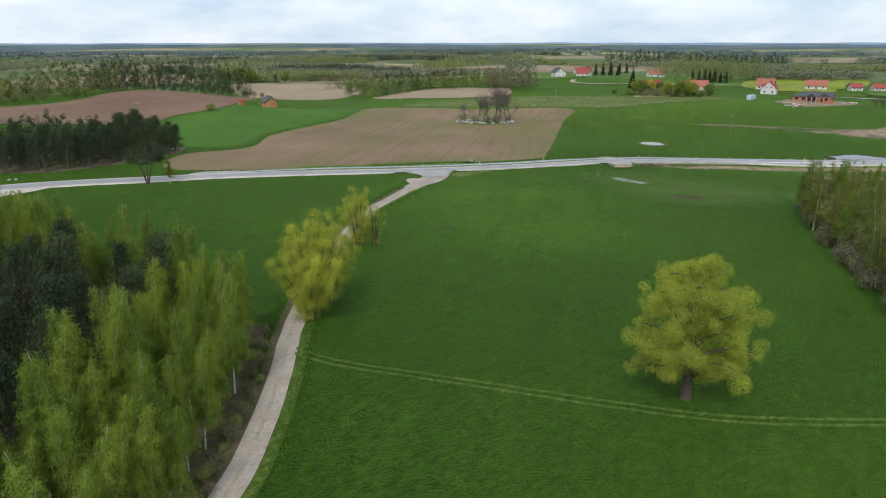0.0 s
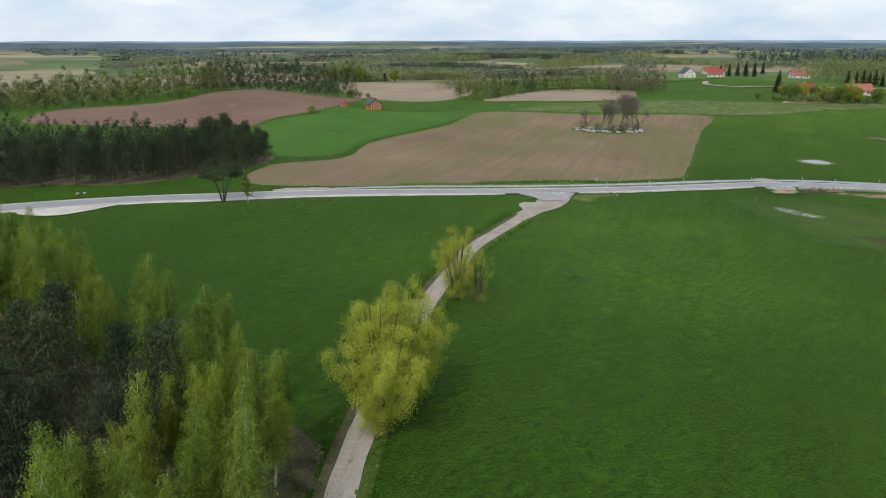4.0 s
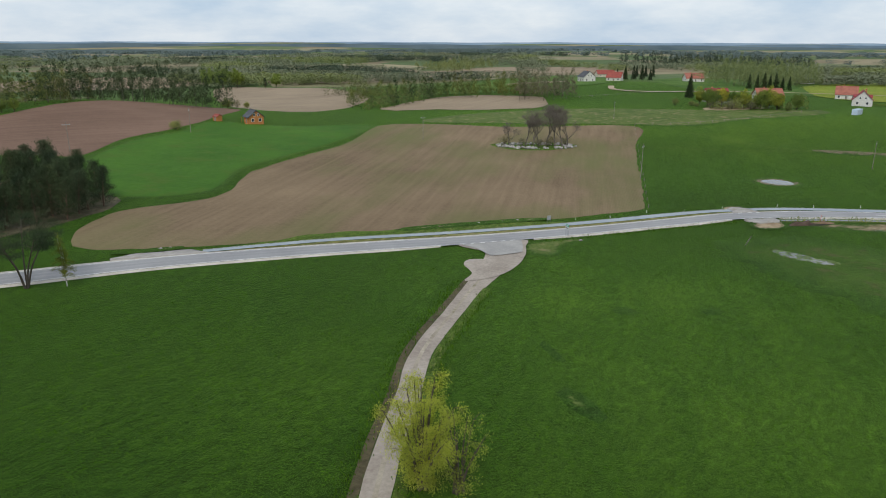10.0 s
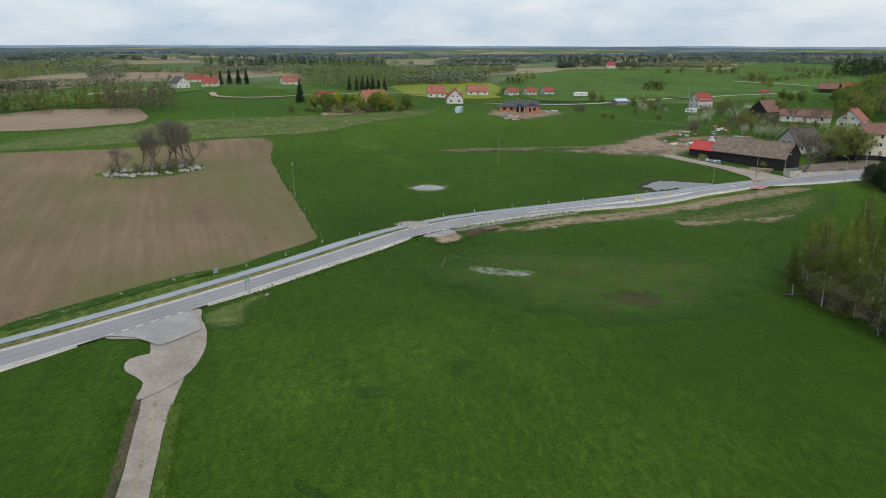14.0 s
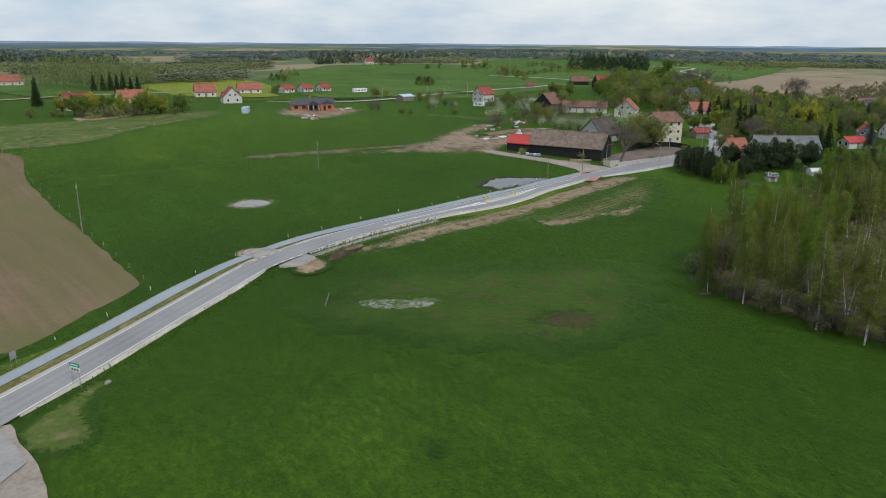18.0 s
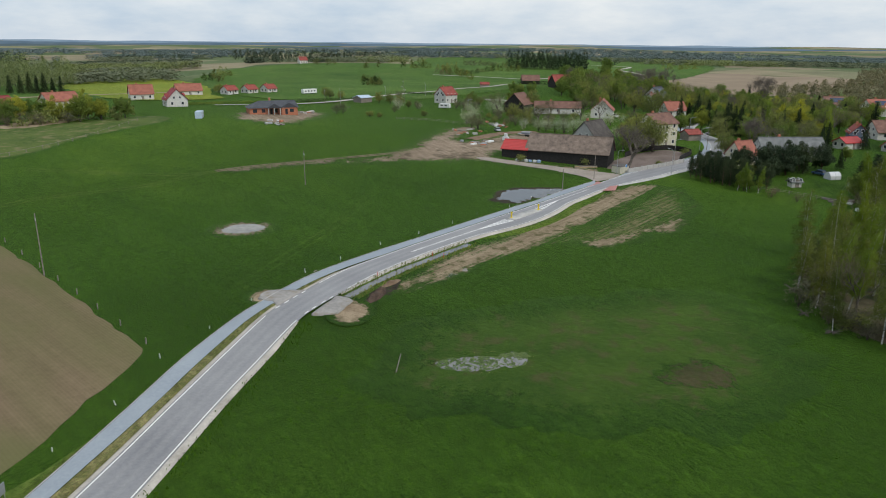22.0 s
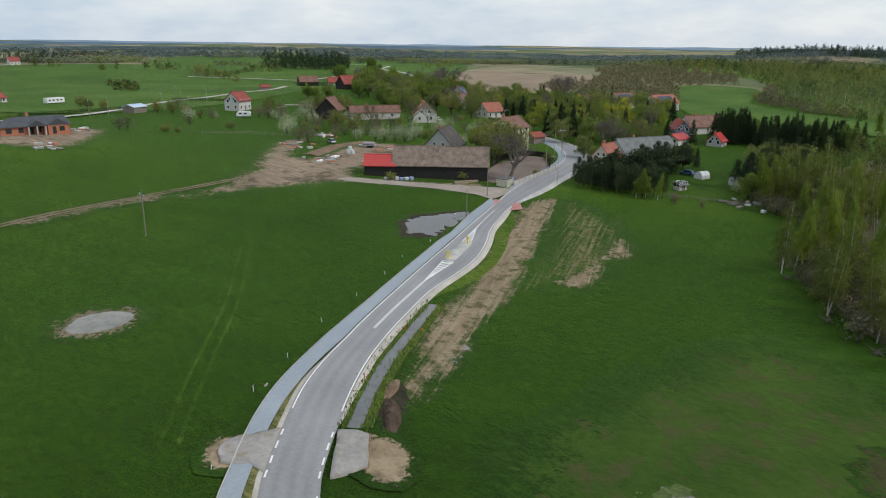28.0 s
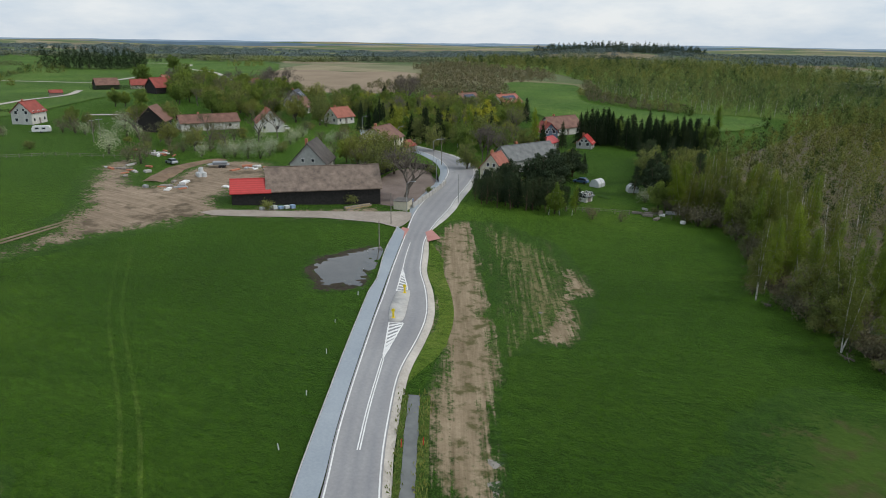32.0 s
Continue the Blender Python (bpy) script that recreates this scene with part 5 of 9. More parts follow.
def round_data(seed, high=16.0, wide=7.0, limbs=10, subs=7, per=100, leaf=0.34, puff=1.15, bole=0.16, girth=0.5, material=None, bark=None, droop=0.5, lowest=0.25, along=0.42, crowd=1.0):
    """A spreading crown of leafy puffs on forking limbs."""
    rng = random.Random(seed)
    np.random.seed(seed)
    wood, crown = Mesh(), Mesh()
    fork = Vector((rng.gauss(0, 0.2), rng.gauss(0, 0.2), high * bole))
    wood.tube([Vector((0, 0, -0.3)), fork * 0.5, fork], [girth * 1.25, girth, girth * 0.9], 8)
    for k in range(limbs):
        az = k * 2.4 + rng.uniform(-0.3, 0.3)
        t = ((k + 0.5) / limbs) ** crowd
        rise = lowest + (1 - lowest) * t
        out_r = wide * 0.74 * math.sqrt(max(0.04, 1 - ((rise - 0.36) / 0.70) ** 2)) * rng.uniform(0.75, 1.1) * (1 if k < limbs - 1 else 0.2)
        end = Vector((out_r * math.cos(az), out_r * math.sin(az), high * (0.18 + 0.72 * rise)))
        mid = fork.lerp(end, 0.5) + Vector((rng.gauss(0, 0.3), rng.gauss(0, 0.3), 0.08 * high))
        limb = spline([tuple(fork), tuple(mid), tuple(end)], (end - fork).length / 7)
        wood.tube(limb, [girth * 0.36 * (1 - j / len(limb)) + 0.03 for j in range(len(limb))], 5)
        for s in range(subs):
            i = min(len(limb) - 1, int(len(limb) * (along + (1 - along) * (s + rng.random()) / subs)))
            b = limb[i]
            d = Vector((rng.gauss(0, 1), rng.gauss(0, 1), rng.gauss(0.35, 0.7)))
            ln = rng.uniform(0.12, 0.34) * wide
            tw = bent(b, d, ln, droop, 4, rng, 0.2)
            wood.tube([tw[0], tw[2], tw[4]], [0.03, 0.018, 0.008], 3)
            tip = tw[-1]
            r = puff * rng.uniform(0.7, 1.3)
            g = np.random.normal(size=(int(per * rng.uniform(0.7, 1.3)), 3))
            g = g / np.linalg.norm(g, axis=1)[:, None] * np.random.uniform(0.25, 1.0, (len(g), 1)) ** 0.5 * r
            g[:, 2] = g[:, 2] * 0.8 - np.random.uniform(0, 1, len(g)) ** 3 * droop * r * 1.4
            crown.leaves(g + np.array(tip), leaf, 0.4, 0.6, g + np.array([0, 0, 0.35 * r]), 0.5)
    return wood.data("trunk", bark or BARK, True), crown.data("crown", material or LEAF_WILLOW)


def crowned_willow_data(seed, high=17.6, wide=8.0, limbs=40, per=430, leaf=0.15):
    """An egg-shaped crown: limbs leave one leaning trunk and carry separate leafy clumps with gaps between them."""
    rng = random.Random(seed)
    np.random.seed(seed)
    wood, crown = Mesh(), Mesh()
    trunk = spline([(0, 0, -0.3), (0.15, 0.1, high * 0.14), (0.1, -0.3, high * 0.34), (-0.5, 0.2, high * 0.58), (-0.3, 0.3, high * 0.84)], high / 24)
    wood.tube(trunk, [0.72 * (1 - 0.9 * (j / len(trunk)) ** 0.8) + 0.05 for j in range(len(trunk))], 9)
    for k in range(limbs):
        u = 0.20 + 0.76 * ((k + 0.5) / limbs) ** 0.92
        reach = wide * float(np.interp(u, [0.18, 0.28, 0.42, 0.6, 0.78, 0.9, 1.0], [0.62, 0.88, 0.95, 0.78, 0.56, 0.36, 0.1])) * rng.uniform(0.66, 1.0)
        az = k * 2.4 + rng.uniform(-0.35, 0.35)
        root = trunk[min(len(trunk) - 1, int(len(trunk) * max(0.16, (u - 0.14) / 0.86)))]
        end = Vector((reach * math.cos(az), reach * math.sin(az), high * u))
        mid = root.lerp(end, 0.5) + Vector((rng.gauss(0, 0.3), rng.gauss(0, 0.3), 0.05 * high))
        limb = spline([tuple(root), tuple(mid), tuple(end)], (end - root).length / 8)
        wood.tube(limb, [0.2 * (1 - j / len(limb)) + 0.03 for j in range(len(limb))], 5)
        for q in range(6):
            base = limb[min(len(limb) - 1, int(len(limb) * (0.45 + 0.55 * (q + rng.random()) / 6)))]
            tip = base + Vector((rng.gauss(0, 0.75), rng.gauss(0, 0.75), rng.gauss(0.1, 0.55)))
            wood.tube([base, tip], [0.035, 0.012], 3)
            r = rng.uniform(0.8, 1.5) * (0.8 if u > 0.85 else 1.0)
            g = np.random.normal(size=(int(per * r * r), 3))
            g = g / np.linalg.norm(g, axis=1)[:, None] * np.random.uniform(0.3, 1.0, (len(g), 1)) ** 0.5 * r
            g[:, 2] = g[:, 2] * 0.85 - np.random.uniform(0, 1, len(g)) ** 3 * 0.5 * r
            crown.leaves(g + np.array(tip), leaf, 0.4, 0.6, g + np.array([0, 0, 0.35 * r]), 0.5)
    return wood.data("trunk", BARK, True), crown.data("crown", LEAF_WILLOW)


def plume_data(seed, high=16.0, wide=4.6, stems=13, plumes=13, per=120, leaf=0.22, material=None):
    """A many-stemmed willow: steep stems with feathery upright plumes."""
    rng = random.Random(seed)
    np.random.seed(seed)
    wood, crown = Mesh(), Mesh()
    for k in range(stems):
        az = k * 2.4 + rng.uniform(-0.3, 0.3)
        lean = (k + 0.5) / stems
        top = high * (1.0 - 0.42 * lean) * rng.uniform(0.9, 1.04)
        out_r = wide * (0.12 + 0.72 * lean) * rng.uniform(0.85, 1.1)
        end = Vector((out_r * math.cos(az), out_r * math.sin(az), top - 0.8))
        mid = Vector((end.x * 0.42, end.y * 0.42, end.z * 0.5))
        stem = spline([(rng.gauss(0, 0.3), rng.gauss(0, 0.3), -0.3), tuple(mid), tuple(end)], 1.4)
        wood.tube(stem, [0.17 * (1 - j / len(stem)) + 0.02 for j in range(len(stem))], 5)
        for p in range(plumes):
            t = 0.22 + 0.78 * (p + rng.random()) / plumes
            b = stem[min(len(stem) - 1, int(t * len(stem)))]
            a2 = az + rng.gauss(0, 1.0)
            d = Vector((math.cos(a2) * 0.75, math.sin(a2) * 0.75, 0.75))
            tw = bent(b, d, rng.uniform(1.0, 2.4) * (1.15 - 0.45 * t), 1.1, 4, rng, 0.15)
            wood.tube([tw[0], tw[2], tw[4]], [0.035, 0.02, 0.008], 3)
            n = int(per * rng.uniform(0.7, 1.3))
            u = np.random.beta(1.6, 1.0, (n, 1)) * 4
            j = np.minimum(3, u.astype(int))
            pts = np.array([tuple(q) for q in tw])
            c = pts[j[:, 0]] * (1 - (u - j)) + pts[j[:, 0] + 1] * (u - j)
            c = c + np.random.normal(size=(n, 3)) * np.array([0.30, 0.30, 0.28])
            c[:, 2] -= np.random.uniform(0, 1, n) ** 3 * 1.0
            crown.leaves(c, leaf, 0.7, 0.5, c - np.array([b.x * 0.5, b.y * 0.5, b.z - 1.2]), 0.6)
    return wood.data("trunk", BARK, True), crown.data("crown", material or LEAF_WILLOW)


def pine_data(seed, high=13.0, wide=2.4, bare=0.24, whorls=12, per=33, leaf=0.64, material=None):
    rng = random.Random(seed)
    np.random.seed(seed)
    wood, crown = Mesh(), Mesh()
    trunk = bent((0, 0, -0.3), (rng.gauss(0, 0.03), rng.gauss(0, 0.03), 1), high, 0, 8, rng, 0.025)
    wood.tube(trunk, [0.2 * (1 - i / 8) ** 0.7 + 0.02 for i in range(9)], 6)
    for w in range(whorls):
        t = bare + (0.97 - bare) * w / (whorls - 1)
        i = min(7, int(t * 8))
        p = trunk[i].lerp(trunk[i + 1], t * 8 - i)
        ln = wide * (1.08 - 0.82 * ((t - bare) / (1 - bare)) ** 1.4)
        for k in range(5):
            az = w * 1.1 + k * 1.257 + rng.uniform(-0.35, 0.35)
            br = bent(p, (math.cos(az), math.sin(az), 0.28 + 0.3 * t), ln * rng.uniform(0.7, 1.15), -0.35, 4, rng, 0.12)
            wood.tube([br[0], br[4]], [0.05, 0.012], 3)
            for q in br[2:]:
                n = per // 3
                c = np.random.normal(size=(n, 3)) * np.array([0.5, 0.5, 0.28]) + np.array(q)
                crown.leaves(c, leaf, 0.3, 0.24)
    return wood.data("trunk", BARK_PINE, True), crown.data("crown", material or LEAF_PINE)


def spruce_data(seed, high=12.0, wide=2.3, layers=14, per=26, leaf=0.72, material=None):
    rng = random.Random(seed)
    np.random.seed(seed)
    wood, crown = Mesh(), Mesh()
    wood.tube([Vector((0, 0, -0.3)), Vector((0, 0, high * 0.5)), Vector((0, 0, high * 0.98))], [0.2, 0.12, 0.02], 6)
    for w in range(layers):
        t = 0.06 + 0.92 * w / layers
        ln = wide * (1 - t) ** 0.85 * rng.uniform(0.85, 1.12) + 0.12
        for k in range(7):
            az = w * 0.7 + k * 0.9 + rng.uniform(-0.2, 0.2)
            br = bent((0, 0, high * t + 0.35 * ln), (math.cos(az), math.sin(az), -0.15), ln, 0.5, 3, rng, 0.06)
            n = max(5, int(per * ln / wide))
            u = np.random.uniform(0.1, 1, (n, 1))
            c = np.array(br[0]) * (1 - u) + np.array(br[-1]) * u + np.random.normal(size=(n, 3)) * np.array([0.2, 0.2, 0.14])
            crown.leaves(c, leaf, 0.2, 0.32)
    c = np.random.normal(size=(30, 3)) * np.array([0.08, 0.08, 0.35]) + np.array((0, 0, high * 0.97))
    crown.leaves(c, leaf * 0.7, 1.0, 0.3)
    return wood.data("trunk", BARK, True), crown.data("crown", material or LEAF_SPRUCE)


def bare_data(seed, high=13.0, spread=0.55, levels=5, girth=0.32, haze=0, material=None, bole=0.30):
    """A leafless tree, with a thin haze of buds."""
    rng = random.Random(seed)
    np.random.seed(seed)
    wood, twigs = Mesh(), Mesh()
    tips = []

    def grow(p, d, ln, r, level):
        pts = bent(p, d, ln, -0.1, 3, rng, 0.12)
        if level < 3:
            wood.tube(pts, [r * (1 - 0.14 * j) for j in range(4)], 5 if level < 2 else 3)
        else:
            twigs.tube([pts[0], pts[-1]], [r, r * 0.5], 3)
        if level >= levels:
            tips.append(pts[-1])
            return
        for k in range(3 if level else 5):
            az = rng.uniform(0, 6.28)
            e = (pts[-1] - pts[-2]).normalized()
            nd = e + Vector((math.cos(az), math.sin(az), rng.uniform(-0.1, 0.5))) * spread * rng.uniform(0.7, 1.3)
            grow(pts[-1].lerp(pts[1], rng.random() * 0.5 if k else 0), nd, ln * rng.uniform(0.62, 0.8), r * 0.56, level + 1)

    grow(Vector((0, 0, -0.3)), Vector((0, 0, 1)), high * bole, girth, 0)
    if haze:
        c = np.repeat(np.array([tuple(t) for t in tips]), haze, 0)
        twigs.leaves(c + np.random.normal(size=c.shape) * 0.4, 0.36, 0.6, 0.26)
    return wood.data("trunk", TWIG, True), twigs.data("crown", material or TWIG)


def shrub_data(seed, high=2.4, wide=1.8, stems=10, per=110, leaf=0.28, material=None):
    rng = random.Random(seed)
    np.random.seed(seed)
    wood, crown = Mesh(), Mesh()
    for k in range(stems):
        az = k * 2.4
        tip = Vector((math.cos(az), math.sin(az), 0)) * wide * rng.uniform(0.15, 0.75)
        tip.z = high * rng.uniform(0.45, 0.85)
        st = spline([(0, 0, -0.1), tuple(tip * 0.5 + Vector((0, 0, 0.15 * high))), tuple(tip)], 0.6)
        wood.tube(st, [0.04 - 0.03 * j / len(st) for j in range(len(st))], 3)
        c = np.random.normal(size=(per, 3)) * np.array([wide * 0.26, wide * 0.26, high * 0.2]) + np.array(tip)
        c[:, 2] = np.maximum(c[:, 2], 0.08)
        crown.leaves(c, leaf, 0.3, 0.6, c - np.array([0, 0, high * 0.25]), 0.55)
    return wood.data("trunk", BARK, True), crown.data("crown", material or LEAF_SHRUB)


def tree_thing(name, data, label, category="tree", group=""):
    """An unplaced plant: an Empty with its trunk and crown."""
    ob = new(name)
    for me in data:
        child = new(me.name, me)
        child.parent = ob
    return tagged(ob, label, category, group)


def umbrella_pine_data(seed, high=12.5, wide=7.5, stems=5):
    """Bare curving stems that fork low and carry flat plates of needles."""
    rng = random.Random(seed)
    np.random.seed(seed)
    wood, crown = Mesh(), Mesh()
    for k in range(stems):
        az = 2 * math.pi * k / stems + rng.uniform(-0.4, 0.4)
        out_r = wide * (0.2 if k == 0 else rng.uniform(0.45, 0.7))
        top = high * (0.95 if k == 0 else rng.uniform(0.66, 0.84))
        end = Vector((out_r * math.cos(az), out_r * math.sin(az), top))
        stem = spline([(0.25 * math.cos(az), 0.25 * math.sin(az), -0.3), (end.x * 0.3, end.y * 0.3, top * 0.38), (end.x * 0.75, end.y * 0.75, top * 0.78), tuple(end)], 1.0)
        wood.tube(stem, [0.17 * (1 - j / len(stem)) + 0.04 for j in range(len(stem))], 6)
        for p in range(9):
            b = stem[int(len(stem) * (0.62 + 0.37 * (p + rng.random()) / 9))]
            a2 = az + rng.gauss(0, 1.3)
            tip = b + Vector((math.cos(a2), math.sin(a2), 0.3)) * rng.uniform(0.8, 2.9)
            wood.tube([b, b.lerp(tip, 0.5) + Vector((0, 0, 0.2)), tip], [0.06, 0.04, 0.02], 4)
            n = 300
            g = np.random.normal(size=(n, 3)) * np.array([0.95, 0.95, 0.24]) + np.array([tip.x, tip.y, tip.z + 0.2])
            crown.leaves(g, 0.34, 0.4, 0.22)
    return wood.data("trunk", BARK, True), crown.data("crown", LEAF_PINE)


class Kind:
    """Several grown forms of one kind of plant; the first of each form is used before it is copied."""

    def __init__(self, name, label, datas, category="tree", group=""):
        self.protos = [tree_thing(name, d, label, category, group) for d in datas]
        self.used = [False] * len(datas)
        self.rng = random.Random(len(label) * 7 + len(name))

    def put(self, x, y, size=1.0, form=None, turn=None, label="", sink=0.0):
        i = self.rng.randrange(len(self.protos)) if form is None else form
        turn = self.rng.uniform(0, 360) if turn is None else turn
        m = pose(x, y, ground_z(x, y) - sink, 0, 0, turn) @ Matrix.Scale(size, 4)
        if not self.used[i]:
            self.used[i] = True
            ob = self.protos[i]
            ob.matrix_basis = m
        else:
            ob = copy_thing(self.protos[i], pose(0, 0, 0))
            ob.matrix_basis = m
        if label:
            ob["label"] = label
        return ob

    def drop_unused(self):
        for u, ob in zip(self.used, self.protos):
            if not u:
                for c in list(ob.children):
                    bpy.data.objects.remove(c)
                bpy.data.objects.remove(ob)


birch = Kind("birch_tree", "slender white-barked birch with fresh light green leaves", [birch_data(s, 14 + (s % 3), 1.7 + 0.14 * (s % 4), 0.14, 26, 0.26, 54, None, 1, 22, (0.4, 1.4), 0.16) for s in range(1, 7)], group="birches beside the lane")
birch_dull = Kind("birch_tree", "slender white-barked birch with sparse olive leaves", [birch_data(s, 14 + (s % 3), 2.0 + 0.25 * (s % 3), 0.175, 20, 0.26, 50, LEAF_BIRCH_DULL, 1 + (s % 2), 16, (0.2, 0.9), 0.32) for s in range(11, 17)], group="birches at the wood edge")
birch_bare = Kind("birch_tree", "almost bare young birch with pale thin stems", [birch_data(s, 11, 1.5, 0.13, 6, 0.3, 34, LEAF_GREY, 2, 7, (0.2, 0.7), 0.3) for s in range(21, 24)], group="birches at the wood edge")
pine = Kind("pine_tree", "dark green Scots pine with bare lower trunk", [pine_data(s, 12.5 + s % 3, 2.7 + 0.25 * (s % 3), 0.24, 13, 66, 0.44) for s in range(31, 36)], group="pines of the plantation")
young_pine = Kind("pine_tree", "bushy dark green plantation pine", [pine_data(s, 9.5 + 0.6 * (s % 3), 2.9 + 0.2 * (s % 3), 0.12, 11, 90, 0.38) for s in range(36, 39)], group="pines of the plantation")
spruce = Kind("spruce_tree", "dark green conical spruce", [spruce_data(s, 11 + s % 3, 2.7 + 0.35 * (s % 3), 16, 56, 0.46) for s in range(41, 44)], group="spruces in the village")
oak = Kind("leafy_tree", "round-crowned tree with fresh green leaves", [round_data(s, 10, 4.2, 10, 7, 80, 0.4, 1.1, 0.16, 0.24, LEAF_OAK) for s in range(51, 54)], group="village trees")
lime = Kind("leafy_tree", "tall tree with bright yellow-green spring leaves", [round_data(s, 13, 4.4, 11, 8, 95, 0.38, 1.15, 0.14, 0.26, LEAF_LIME) for s in range(55, 57)], group="village trees")
bare = Kind("bare_tree", "leafless grey-brown tree with fine twigs", [bare_data(s, 19, 0.46, 5, 0.27, 6, None, 0.27) for s in range(61, 64)], group="bare trees")
budding = Kind("budding_tree", "tree with a haze of grey-green buds", [bare_data(s, 13.5, 0.7, 4, 0.26, 5, LEAF_GREY) for s in range(65, 67)], group="village trees")
shrub = Kind("shrub", "olive-green rounded leafy shrub", [shrub_data(s) for s in range(71, 74)], "shrub", "shrubs")
blossom = Kind("blossom_shrub", "fruit tree shrub covered in white blossom", [shrub_data(s, 3.6, 2.4, 10, 70, 0.26, LEAF_BLOSSOM) for s in range(75, 77)], "shrub", "blossoming shrubs")
grey_shrub = Kind("shrub", "grey-brown budding twiggy thicket shrub", [shrub_data(s, 3.6, 2.2, 10, 40, 0.34, LEAF_GREY) for s in range(78, 80)], "shrub", "shrubs")

# willows by the lane and the lone one in the meadow
lone = Kind("willow_tree", "large lone willow with yellow-green spring leaves and grey trunk", [crowned_willow_data(81)])
lone.put(53.3, 58.9, 1.0, 0, 20)
lane_willow = Kind("willow_tree", "dense yellow-green willow leaning beside the gravel lane", [plume_data(83, 15.5, 6.0, 20, 17, 290, 0.15), plume_data(84, 14.6, 5.6, 17, 16, 270, 0.15)], group="willows by the lane")
lane_willow.put(16.6, 97.6, 1.08, 0, 0)
lane_willow.put(20.8, 104.0, 1.0, 1, 90)
thin_willow = Kind("willow_tree", "thin half-bare willow beside the gravel lane", [plume_data(86, 13.6, 5.2, 13, 12, 170, 0.16), plume_data(87, 12.4, 4.6, 9, 9, 60, 0.16)])
thin_willow.put(33.4, 134.6, 0.95, 0, 60)
thin_willow.put(36.4, 133.0, 0.8, 1, 200)

rng = random.Random(5)
# birch stand left of the lane, with pines behind
STAND = [(-20, 34), (-9, 45), (-2.5, 59), (1.5, 69), (4.5, 79), (7.2, 91), (6, 98), (-3, 109), (-11, 119), (-21, 132), (-30, 146), (-54, 158), (-58, 148), (-38, 136), (-22, 119), (-9, 107), (-3, 97), (-5, 84), (-11, 74), (-18, 64), (-30, 50)]
for x, y in scatter(STAND, 2.5, rng):
    birch.put(x, y, rng.uniform(0.72, 1.1))
DARK = [(-4.5, 96), (-6.5, 84), (-12.5, 74), (-20, 64), (-33, 52), (-44, 76), (-46, 118), (-36, 130), (-24, 115), (-13, 104)]
for x, y in scatter(DARK, 4.6, rng):
    pine.put(x, y, rng.uniform(0.9, 1.15))
tagged(patch("woodland_floor", [(-22, 32), (-8, 43), (-0.8, 59), (3.4, 69), (6.6, 80), (9.6, 93), (7.4, 100.5), (-3, 110.5), (-12, 119.5), (-24, 132), (-36, 145), (-60, 130), (-52, 70), (-30, 46)], 0.03, LITTER, 6, 0.8, 3), "dark leaf litter under the trees", "ground", kind="structure")

for x0, y0, x1, y1, n_ in ((-20, 30, -7, 44, 9), (-7, 44, 0.6, 60, 11), (0.6, 60, 7.6, 80, 13), (7.6, 80, 9.6, 94, 8), (9, 99, -24, 133, 10)):
    for k in range(n_):
        t = (k + rng.random()) / n_
        (grey_shrub if k % 3 else shrub).put(x0 + (x1 - x0) * t + rng.uniform(-1.6, 0.2), y0 + (y1 - y0) * t, rng.uniform(0.3, 0.6), label="low budding brush at the foot of the birches")

# plantation beyond the road
PLANT = [(-150, 196), (-60, 214), (-34, 215), (-18, 223), (-4, 236), (4, 252), (-4, 268), (-26, 276), (-90, 268), (-150, 250)]
FRONT = [(-75, 210), (-60, 214), (-34, 215), (-18, 223), (-4, 236), (4, 252), (-4, 266), (-16, 272), (-16, 250), (-26, 234), (-60, 228), (-75, 224)]
for x, y in scatter(FRONT, 3.9, rng):
    young_pine.put(x, y, rng.uniform(0.82, 1.1))
tagged(patch("woodland_floor", PLANT, 0.035, FOREST_FLOOR, 8, 1.0, 3), "brown needle litter under the pines", "ground", kind="structure")
road_pine = Kind("pine_tree", "spreading flat-topped pine beside the road", [umbrella_pine_data(91)])
road_pine.put(-7, 197.8, 0.84)
birch_dull.put(-1.5, 197.2, 0.55)

# wood on the right of the meadow
EDGE = [(94, 57), (110, 79), (124, 99), (134, 109), (149, 130), (157, 133.5), (170, 130), (181, 124), (190, 122), (202, 108), (216, 97), (230, 98), (243, 92)]
NEAR_WOOD = EDGE + [(240, 72), (222, 78), (206, 88), (190, 102), (176, 110), (158, 114), (140, 92), (122, 72), (106, 48)]
for x, y in scatter(NEAR_WOOD, 3.7, rng):
    k = rng.random()
    (birch_dull if k < 0.56 else birch_bare if k < 0.70 else birch).put(x, y, rng.uniform(0.7, 1.02))
for k in range(len(EDGE) - 1):
    (x0, y0), (x1, y1) = EDGE[k:k + 2]
    for _ in range(int(math.hypot(x1 - x0, y1 - y0) / 1.7)):
        t = rng.random()
        x, y = x0 + (x1 - x0) * t + rng.uniform(-2, 2), y0 + (y1 - y0) * t + rng.uniform(-4.5, 1.5)
        (grey_shrub if rng.random() < 0.75 else shrub).put(x, y, rng.uniform(0.35, 0.95))
for x, y, s in ((138.4, 118.6, 1.0), (134, 113.5, 0.95), (188.8, 125.2, 0.86), (170, 131.4, 0.8), (151, 132.5, 0.7), (128, 104, 0.9)):
    birch_dull.put(x, y, s, label="birch with a leaning white trunk at the edge of the wood")


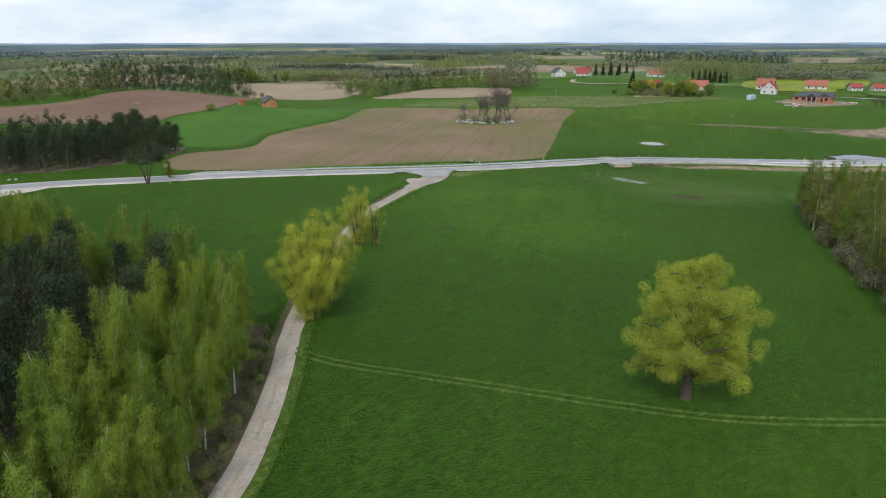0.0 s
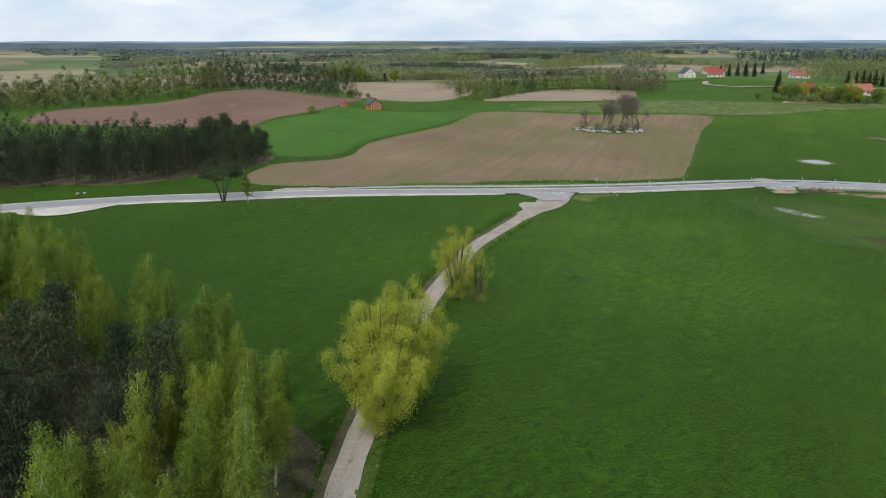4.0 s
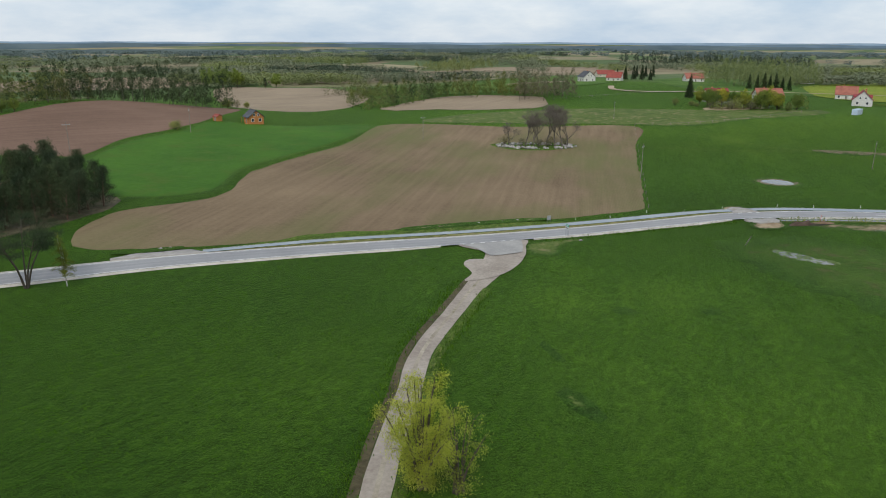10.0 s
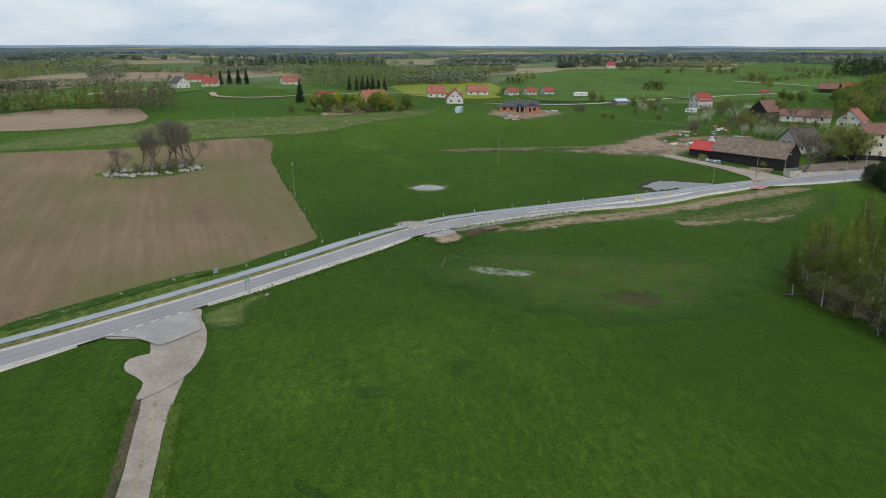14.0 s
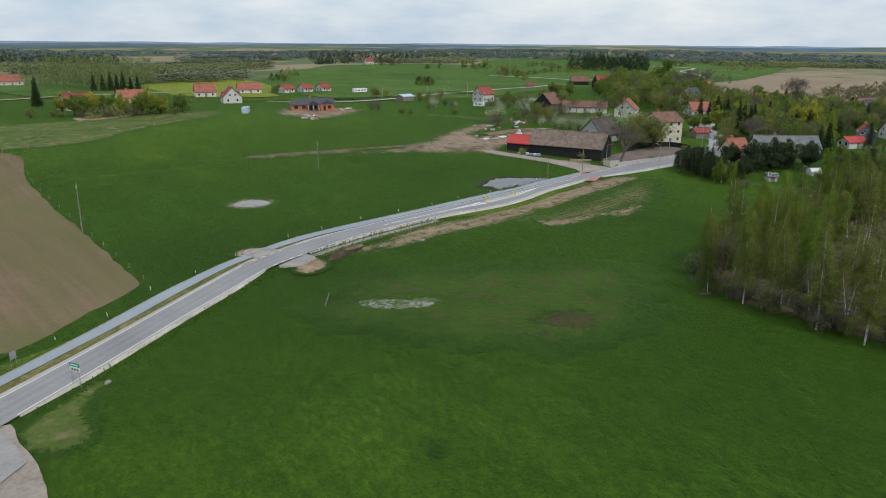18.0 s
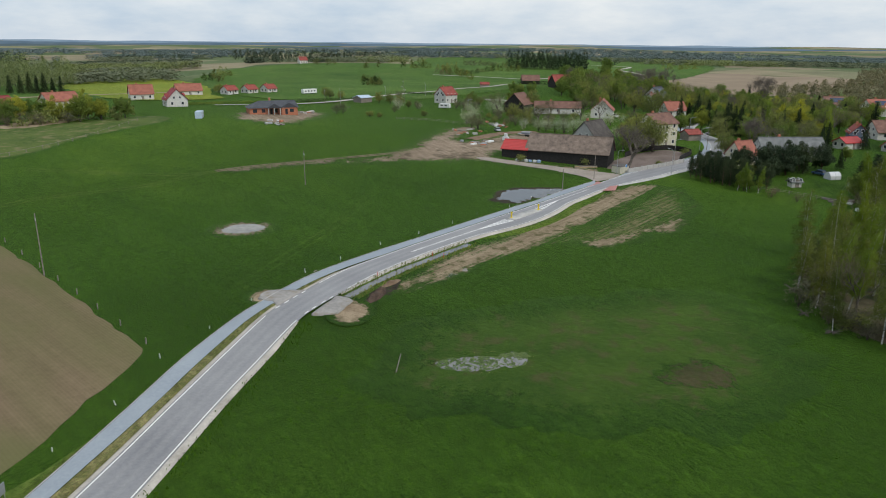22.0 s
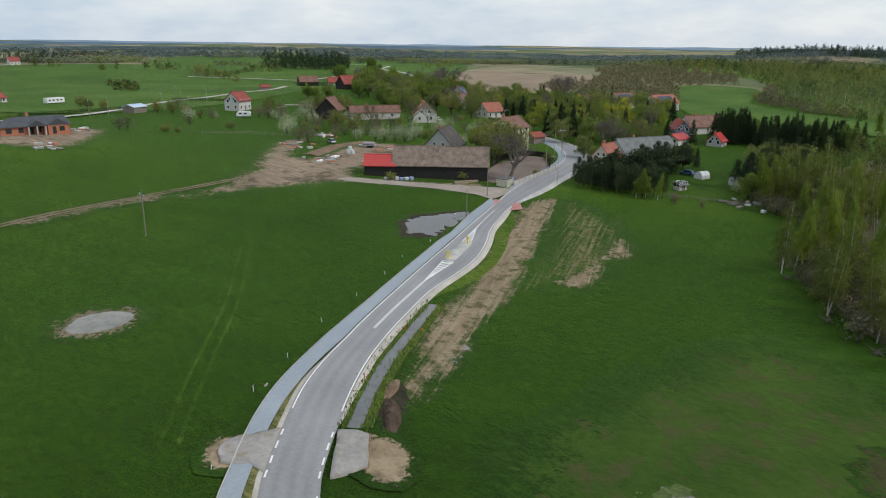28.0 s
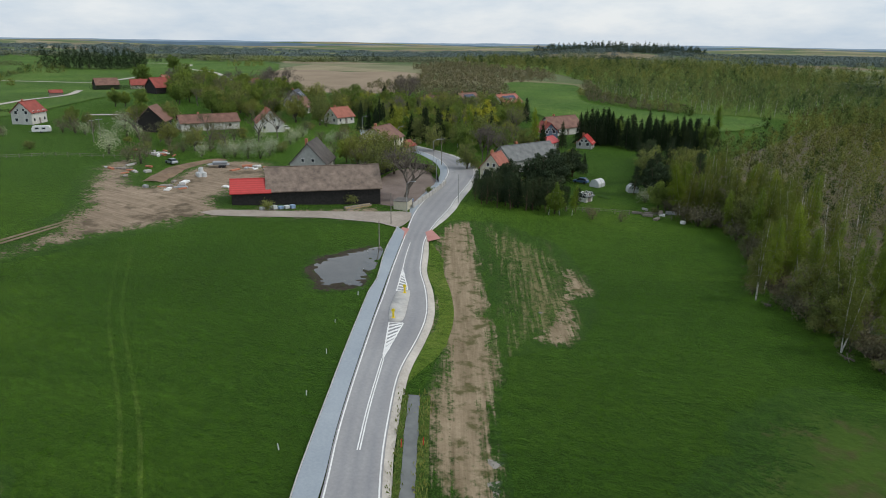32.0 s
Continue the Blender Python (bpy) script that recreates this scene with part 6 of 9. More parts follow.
def woods(name, poly, gap, high, wide, blades, leaf, material, label, rng, stems=True, keep=1.0, tall=1.35, low=0.22):
    """Far trees as one mass: a stem and a crown of blades each."""
    m, st = Mesh(), Mesh()
    for x, y in scatter(poly, gap, rng):
        if rng.random() > keep:
            continue
        z = ground_z(x, y)
        h, w = high * rng.uniform(0.65, 1.15), wide * rng.uniform(0.7, 1.25)
        if stems and rng.random() < 0.4:
            st.tube([Vector((x, y, z)), Vector((x + rng.gauss(0, 0.3), y, z + h * 0.62))], [0.12, 0.05], 3)
        tone = 0.45 + 0.8 * noise.noise((x * 0.03, y * 0.03, 5.0)) + rng.gauss(0, 0.27)
        h *= 1.0 + 0.35 * noise.noise((x * 0.05, y * 0.05, 9.0))
        puffs = rng.randint(5, 8)
        for k in range(puffs):
            up = (k + 0.5) / puffs
            az = k * 2.4 + rng.uniform(-0.6, 0.6)
            reach = w * 0.55 * math.sqrt(max(0.0, 1 - (2 * up - 0.75) ** 2 / 1.6)) * (k < puffs - 1)
            r = w * rng.uniform(0.42, 0.62) * (1.0 if up < 0.7 else 0.75)
            n = int(blades / puffs * rng.uniform(0.8, 1.2))
            g = np.random.normal(size=(n, 3))
            g /= np.linalg.norm(g, axis=1)[:, None]
            g *= np.random.uniform(0.55, 1.0, (n, 1)) * np.array([r, r, r * tall])
            c = g + np.array([x + reach * math.cos(az), y + reach * math.sin(az), z + h * (low + (0.94 - low) * up)])
            m.leaves(c, leaf, 0.5, 0.6, g + np.array([0, 0, r * 0.45]), 0.28, min(1, max(0, tone + rng.gauss(0, 0.03))))
    me = m.data(name, material)
    tagged(new(name, me), label, "trees", kind="stuff")
    if stems:
        tagged(new("tree_stems", st.data("tree_stems", BARK_BIRCH if "birch" in label else BARK)), "stems inside the " + name.replace("_", " "), "trees", kind="stuff")


np.random.seed(7)
woods("pine_plantation", [(-150, 196), (-75, 211), (-75, 224), (-60, 228), (-26, 234), (-16, 250), (-16, 272), (-26, 276), (-90, 268), (-150, 250)], 3.6, 9.8, 2.5, 260, 0.5, LEAF_PINE, "dense dark green pine plantation", random.Random(6), True, 1.0, 1.2, 0.15)
BAND = [(243, 90), (240, 72), (222, 78), (206, 88), (190, 102), (176, 110), (158, 114), (140, 92), (122, 72), (106, 48), (112, 28), (135, 58), (155, 84), (176, 88), (200, 62), (225, 46), (262, 56)]
MID_WOOD = [(262, 56), (225, 46), (200, 62), (176, 88), (155, 84), (135, 58), (112, 28), (95, 10), (90, -80), (200, -160), (330, -150), (322, -78), (296, -22), (284, 10), (274, 36)]
woods("birch_wood", BAND, 4.3, 12.5, 2.5, 420, 0.32, LEAF_WOOD, "olive-green birches just inside the wood", random.Random(18))
woods("birch_wood", MID_WOOD, 5.0, 12.0, 2.9, 260, 0.55, LEAF_WOOD, "dense olive-green wood behind the meadow", random.Random(8))
WOOD_2 = [(330, -150), (326, -84), (345, -98), (372, -104), (405, -78), (470, -80), (600, -176), (760, -250), (1000, -260), (1100, -420), (700, -560), (300, -420), (150, -260), (200, -160)]
WOOD_2_NEAR = [(330, -150), (326, -84), (345, -98), (372, -104), (405, -78), (470, -80), (560, -148), (520, -290), (380, -330), (240, -250), (200, -160)]
WOOD_2_BACK = [(560, -148), (600, -176), (760, -250), (1000, -260), (1100, -420), (700, -560), (300, -420), (150, -260), (240, -250), (380, -330), (520, -290)]
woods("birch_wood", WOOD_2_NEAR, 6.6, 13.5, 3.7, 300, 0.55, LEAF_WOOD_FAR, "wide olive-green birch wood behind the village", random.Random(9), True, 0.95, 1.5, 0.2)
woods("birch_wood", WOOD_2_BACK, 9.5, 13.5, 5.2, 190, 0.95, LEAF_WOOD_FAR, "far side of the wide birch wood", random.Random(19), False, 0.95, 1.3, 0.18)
WOOD_3 = [(500, 12), (560, 26), (640, 10), (700, -60), (800, -116), (900, -150), (980, -250), (760, -244), (648, -172), (650, -112), (560, -66), (470, -14)]
woods("thicket", WOOD_3, 7, 6.5, 4.0, 90, 1.2, LEAF_GREY, "grey-brown budding thickets beyond the village", random.Random(10), False, 0.85, 1.0, 0.1)
woods("thicket", [(400, -72), (430, -62), (475, -72), (600, -168), (606, -178), (475, -86), (430, -74), (400, -84)], 5, 5.5, 3.2, 90, 0.9, LEAF_GREY, "grey budding bushes along the clearing", random.Random(41), False, 0.9, 1.0, 0.1)
woods("conifer_wood", [(926, 158), (956, 234), (990, 240), (994, 146), (940, 138)], 5.4, 21, 4.6, 300, 0.95, LEAF_PINE, "block of tall dark conifers in the fields", random.Random(42), True, 1.0, 1.6, 0.12)
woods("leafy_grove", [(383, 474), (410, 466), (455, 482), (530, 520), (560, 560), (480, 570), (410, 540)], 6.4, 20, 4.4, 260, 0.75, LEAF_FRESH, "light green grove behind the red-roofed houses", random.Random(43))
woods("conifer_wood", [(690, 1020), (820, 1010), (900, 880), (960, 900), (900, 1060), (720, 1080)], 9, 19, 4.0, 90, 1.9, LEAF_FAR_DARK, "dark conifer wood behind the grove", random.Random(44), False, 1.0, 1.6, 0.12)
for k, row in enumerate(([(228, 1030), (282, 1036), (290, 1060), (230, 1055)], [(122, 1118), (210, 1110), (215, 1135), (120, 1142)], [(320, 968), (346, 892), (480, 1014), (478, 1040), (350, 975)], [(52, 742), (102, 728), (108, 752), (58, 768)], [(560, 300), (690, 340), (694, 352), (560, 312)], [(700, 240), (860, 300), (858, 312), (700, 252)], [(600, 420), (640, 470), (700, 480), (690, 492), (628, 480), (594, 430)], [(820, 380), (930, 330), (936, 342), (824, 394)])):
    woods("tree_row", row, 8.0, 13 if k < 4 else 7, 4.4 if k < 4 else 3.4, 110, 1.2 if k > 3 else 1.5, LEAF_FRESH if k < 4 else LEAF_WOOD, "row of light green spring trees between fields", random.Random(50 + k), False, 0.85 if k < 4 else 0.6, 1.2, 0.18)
for k, (x0, y0, x1, y1, w_, h_) in enumerate(((866, 340, 880, 320, 5, 7), (871, 314, 886, 290, 5, 7), (1022, 300, 1050, 261, 7, 8), (948, 252, 980, 221, 6, 8), (877, 464, 862, 429, 6, 8), (700, 497, 706, 490, 4, 9), (130, 588, 182, 514, 7, 9), (182, 514, 116, 453, 6, 8), (193, 525, 245, 463, 6, 9), (262, 352, 306, 335, 4, 5), (786, 301, 793, 269, 4, 6), (793, 269, 875, 251, 3, 5), (875, 251, 882, 219, 6, 9), (1001, 43, 992, 5, 8, 9), (750, 65, 757, 92, 6, 10), (525, -100, 384, -68, 4, 6))):
    dx, dy = x1 - x0, y1 - y0
    l_ = math.hypot(dx, dy)
    nx, ny = -dy / l_ * w_, dx / l_ * w_
    woods("hedgerow", [(x0 - nx, y0 - ny), (x1 - nx, y1 - ny), (x1 + nx, y1 + ny), (x0 + nx, y0 + ny)], 4.4, h_, 3.4, 120, 0.8, (LEAF_WOOD, LEAF_SHRUB, LEAF_GREY, LEAF_WOOD_FAR)[k % 4], "uneven hedgerow of bushes between the pastures", random.Random(80 + k), False, 0.8, 1.0, 0.1)
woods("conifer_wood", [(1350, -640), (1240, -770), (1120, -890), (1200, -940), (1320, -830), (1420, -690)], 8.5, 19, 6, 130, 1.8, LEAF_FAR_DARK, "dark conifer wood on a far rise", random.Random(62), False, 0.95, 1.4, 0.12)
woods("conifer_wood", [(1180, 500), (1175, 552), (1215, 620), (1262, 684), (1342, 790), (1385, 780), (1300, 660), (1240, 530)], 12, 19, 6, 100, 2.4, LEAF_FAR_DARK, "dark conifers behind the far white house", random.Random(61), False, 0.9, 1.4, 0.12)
tagged(patch("lake", [(225, 1470), (300, 1500), (390, 1540), (400, 1585), (300, 1560), (220, 1515)], 1.0, WATER_POND, 25, 2.0, 12), "pale distant lake", "lake", kind="structure")
tagged(patch("woodland_floor", [(93, 54), (110, 77.5), (124, 97.5), (134, 107.5), (149, 128), (157, 131.5), (170, 128), (181, 122), (190, 120), (202, 106), (216, 95), (232, 95), (246, 88), (284, 20), (300, -22), (326, -80), (330, -150), (200, -160), (90, -80), (95, 10)], 0.04, FOREST_FLOOR, 10, 1.2, 3), "brown grassy floor of the birch wood", "ground", kind="structure")

tagged(patch("woodland_floor", WOOD_2, 0.16, GRASS_VERGE, 40, 2.0, 12), "rough grassy floor of the far birch wood", "ground", kind="structure")

# woods on the far left, behind the red field
woods("mixed_wood", [(-220, 360), (-90, 378), (-51, 386), (-24, 422), (-10, 440), (-40, 480), (-120, 470), (-220, 450)], 5.6, 15, 4.4, 420, 0.5, LEAF_WOOD, "mixed leafy wood along the ploughed hill", random.Random(12), True, 1.0, 1.0, 0.06)
woods("pine_wood", [(-30, 422), (-8, 436), (14, 430), (32, 430), (50, 460), (54, 478), (10, 490), (-20, 484), (-44, 464)], 4.2, 19, 3.6, 330, 0.55, LEAF_PINE, "tall dark pines on the ploughed hill", random.Random(13), True, 1.0, 1.35, 0.12)
woods("leafy_thicket", [(110, 462), (128, 480), (165, 500), (205, 478), (222, 462), (235, 470), (215, 500), (165, 528), (120, 505)], 4.8, 13, 3.6, 260, 0.6, LEAF_WOOD, "row of leafy shrubs and small trees", random.Random(14), False)
woods("bare_thicket", [(200, 446), (224, 428), (243, 442), (248, 462), (222, 474)], 4.0, 16, 2.8, 170, 0.75, LEAF_GREY, "grey thicket of budding trees", random.Random(15))


# distant country: belts of woodland with clearings
def far_belts():
    rng = random.Random(20)
    np.random.seed(20)
    groups = {"far_woodland": (Mesh(), LEAF_FAR, "distant woodland belts with haze painted in"), "far_conifers": (Mesh(), LEAF_FAR_DARK, "dark distant conifer woods"), "remote_woodland": (Mesh(), LEAF_FAR_HAZED, "woods near the horizon tinted by painted haze"), "far_spring_trees": (Mesh(), LEAF_FRESH, "light green distant spring trees")}
    n = 0
    for _ in range(26000):
        d = 480 * (4.7 ** rng.random())
        a = radians(rng.uniform(-75, 112))
        x, y = 130 + d * math.cos(a), 180 + d * math.sin(a)
        if x > 480 and d < 1050 and -420 < y < 420:
            continue
        if d < 560 and 20 < x < 480:
            continue
        cover = noise.noise((x * 0.0035, y * 0.0035, 9.0)) + 0.5 * noise.noise((x * 0.012, y * 0.012, 2.0))
        cover += 0.3 if x > 900 and y < 120 else 0.0
        if cover < 0.12 - 0.14 * min(1, d / 2200):
            continue
        kind = noise.noise((x * 0.006, y * 0.006, 31.0))
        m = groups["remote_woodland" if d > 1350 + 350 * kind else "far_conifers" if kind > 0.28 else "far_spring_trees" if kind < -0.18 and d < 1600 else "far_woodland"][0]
        z = ground_z(x, y)
        s = 1 + d / 1700
        k = 84 if d < 1500 else 46
        g = np.random.uniform(-1, 1, (k, 3)) * np.array([4.2 * s, 4.2 * s, 4.6])
        top = g * np.array([0.5, 0.5, 1.0]) + np.array([0, 0, 7.0])
        g = g / (1 + 0.35 * np.abs(g[:, 2:3]) / 4.6) + np.array([x, y, z + 5.0])
        m.leaves(g, 1.15 * s if d < 1500 else 1.6 * s, 0.5, 0.8, top, 0.25, rng.random())
        n += 1
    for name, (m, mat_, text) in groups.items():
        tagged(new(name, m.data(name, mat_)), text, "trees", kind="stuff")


far_belts()


# ---------------------------------------------------------------- buildings
def house(name, label, x, y, turn, wide, long, wall_h, roof_h, wall, roof, windows=3, storeys=1, chimney=True, over=0.45, category="house", door=True, gable=None, dormer=False, solar=False, sink=0.25):
    """A gabled building: the ridge runs along its own y axis."""
    ob = tagged(new(name), label, category)
    ob.matrix_basis = pose(x, y, ground_z(x, y), 0, 0, turn)
    w, l = wide / 2, long / 2
    bm = bmesh.new()
    prism(bm, [(-w, -sink - 0.5), (w, -sink - 0.5), (w, wall_h), (0, wall_h + roof_h - 0.12), (-w, wall_h)], -l, l)
    part("wall", bm, wall, ob)
    slope = roof_h / w
    drop = over * slope
    for s in (-1, 1):
        bm = bmesh.new()
        prism(bm, [(s * -0.03, wall_h + roof_h), (s * (w + over), wall_h - drop), (s * (w + over), wall_h - drop + 0.2), (s * -0.03, wall_h + roof_h + 0.2)], -l - over, l + over)
        part("roof", bm, roof, ob)
    part("ridge", boxed((-0.16, -l - over - 0.02, wall_h + roof_h + 0.1, 0.16, l + over + 0.02, wall_h + roof_h + 0.27)), roof, ob)
    if gable is not None:
        for s in (-1, 1):
            bm = bmesh.new()
            prism(bm, [(-w + 0.1, wall_h + 0.02), (w - 0.1, wall_h + 0.02), (0, wall_h + roof_h - 0.25)], s * l - 0.02, s * l + 0.05)
            part("gable", bm, gable, ob)
    if chimney:
        part("chimney", boxed((-0.35 + w * 0.25, l * 0.3 - 0.35, wall_h + roof_h * 0.4, 0.35 + w * 0.25, l * 0.3 + 0.35, wall_h + roof_h + 0.9)), WALL_BRICK, ob)

    def window(px, py, pz, ww, hh, along):
        f = part("window", boxed((px - (0.05 if along == "y" else ww / 2), py - (ww / 2 if along == "y" else 0.05), pz, px + (0.05 if along == "y" else ww / 2), py + (ww / 2 if along == "y" else 0.05), pz + hh)), FRAME_WHITE, ob)
        part("pane", boxed((px - (0.065 if along == "y" else ww / 2 - 0.12), py - (ww / 2 - 0.12 if along == "y" else 0.065), pz + 0.12, px + (0.065 if along == "y" else ww / 2 - 0.12), py + (ww / 2 - 0.12 if along == "y" else 0.065), pz + hh - 0.12)), WINDOW_DARK, f)

    if windows:
        for s in range(storeys):
            z = 0.95 + s * 2.8
            for sx in (-1, 1):
                for k in range(windows):
                    window(sx * w, -l + long * (k + 0.5) / windows, z, 1.25, 1.4, "y")
            for sy in (-1, 1):
                for k in (-1, 1):
                    window(k * w * 0.5, sy * l, z, 1.2, 1.4, "x")
        if roof_h > 2.4:
            for sy in (-1, 1):
                for k in (-1, 1):
                    window(k * w * 0.28, sy * l, wall_h + 0.25, 0.95, 1.15, "x")
    if door:
        part("door", boxed((w - 0.06, -0.55 + long * 0.02, 0, w + 0.07, 0.5 + long * 0.02, 2.1)), WOOD_GREY, ob)
        part("door", boxed((-w - 0.07, -0.55 - long * 0.02, 0, -w + 0.06, 0.5 - long * 0.02, 2.1)), WOOD_GREY, ob)
    if dormer:
        for sx in (-1, 1):
            bm = bmesh.new()
            prism(bm, [(-1.3, wall_h), (1.3, wall_h), (1.3, wall_h + 1.2), (0, wall_h + 2.2), (-1.3, wall_h + 1.2)], 0, w * 0.8)
            bmesh.ops.transform(bm, matrix=pose(sx * w * 0.92, 0, 0, 0, 0, 90 * sx), verts=bm.verts)
            part("dormer", bm, wall, ob)
            for s in (-1, 1):
                bm = bmesh.new()
                prism(bm, [(0, wall_h + 2.25), (s * 1.6, wall_h + 1.0), (s * 1.6, wall_h + 1.15), (0, wall_h + 2.42)], -0.25, w * 0.8)
                bmesh.ops.transform(bm, matrix=pose(sx * w * 0.92, 0, 0, 0, 0, 90 * sx), verts=bm.verts)
                part("dormer_roof", bm, roof, ob)
    if solar:
        bm = bmesh.new()
        a = math.atan2(roof_h, w)
        box(bm, -1.6, -l * 0.6, 0.0, 1.6, l * 0.6, 0.08)
        bmesh.ops.transform(bm, matrix=pose(-w * 0.5, 0, wall_h + roof_h * 0.5 + 0.3, 0, -math.degrees(a), 0), verts=bm.verts)
        part("solar_panel", bm, SOLAR, ob)
    return ob


taken = []


def home(n_, text, x, y, turn, w, l, wh, rh, wall, roof, extra):
    """A house at its plot, which the garden trees keep clear of."""
    along = max(0, l - 8) / 2
    for k in (-along, 0, along):
        taken.append((x - k * math.sin(radians(turn)), y + k * math.cos(radians(turn))))
    extra.setdefault("door", extra.get("category") != "barn")
    house(n_, text, x, y, turn, w, l, wh, rh, wall, roof, **extra)


home("house", "white house with a red tiled roof", 440, 234, 60, 8, 10, 4.6, 3.8, WALL_WHITE, ROOF_RED, dict(storeys=2))
home("barn", "dark wooden barn with a brown tiled roof", 405, 192, 70, 10, 12, 4, 5, WOOD_BLACK, ROOF_BROWN, dict(windows=0, chimney=False, category="barn"))
home("farmhouse", "low white farmhouse with a long red-brown roof", 402, 173, 5, 7.5, 22, 3, 2.6, WALL_WHITE, ROOF_BROWN, dict())
home("house", "white house with an orange-red roof and gable windows", 392, 152, 83, 10, 11.5, 3.6, 4.6, WALL_WHITE, ROOF_ORANGE, dict())
home("house", "old house with a steep dark grey roof behind the barn", 312, 160, 60, 10, 13, 3, 5.4, WALL_GREY, ROOF_DARK, dict())
home("house", "small white house with an orange roof", 407, 118, 25, 8, 10, 3, 3.6, WALL_WHITE, ROOF_ORANGE, dict())
home("house", "large house with a dark grey roof and white walls", 470, 118, 60, 10, 12, 3.6, 5, WALL_WHITE, ROOF_GREY, dict(solar=True))
home("house", "house with a red-brown roof beside a grey-roofed one", 448, 122, 50, 8, 9, 3, 4, WALL_WHITE, ROOF_BROWN, dict())
home("house", "low house with a red-brown roof among trees", 458, 46, 10, 9, 14, 3, 3.5, WALL_WHITE, ROOF_BROWN, dict())
home("outbuilding", "low outbuilding with a red-brown roof", 420, 60, 15, 6, 11, 2.6, 1.6, WALL_CREAM, ROOF_ORANGE, dict(windows=2, chimney=False))
home("house", "white house with orange roof, dormers and solar panels", 441, 12, 20, 10, 17, 4, 4, WALL_WHITE, ROOF_ORANGE, dict(dormer=True, solar=True))
home("house", "terrace house with brown roof and solar panels", 452, 30, 20, 10, 14, 4, 4, WALL_CREAM, ROOF_BROWN, dict(dormer=True, solar=True))
home("farmhouse", "long house with a dark red roof", 353, 42, 12, 9, 18, 3, 4, WALL_WHITE, ROOF_BROWN, dict())
home("house", "slate-blue house with a red roof", 335, 62, 80, 6, 8, 4.5, 3, WALL_BLUE, ROOF_RED, dict(storeys=2))
home("shed", "small shed with a bright red roof", 324, 69, 30, 5.5, 8, 2.4, 1.6, WALL_WHITE, ROOF_SHEET_RED, dict(windows=1, chimney=False, category="shed"))
home("house", "small house with a red hipped roof", 320, 55, 40, 5.5, 6, 2.0, 2.6, WALL_GREY, ROOF_SHEET_RED, dict())
home("farmhouse", "long grey-roofed rendered building", 297, 97, 12, 9, 21, 3.6, 3.6, WALL_GREY, ROOF_ETERNIT, dict())
home("house", "small house with an orange hipped roof beside pines", 287, 114, 35, 6.5, 7, 3.4, 3.8, WALL_CREAM, ROOF_ORANGE, dict())
home("house", "tall cream three-storey house with a brown roof", 316, 137, 40, 9.5, 11, 8.2, 3.2, WALL_CREAM, ROOF_BROWN, dict(storeys=3))
home("shed", "small white garden shed", 255, 107, 15, 2.2, 2.8, 1.5, 0.5, WALL_WHITE, ROOF_ETERNIT, dict(windows=1, chimney=False, category="shed"))
home("pavilion", "small red-roofed roadside pavilion", 332, 122, 30, 5, 6, 2.4, 1.4, WOOD_GREY, ROOF_RED, dict(windows=0, chimney=False, category="shed"))
home("house", "white house with a blue-grey roof", 342, 588, -10, 10, 13, 4, 4.2, WALL_WHITE, ROOF_GREY, dict())
home("house", "house with a pink-red roof beyond the pasture", 371, 590, 40, 9, 12, 3.2, 4, WALL_WHITE, ROOF_RED, dict())
home("house", "pale house with a red roof in the hamlet", 462, 738, 80, 9, 20, 3.2, 3.6, WALL_CREAM, ROOF_RED, dict())
home("house", "white house with an orange roof on the slope", 455, 592, 70, 10, 16, 3.2, 4.2, WALL_WHITE, ROOF_ORANGE, dict())
home("house", "white house with a dark red roof behind shrubs", 294, 387, 75, 9, 12, 3.2, 3.8, WALL_WHITE, ROOF_DARKRED, dict())
home("farmhouse", "long house with an orange roof behind shrubs", 332, 388, 65, 9, 14, 2.8, 3.4, WALL_CREAM, ROOF_ORANGE, dict())
home("house", "white house with a red hipped roof", 388, 384, 40, 9, 11, 3.2, 4.2, WALL_WHITE, ROOF_ORANGE, dict())
home("house", "white house with a dark red roof and wide dormer", 352, 345, -50, 9, 10.5, 3.4, 4.4, WALL_WHITE, ROOF_DARKRED, dict(dormer=True))
home("house", "long house with a bright red roof", 434, 383, 40, 9, 14, 2.8, 3.6, WALL_WHITE, ROOF_ORANGE, dict())
home("house", "white gabled house in the fields", 566, 570, 30, 9, 12, 3.4, 4, WALL_WHITE, ROOF_ETERNIT, dict())
for x_, y_ in ((453, 367), (466, 360), (479, 353)):
    home("house", "small white house with a red roof in a row", x_, y_, 62, 7, 7.5, 2.6, 2.4, WALL_WHITE, ROOF_RED, dict(windows=2))
home("shed", "open shed with a pale blue sheet roof", 428, 278, 60, 6, 8, 2.6, 1.0, WOOD_GREY, SHEET_BLUE, dict(windows=0, chimney=False, category="shed"))
home("house", "far white house with a red roof on the hill", 922, 492, 40, 9, 10, 4, 4, WALL_WHITE, ROOF_RED, dict())
home("barn", "dark barn with a red-brown roof by the field road", 640, 196, 10, 10, 14, 3.5, 4, WOOD_BLACK, ROOF_BROWN, dict(windows=0, chimney=False, category="barn"))
home("farmhouse", "long house with an orange-red roof beyond the village", 640, 172, 0, 9, 18, 3, 3.5, WALL_CREAM, ROOF_RED, dict())
home("barn", "black wooden barn with a red-brown roof", 556, 172, 30, 10, 13, 3.6, 5, WOOD_BLACK, ROOF_RED, dict(windows=0, chimney=False, category="barn"))
home("house", "pale house with an orange roof at the village end", 720, 150, 60, 9, 12, 3.4, 4, WALL_CREAM, ROOF_ORANGE, dict())
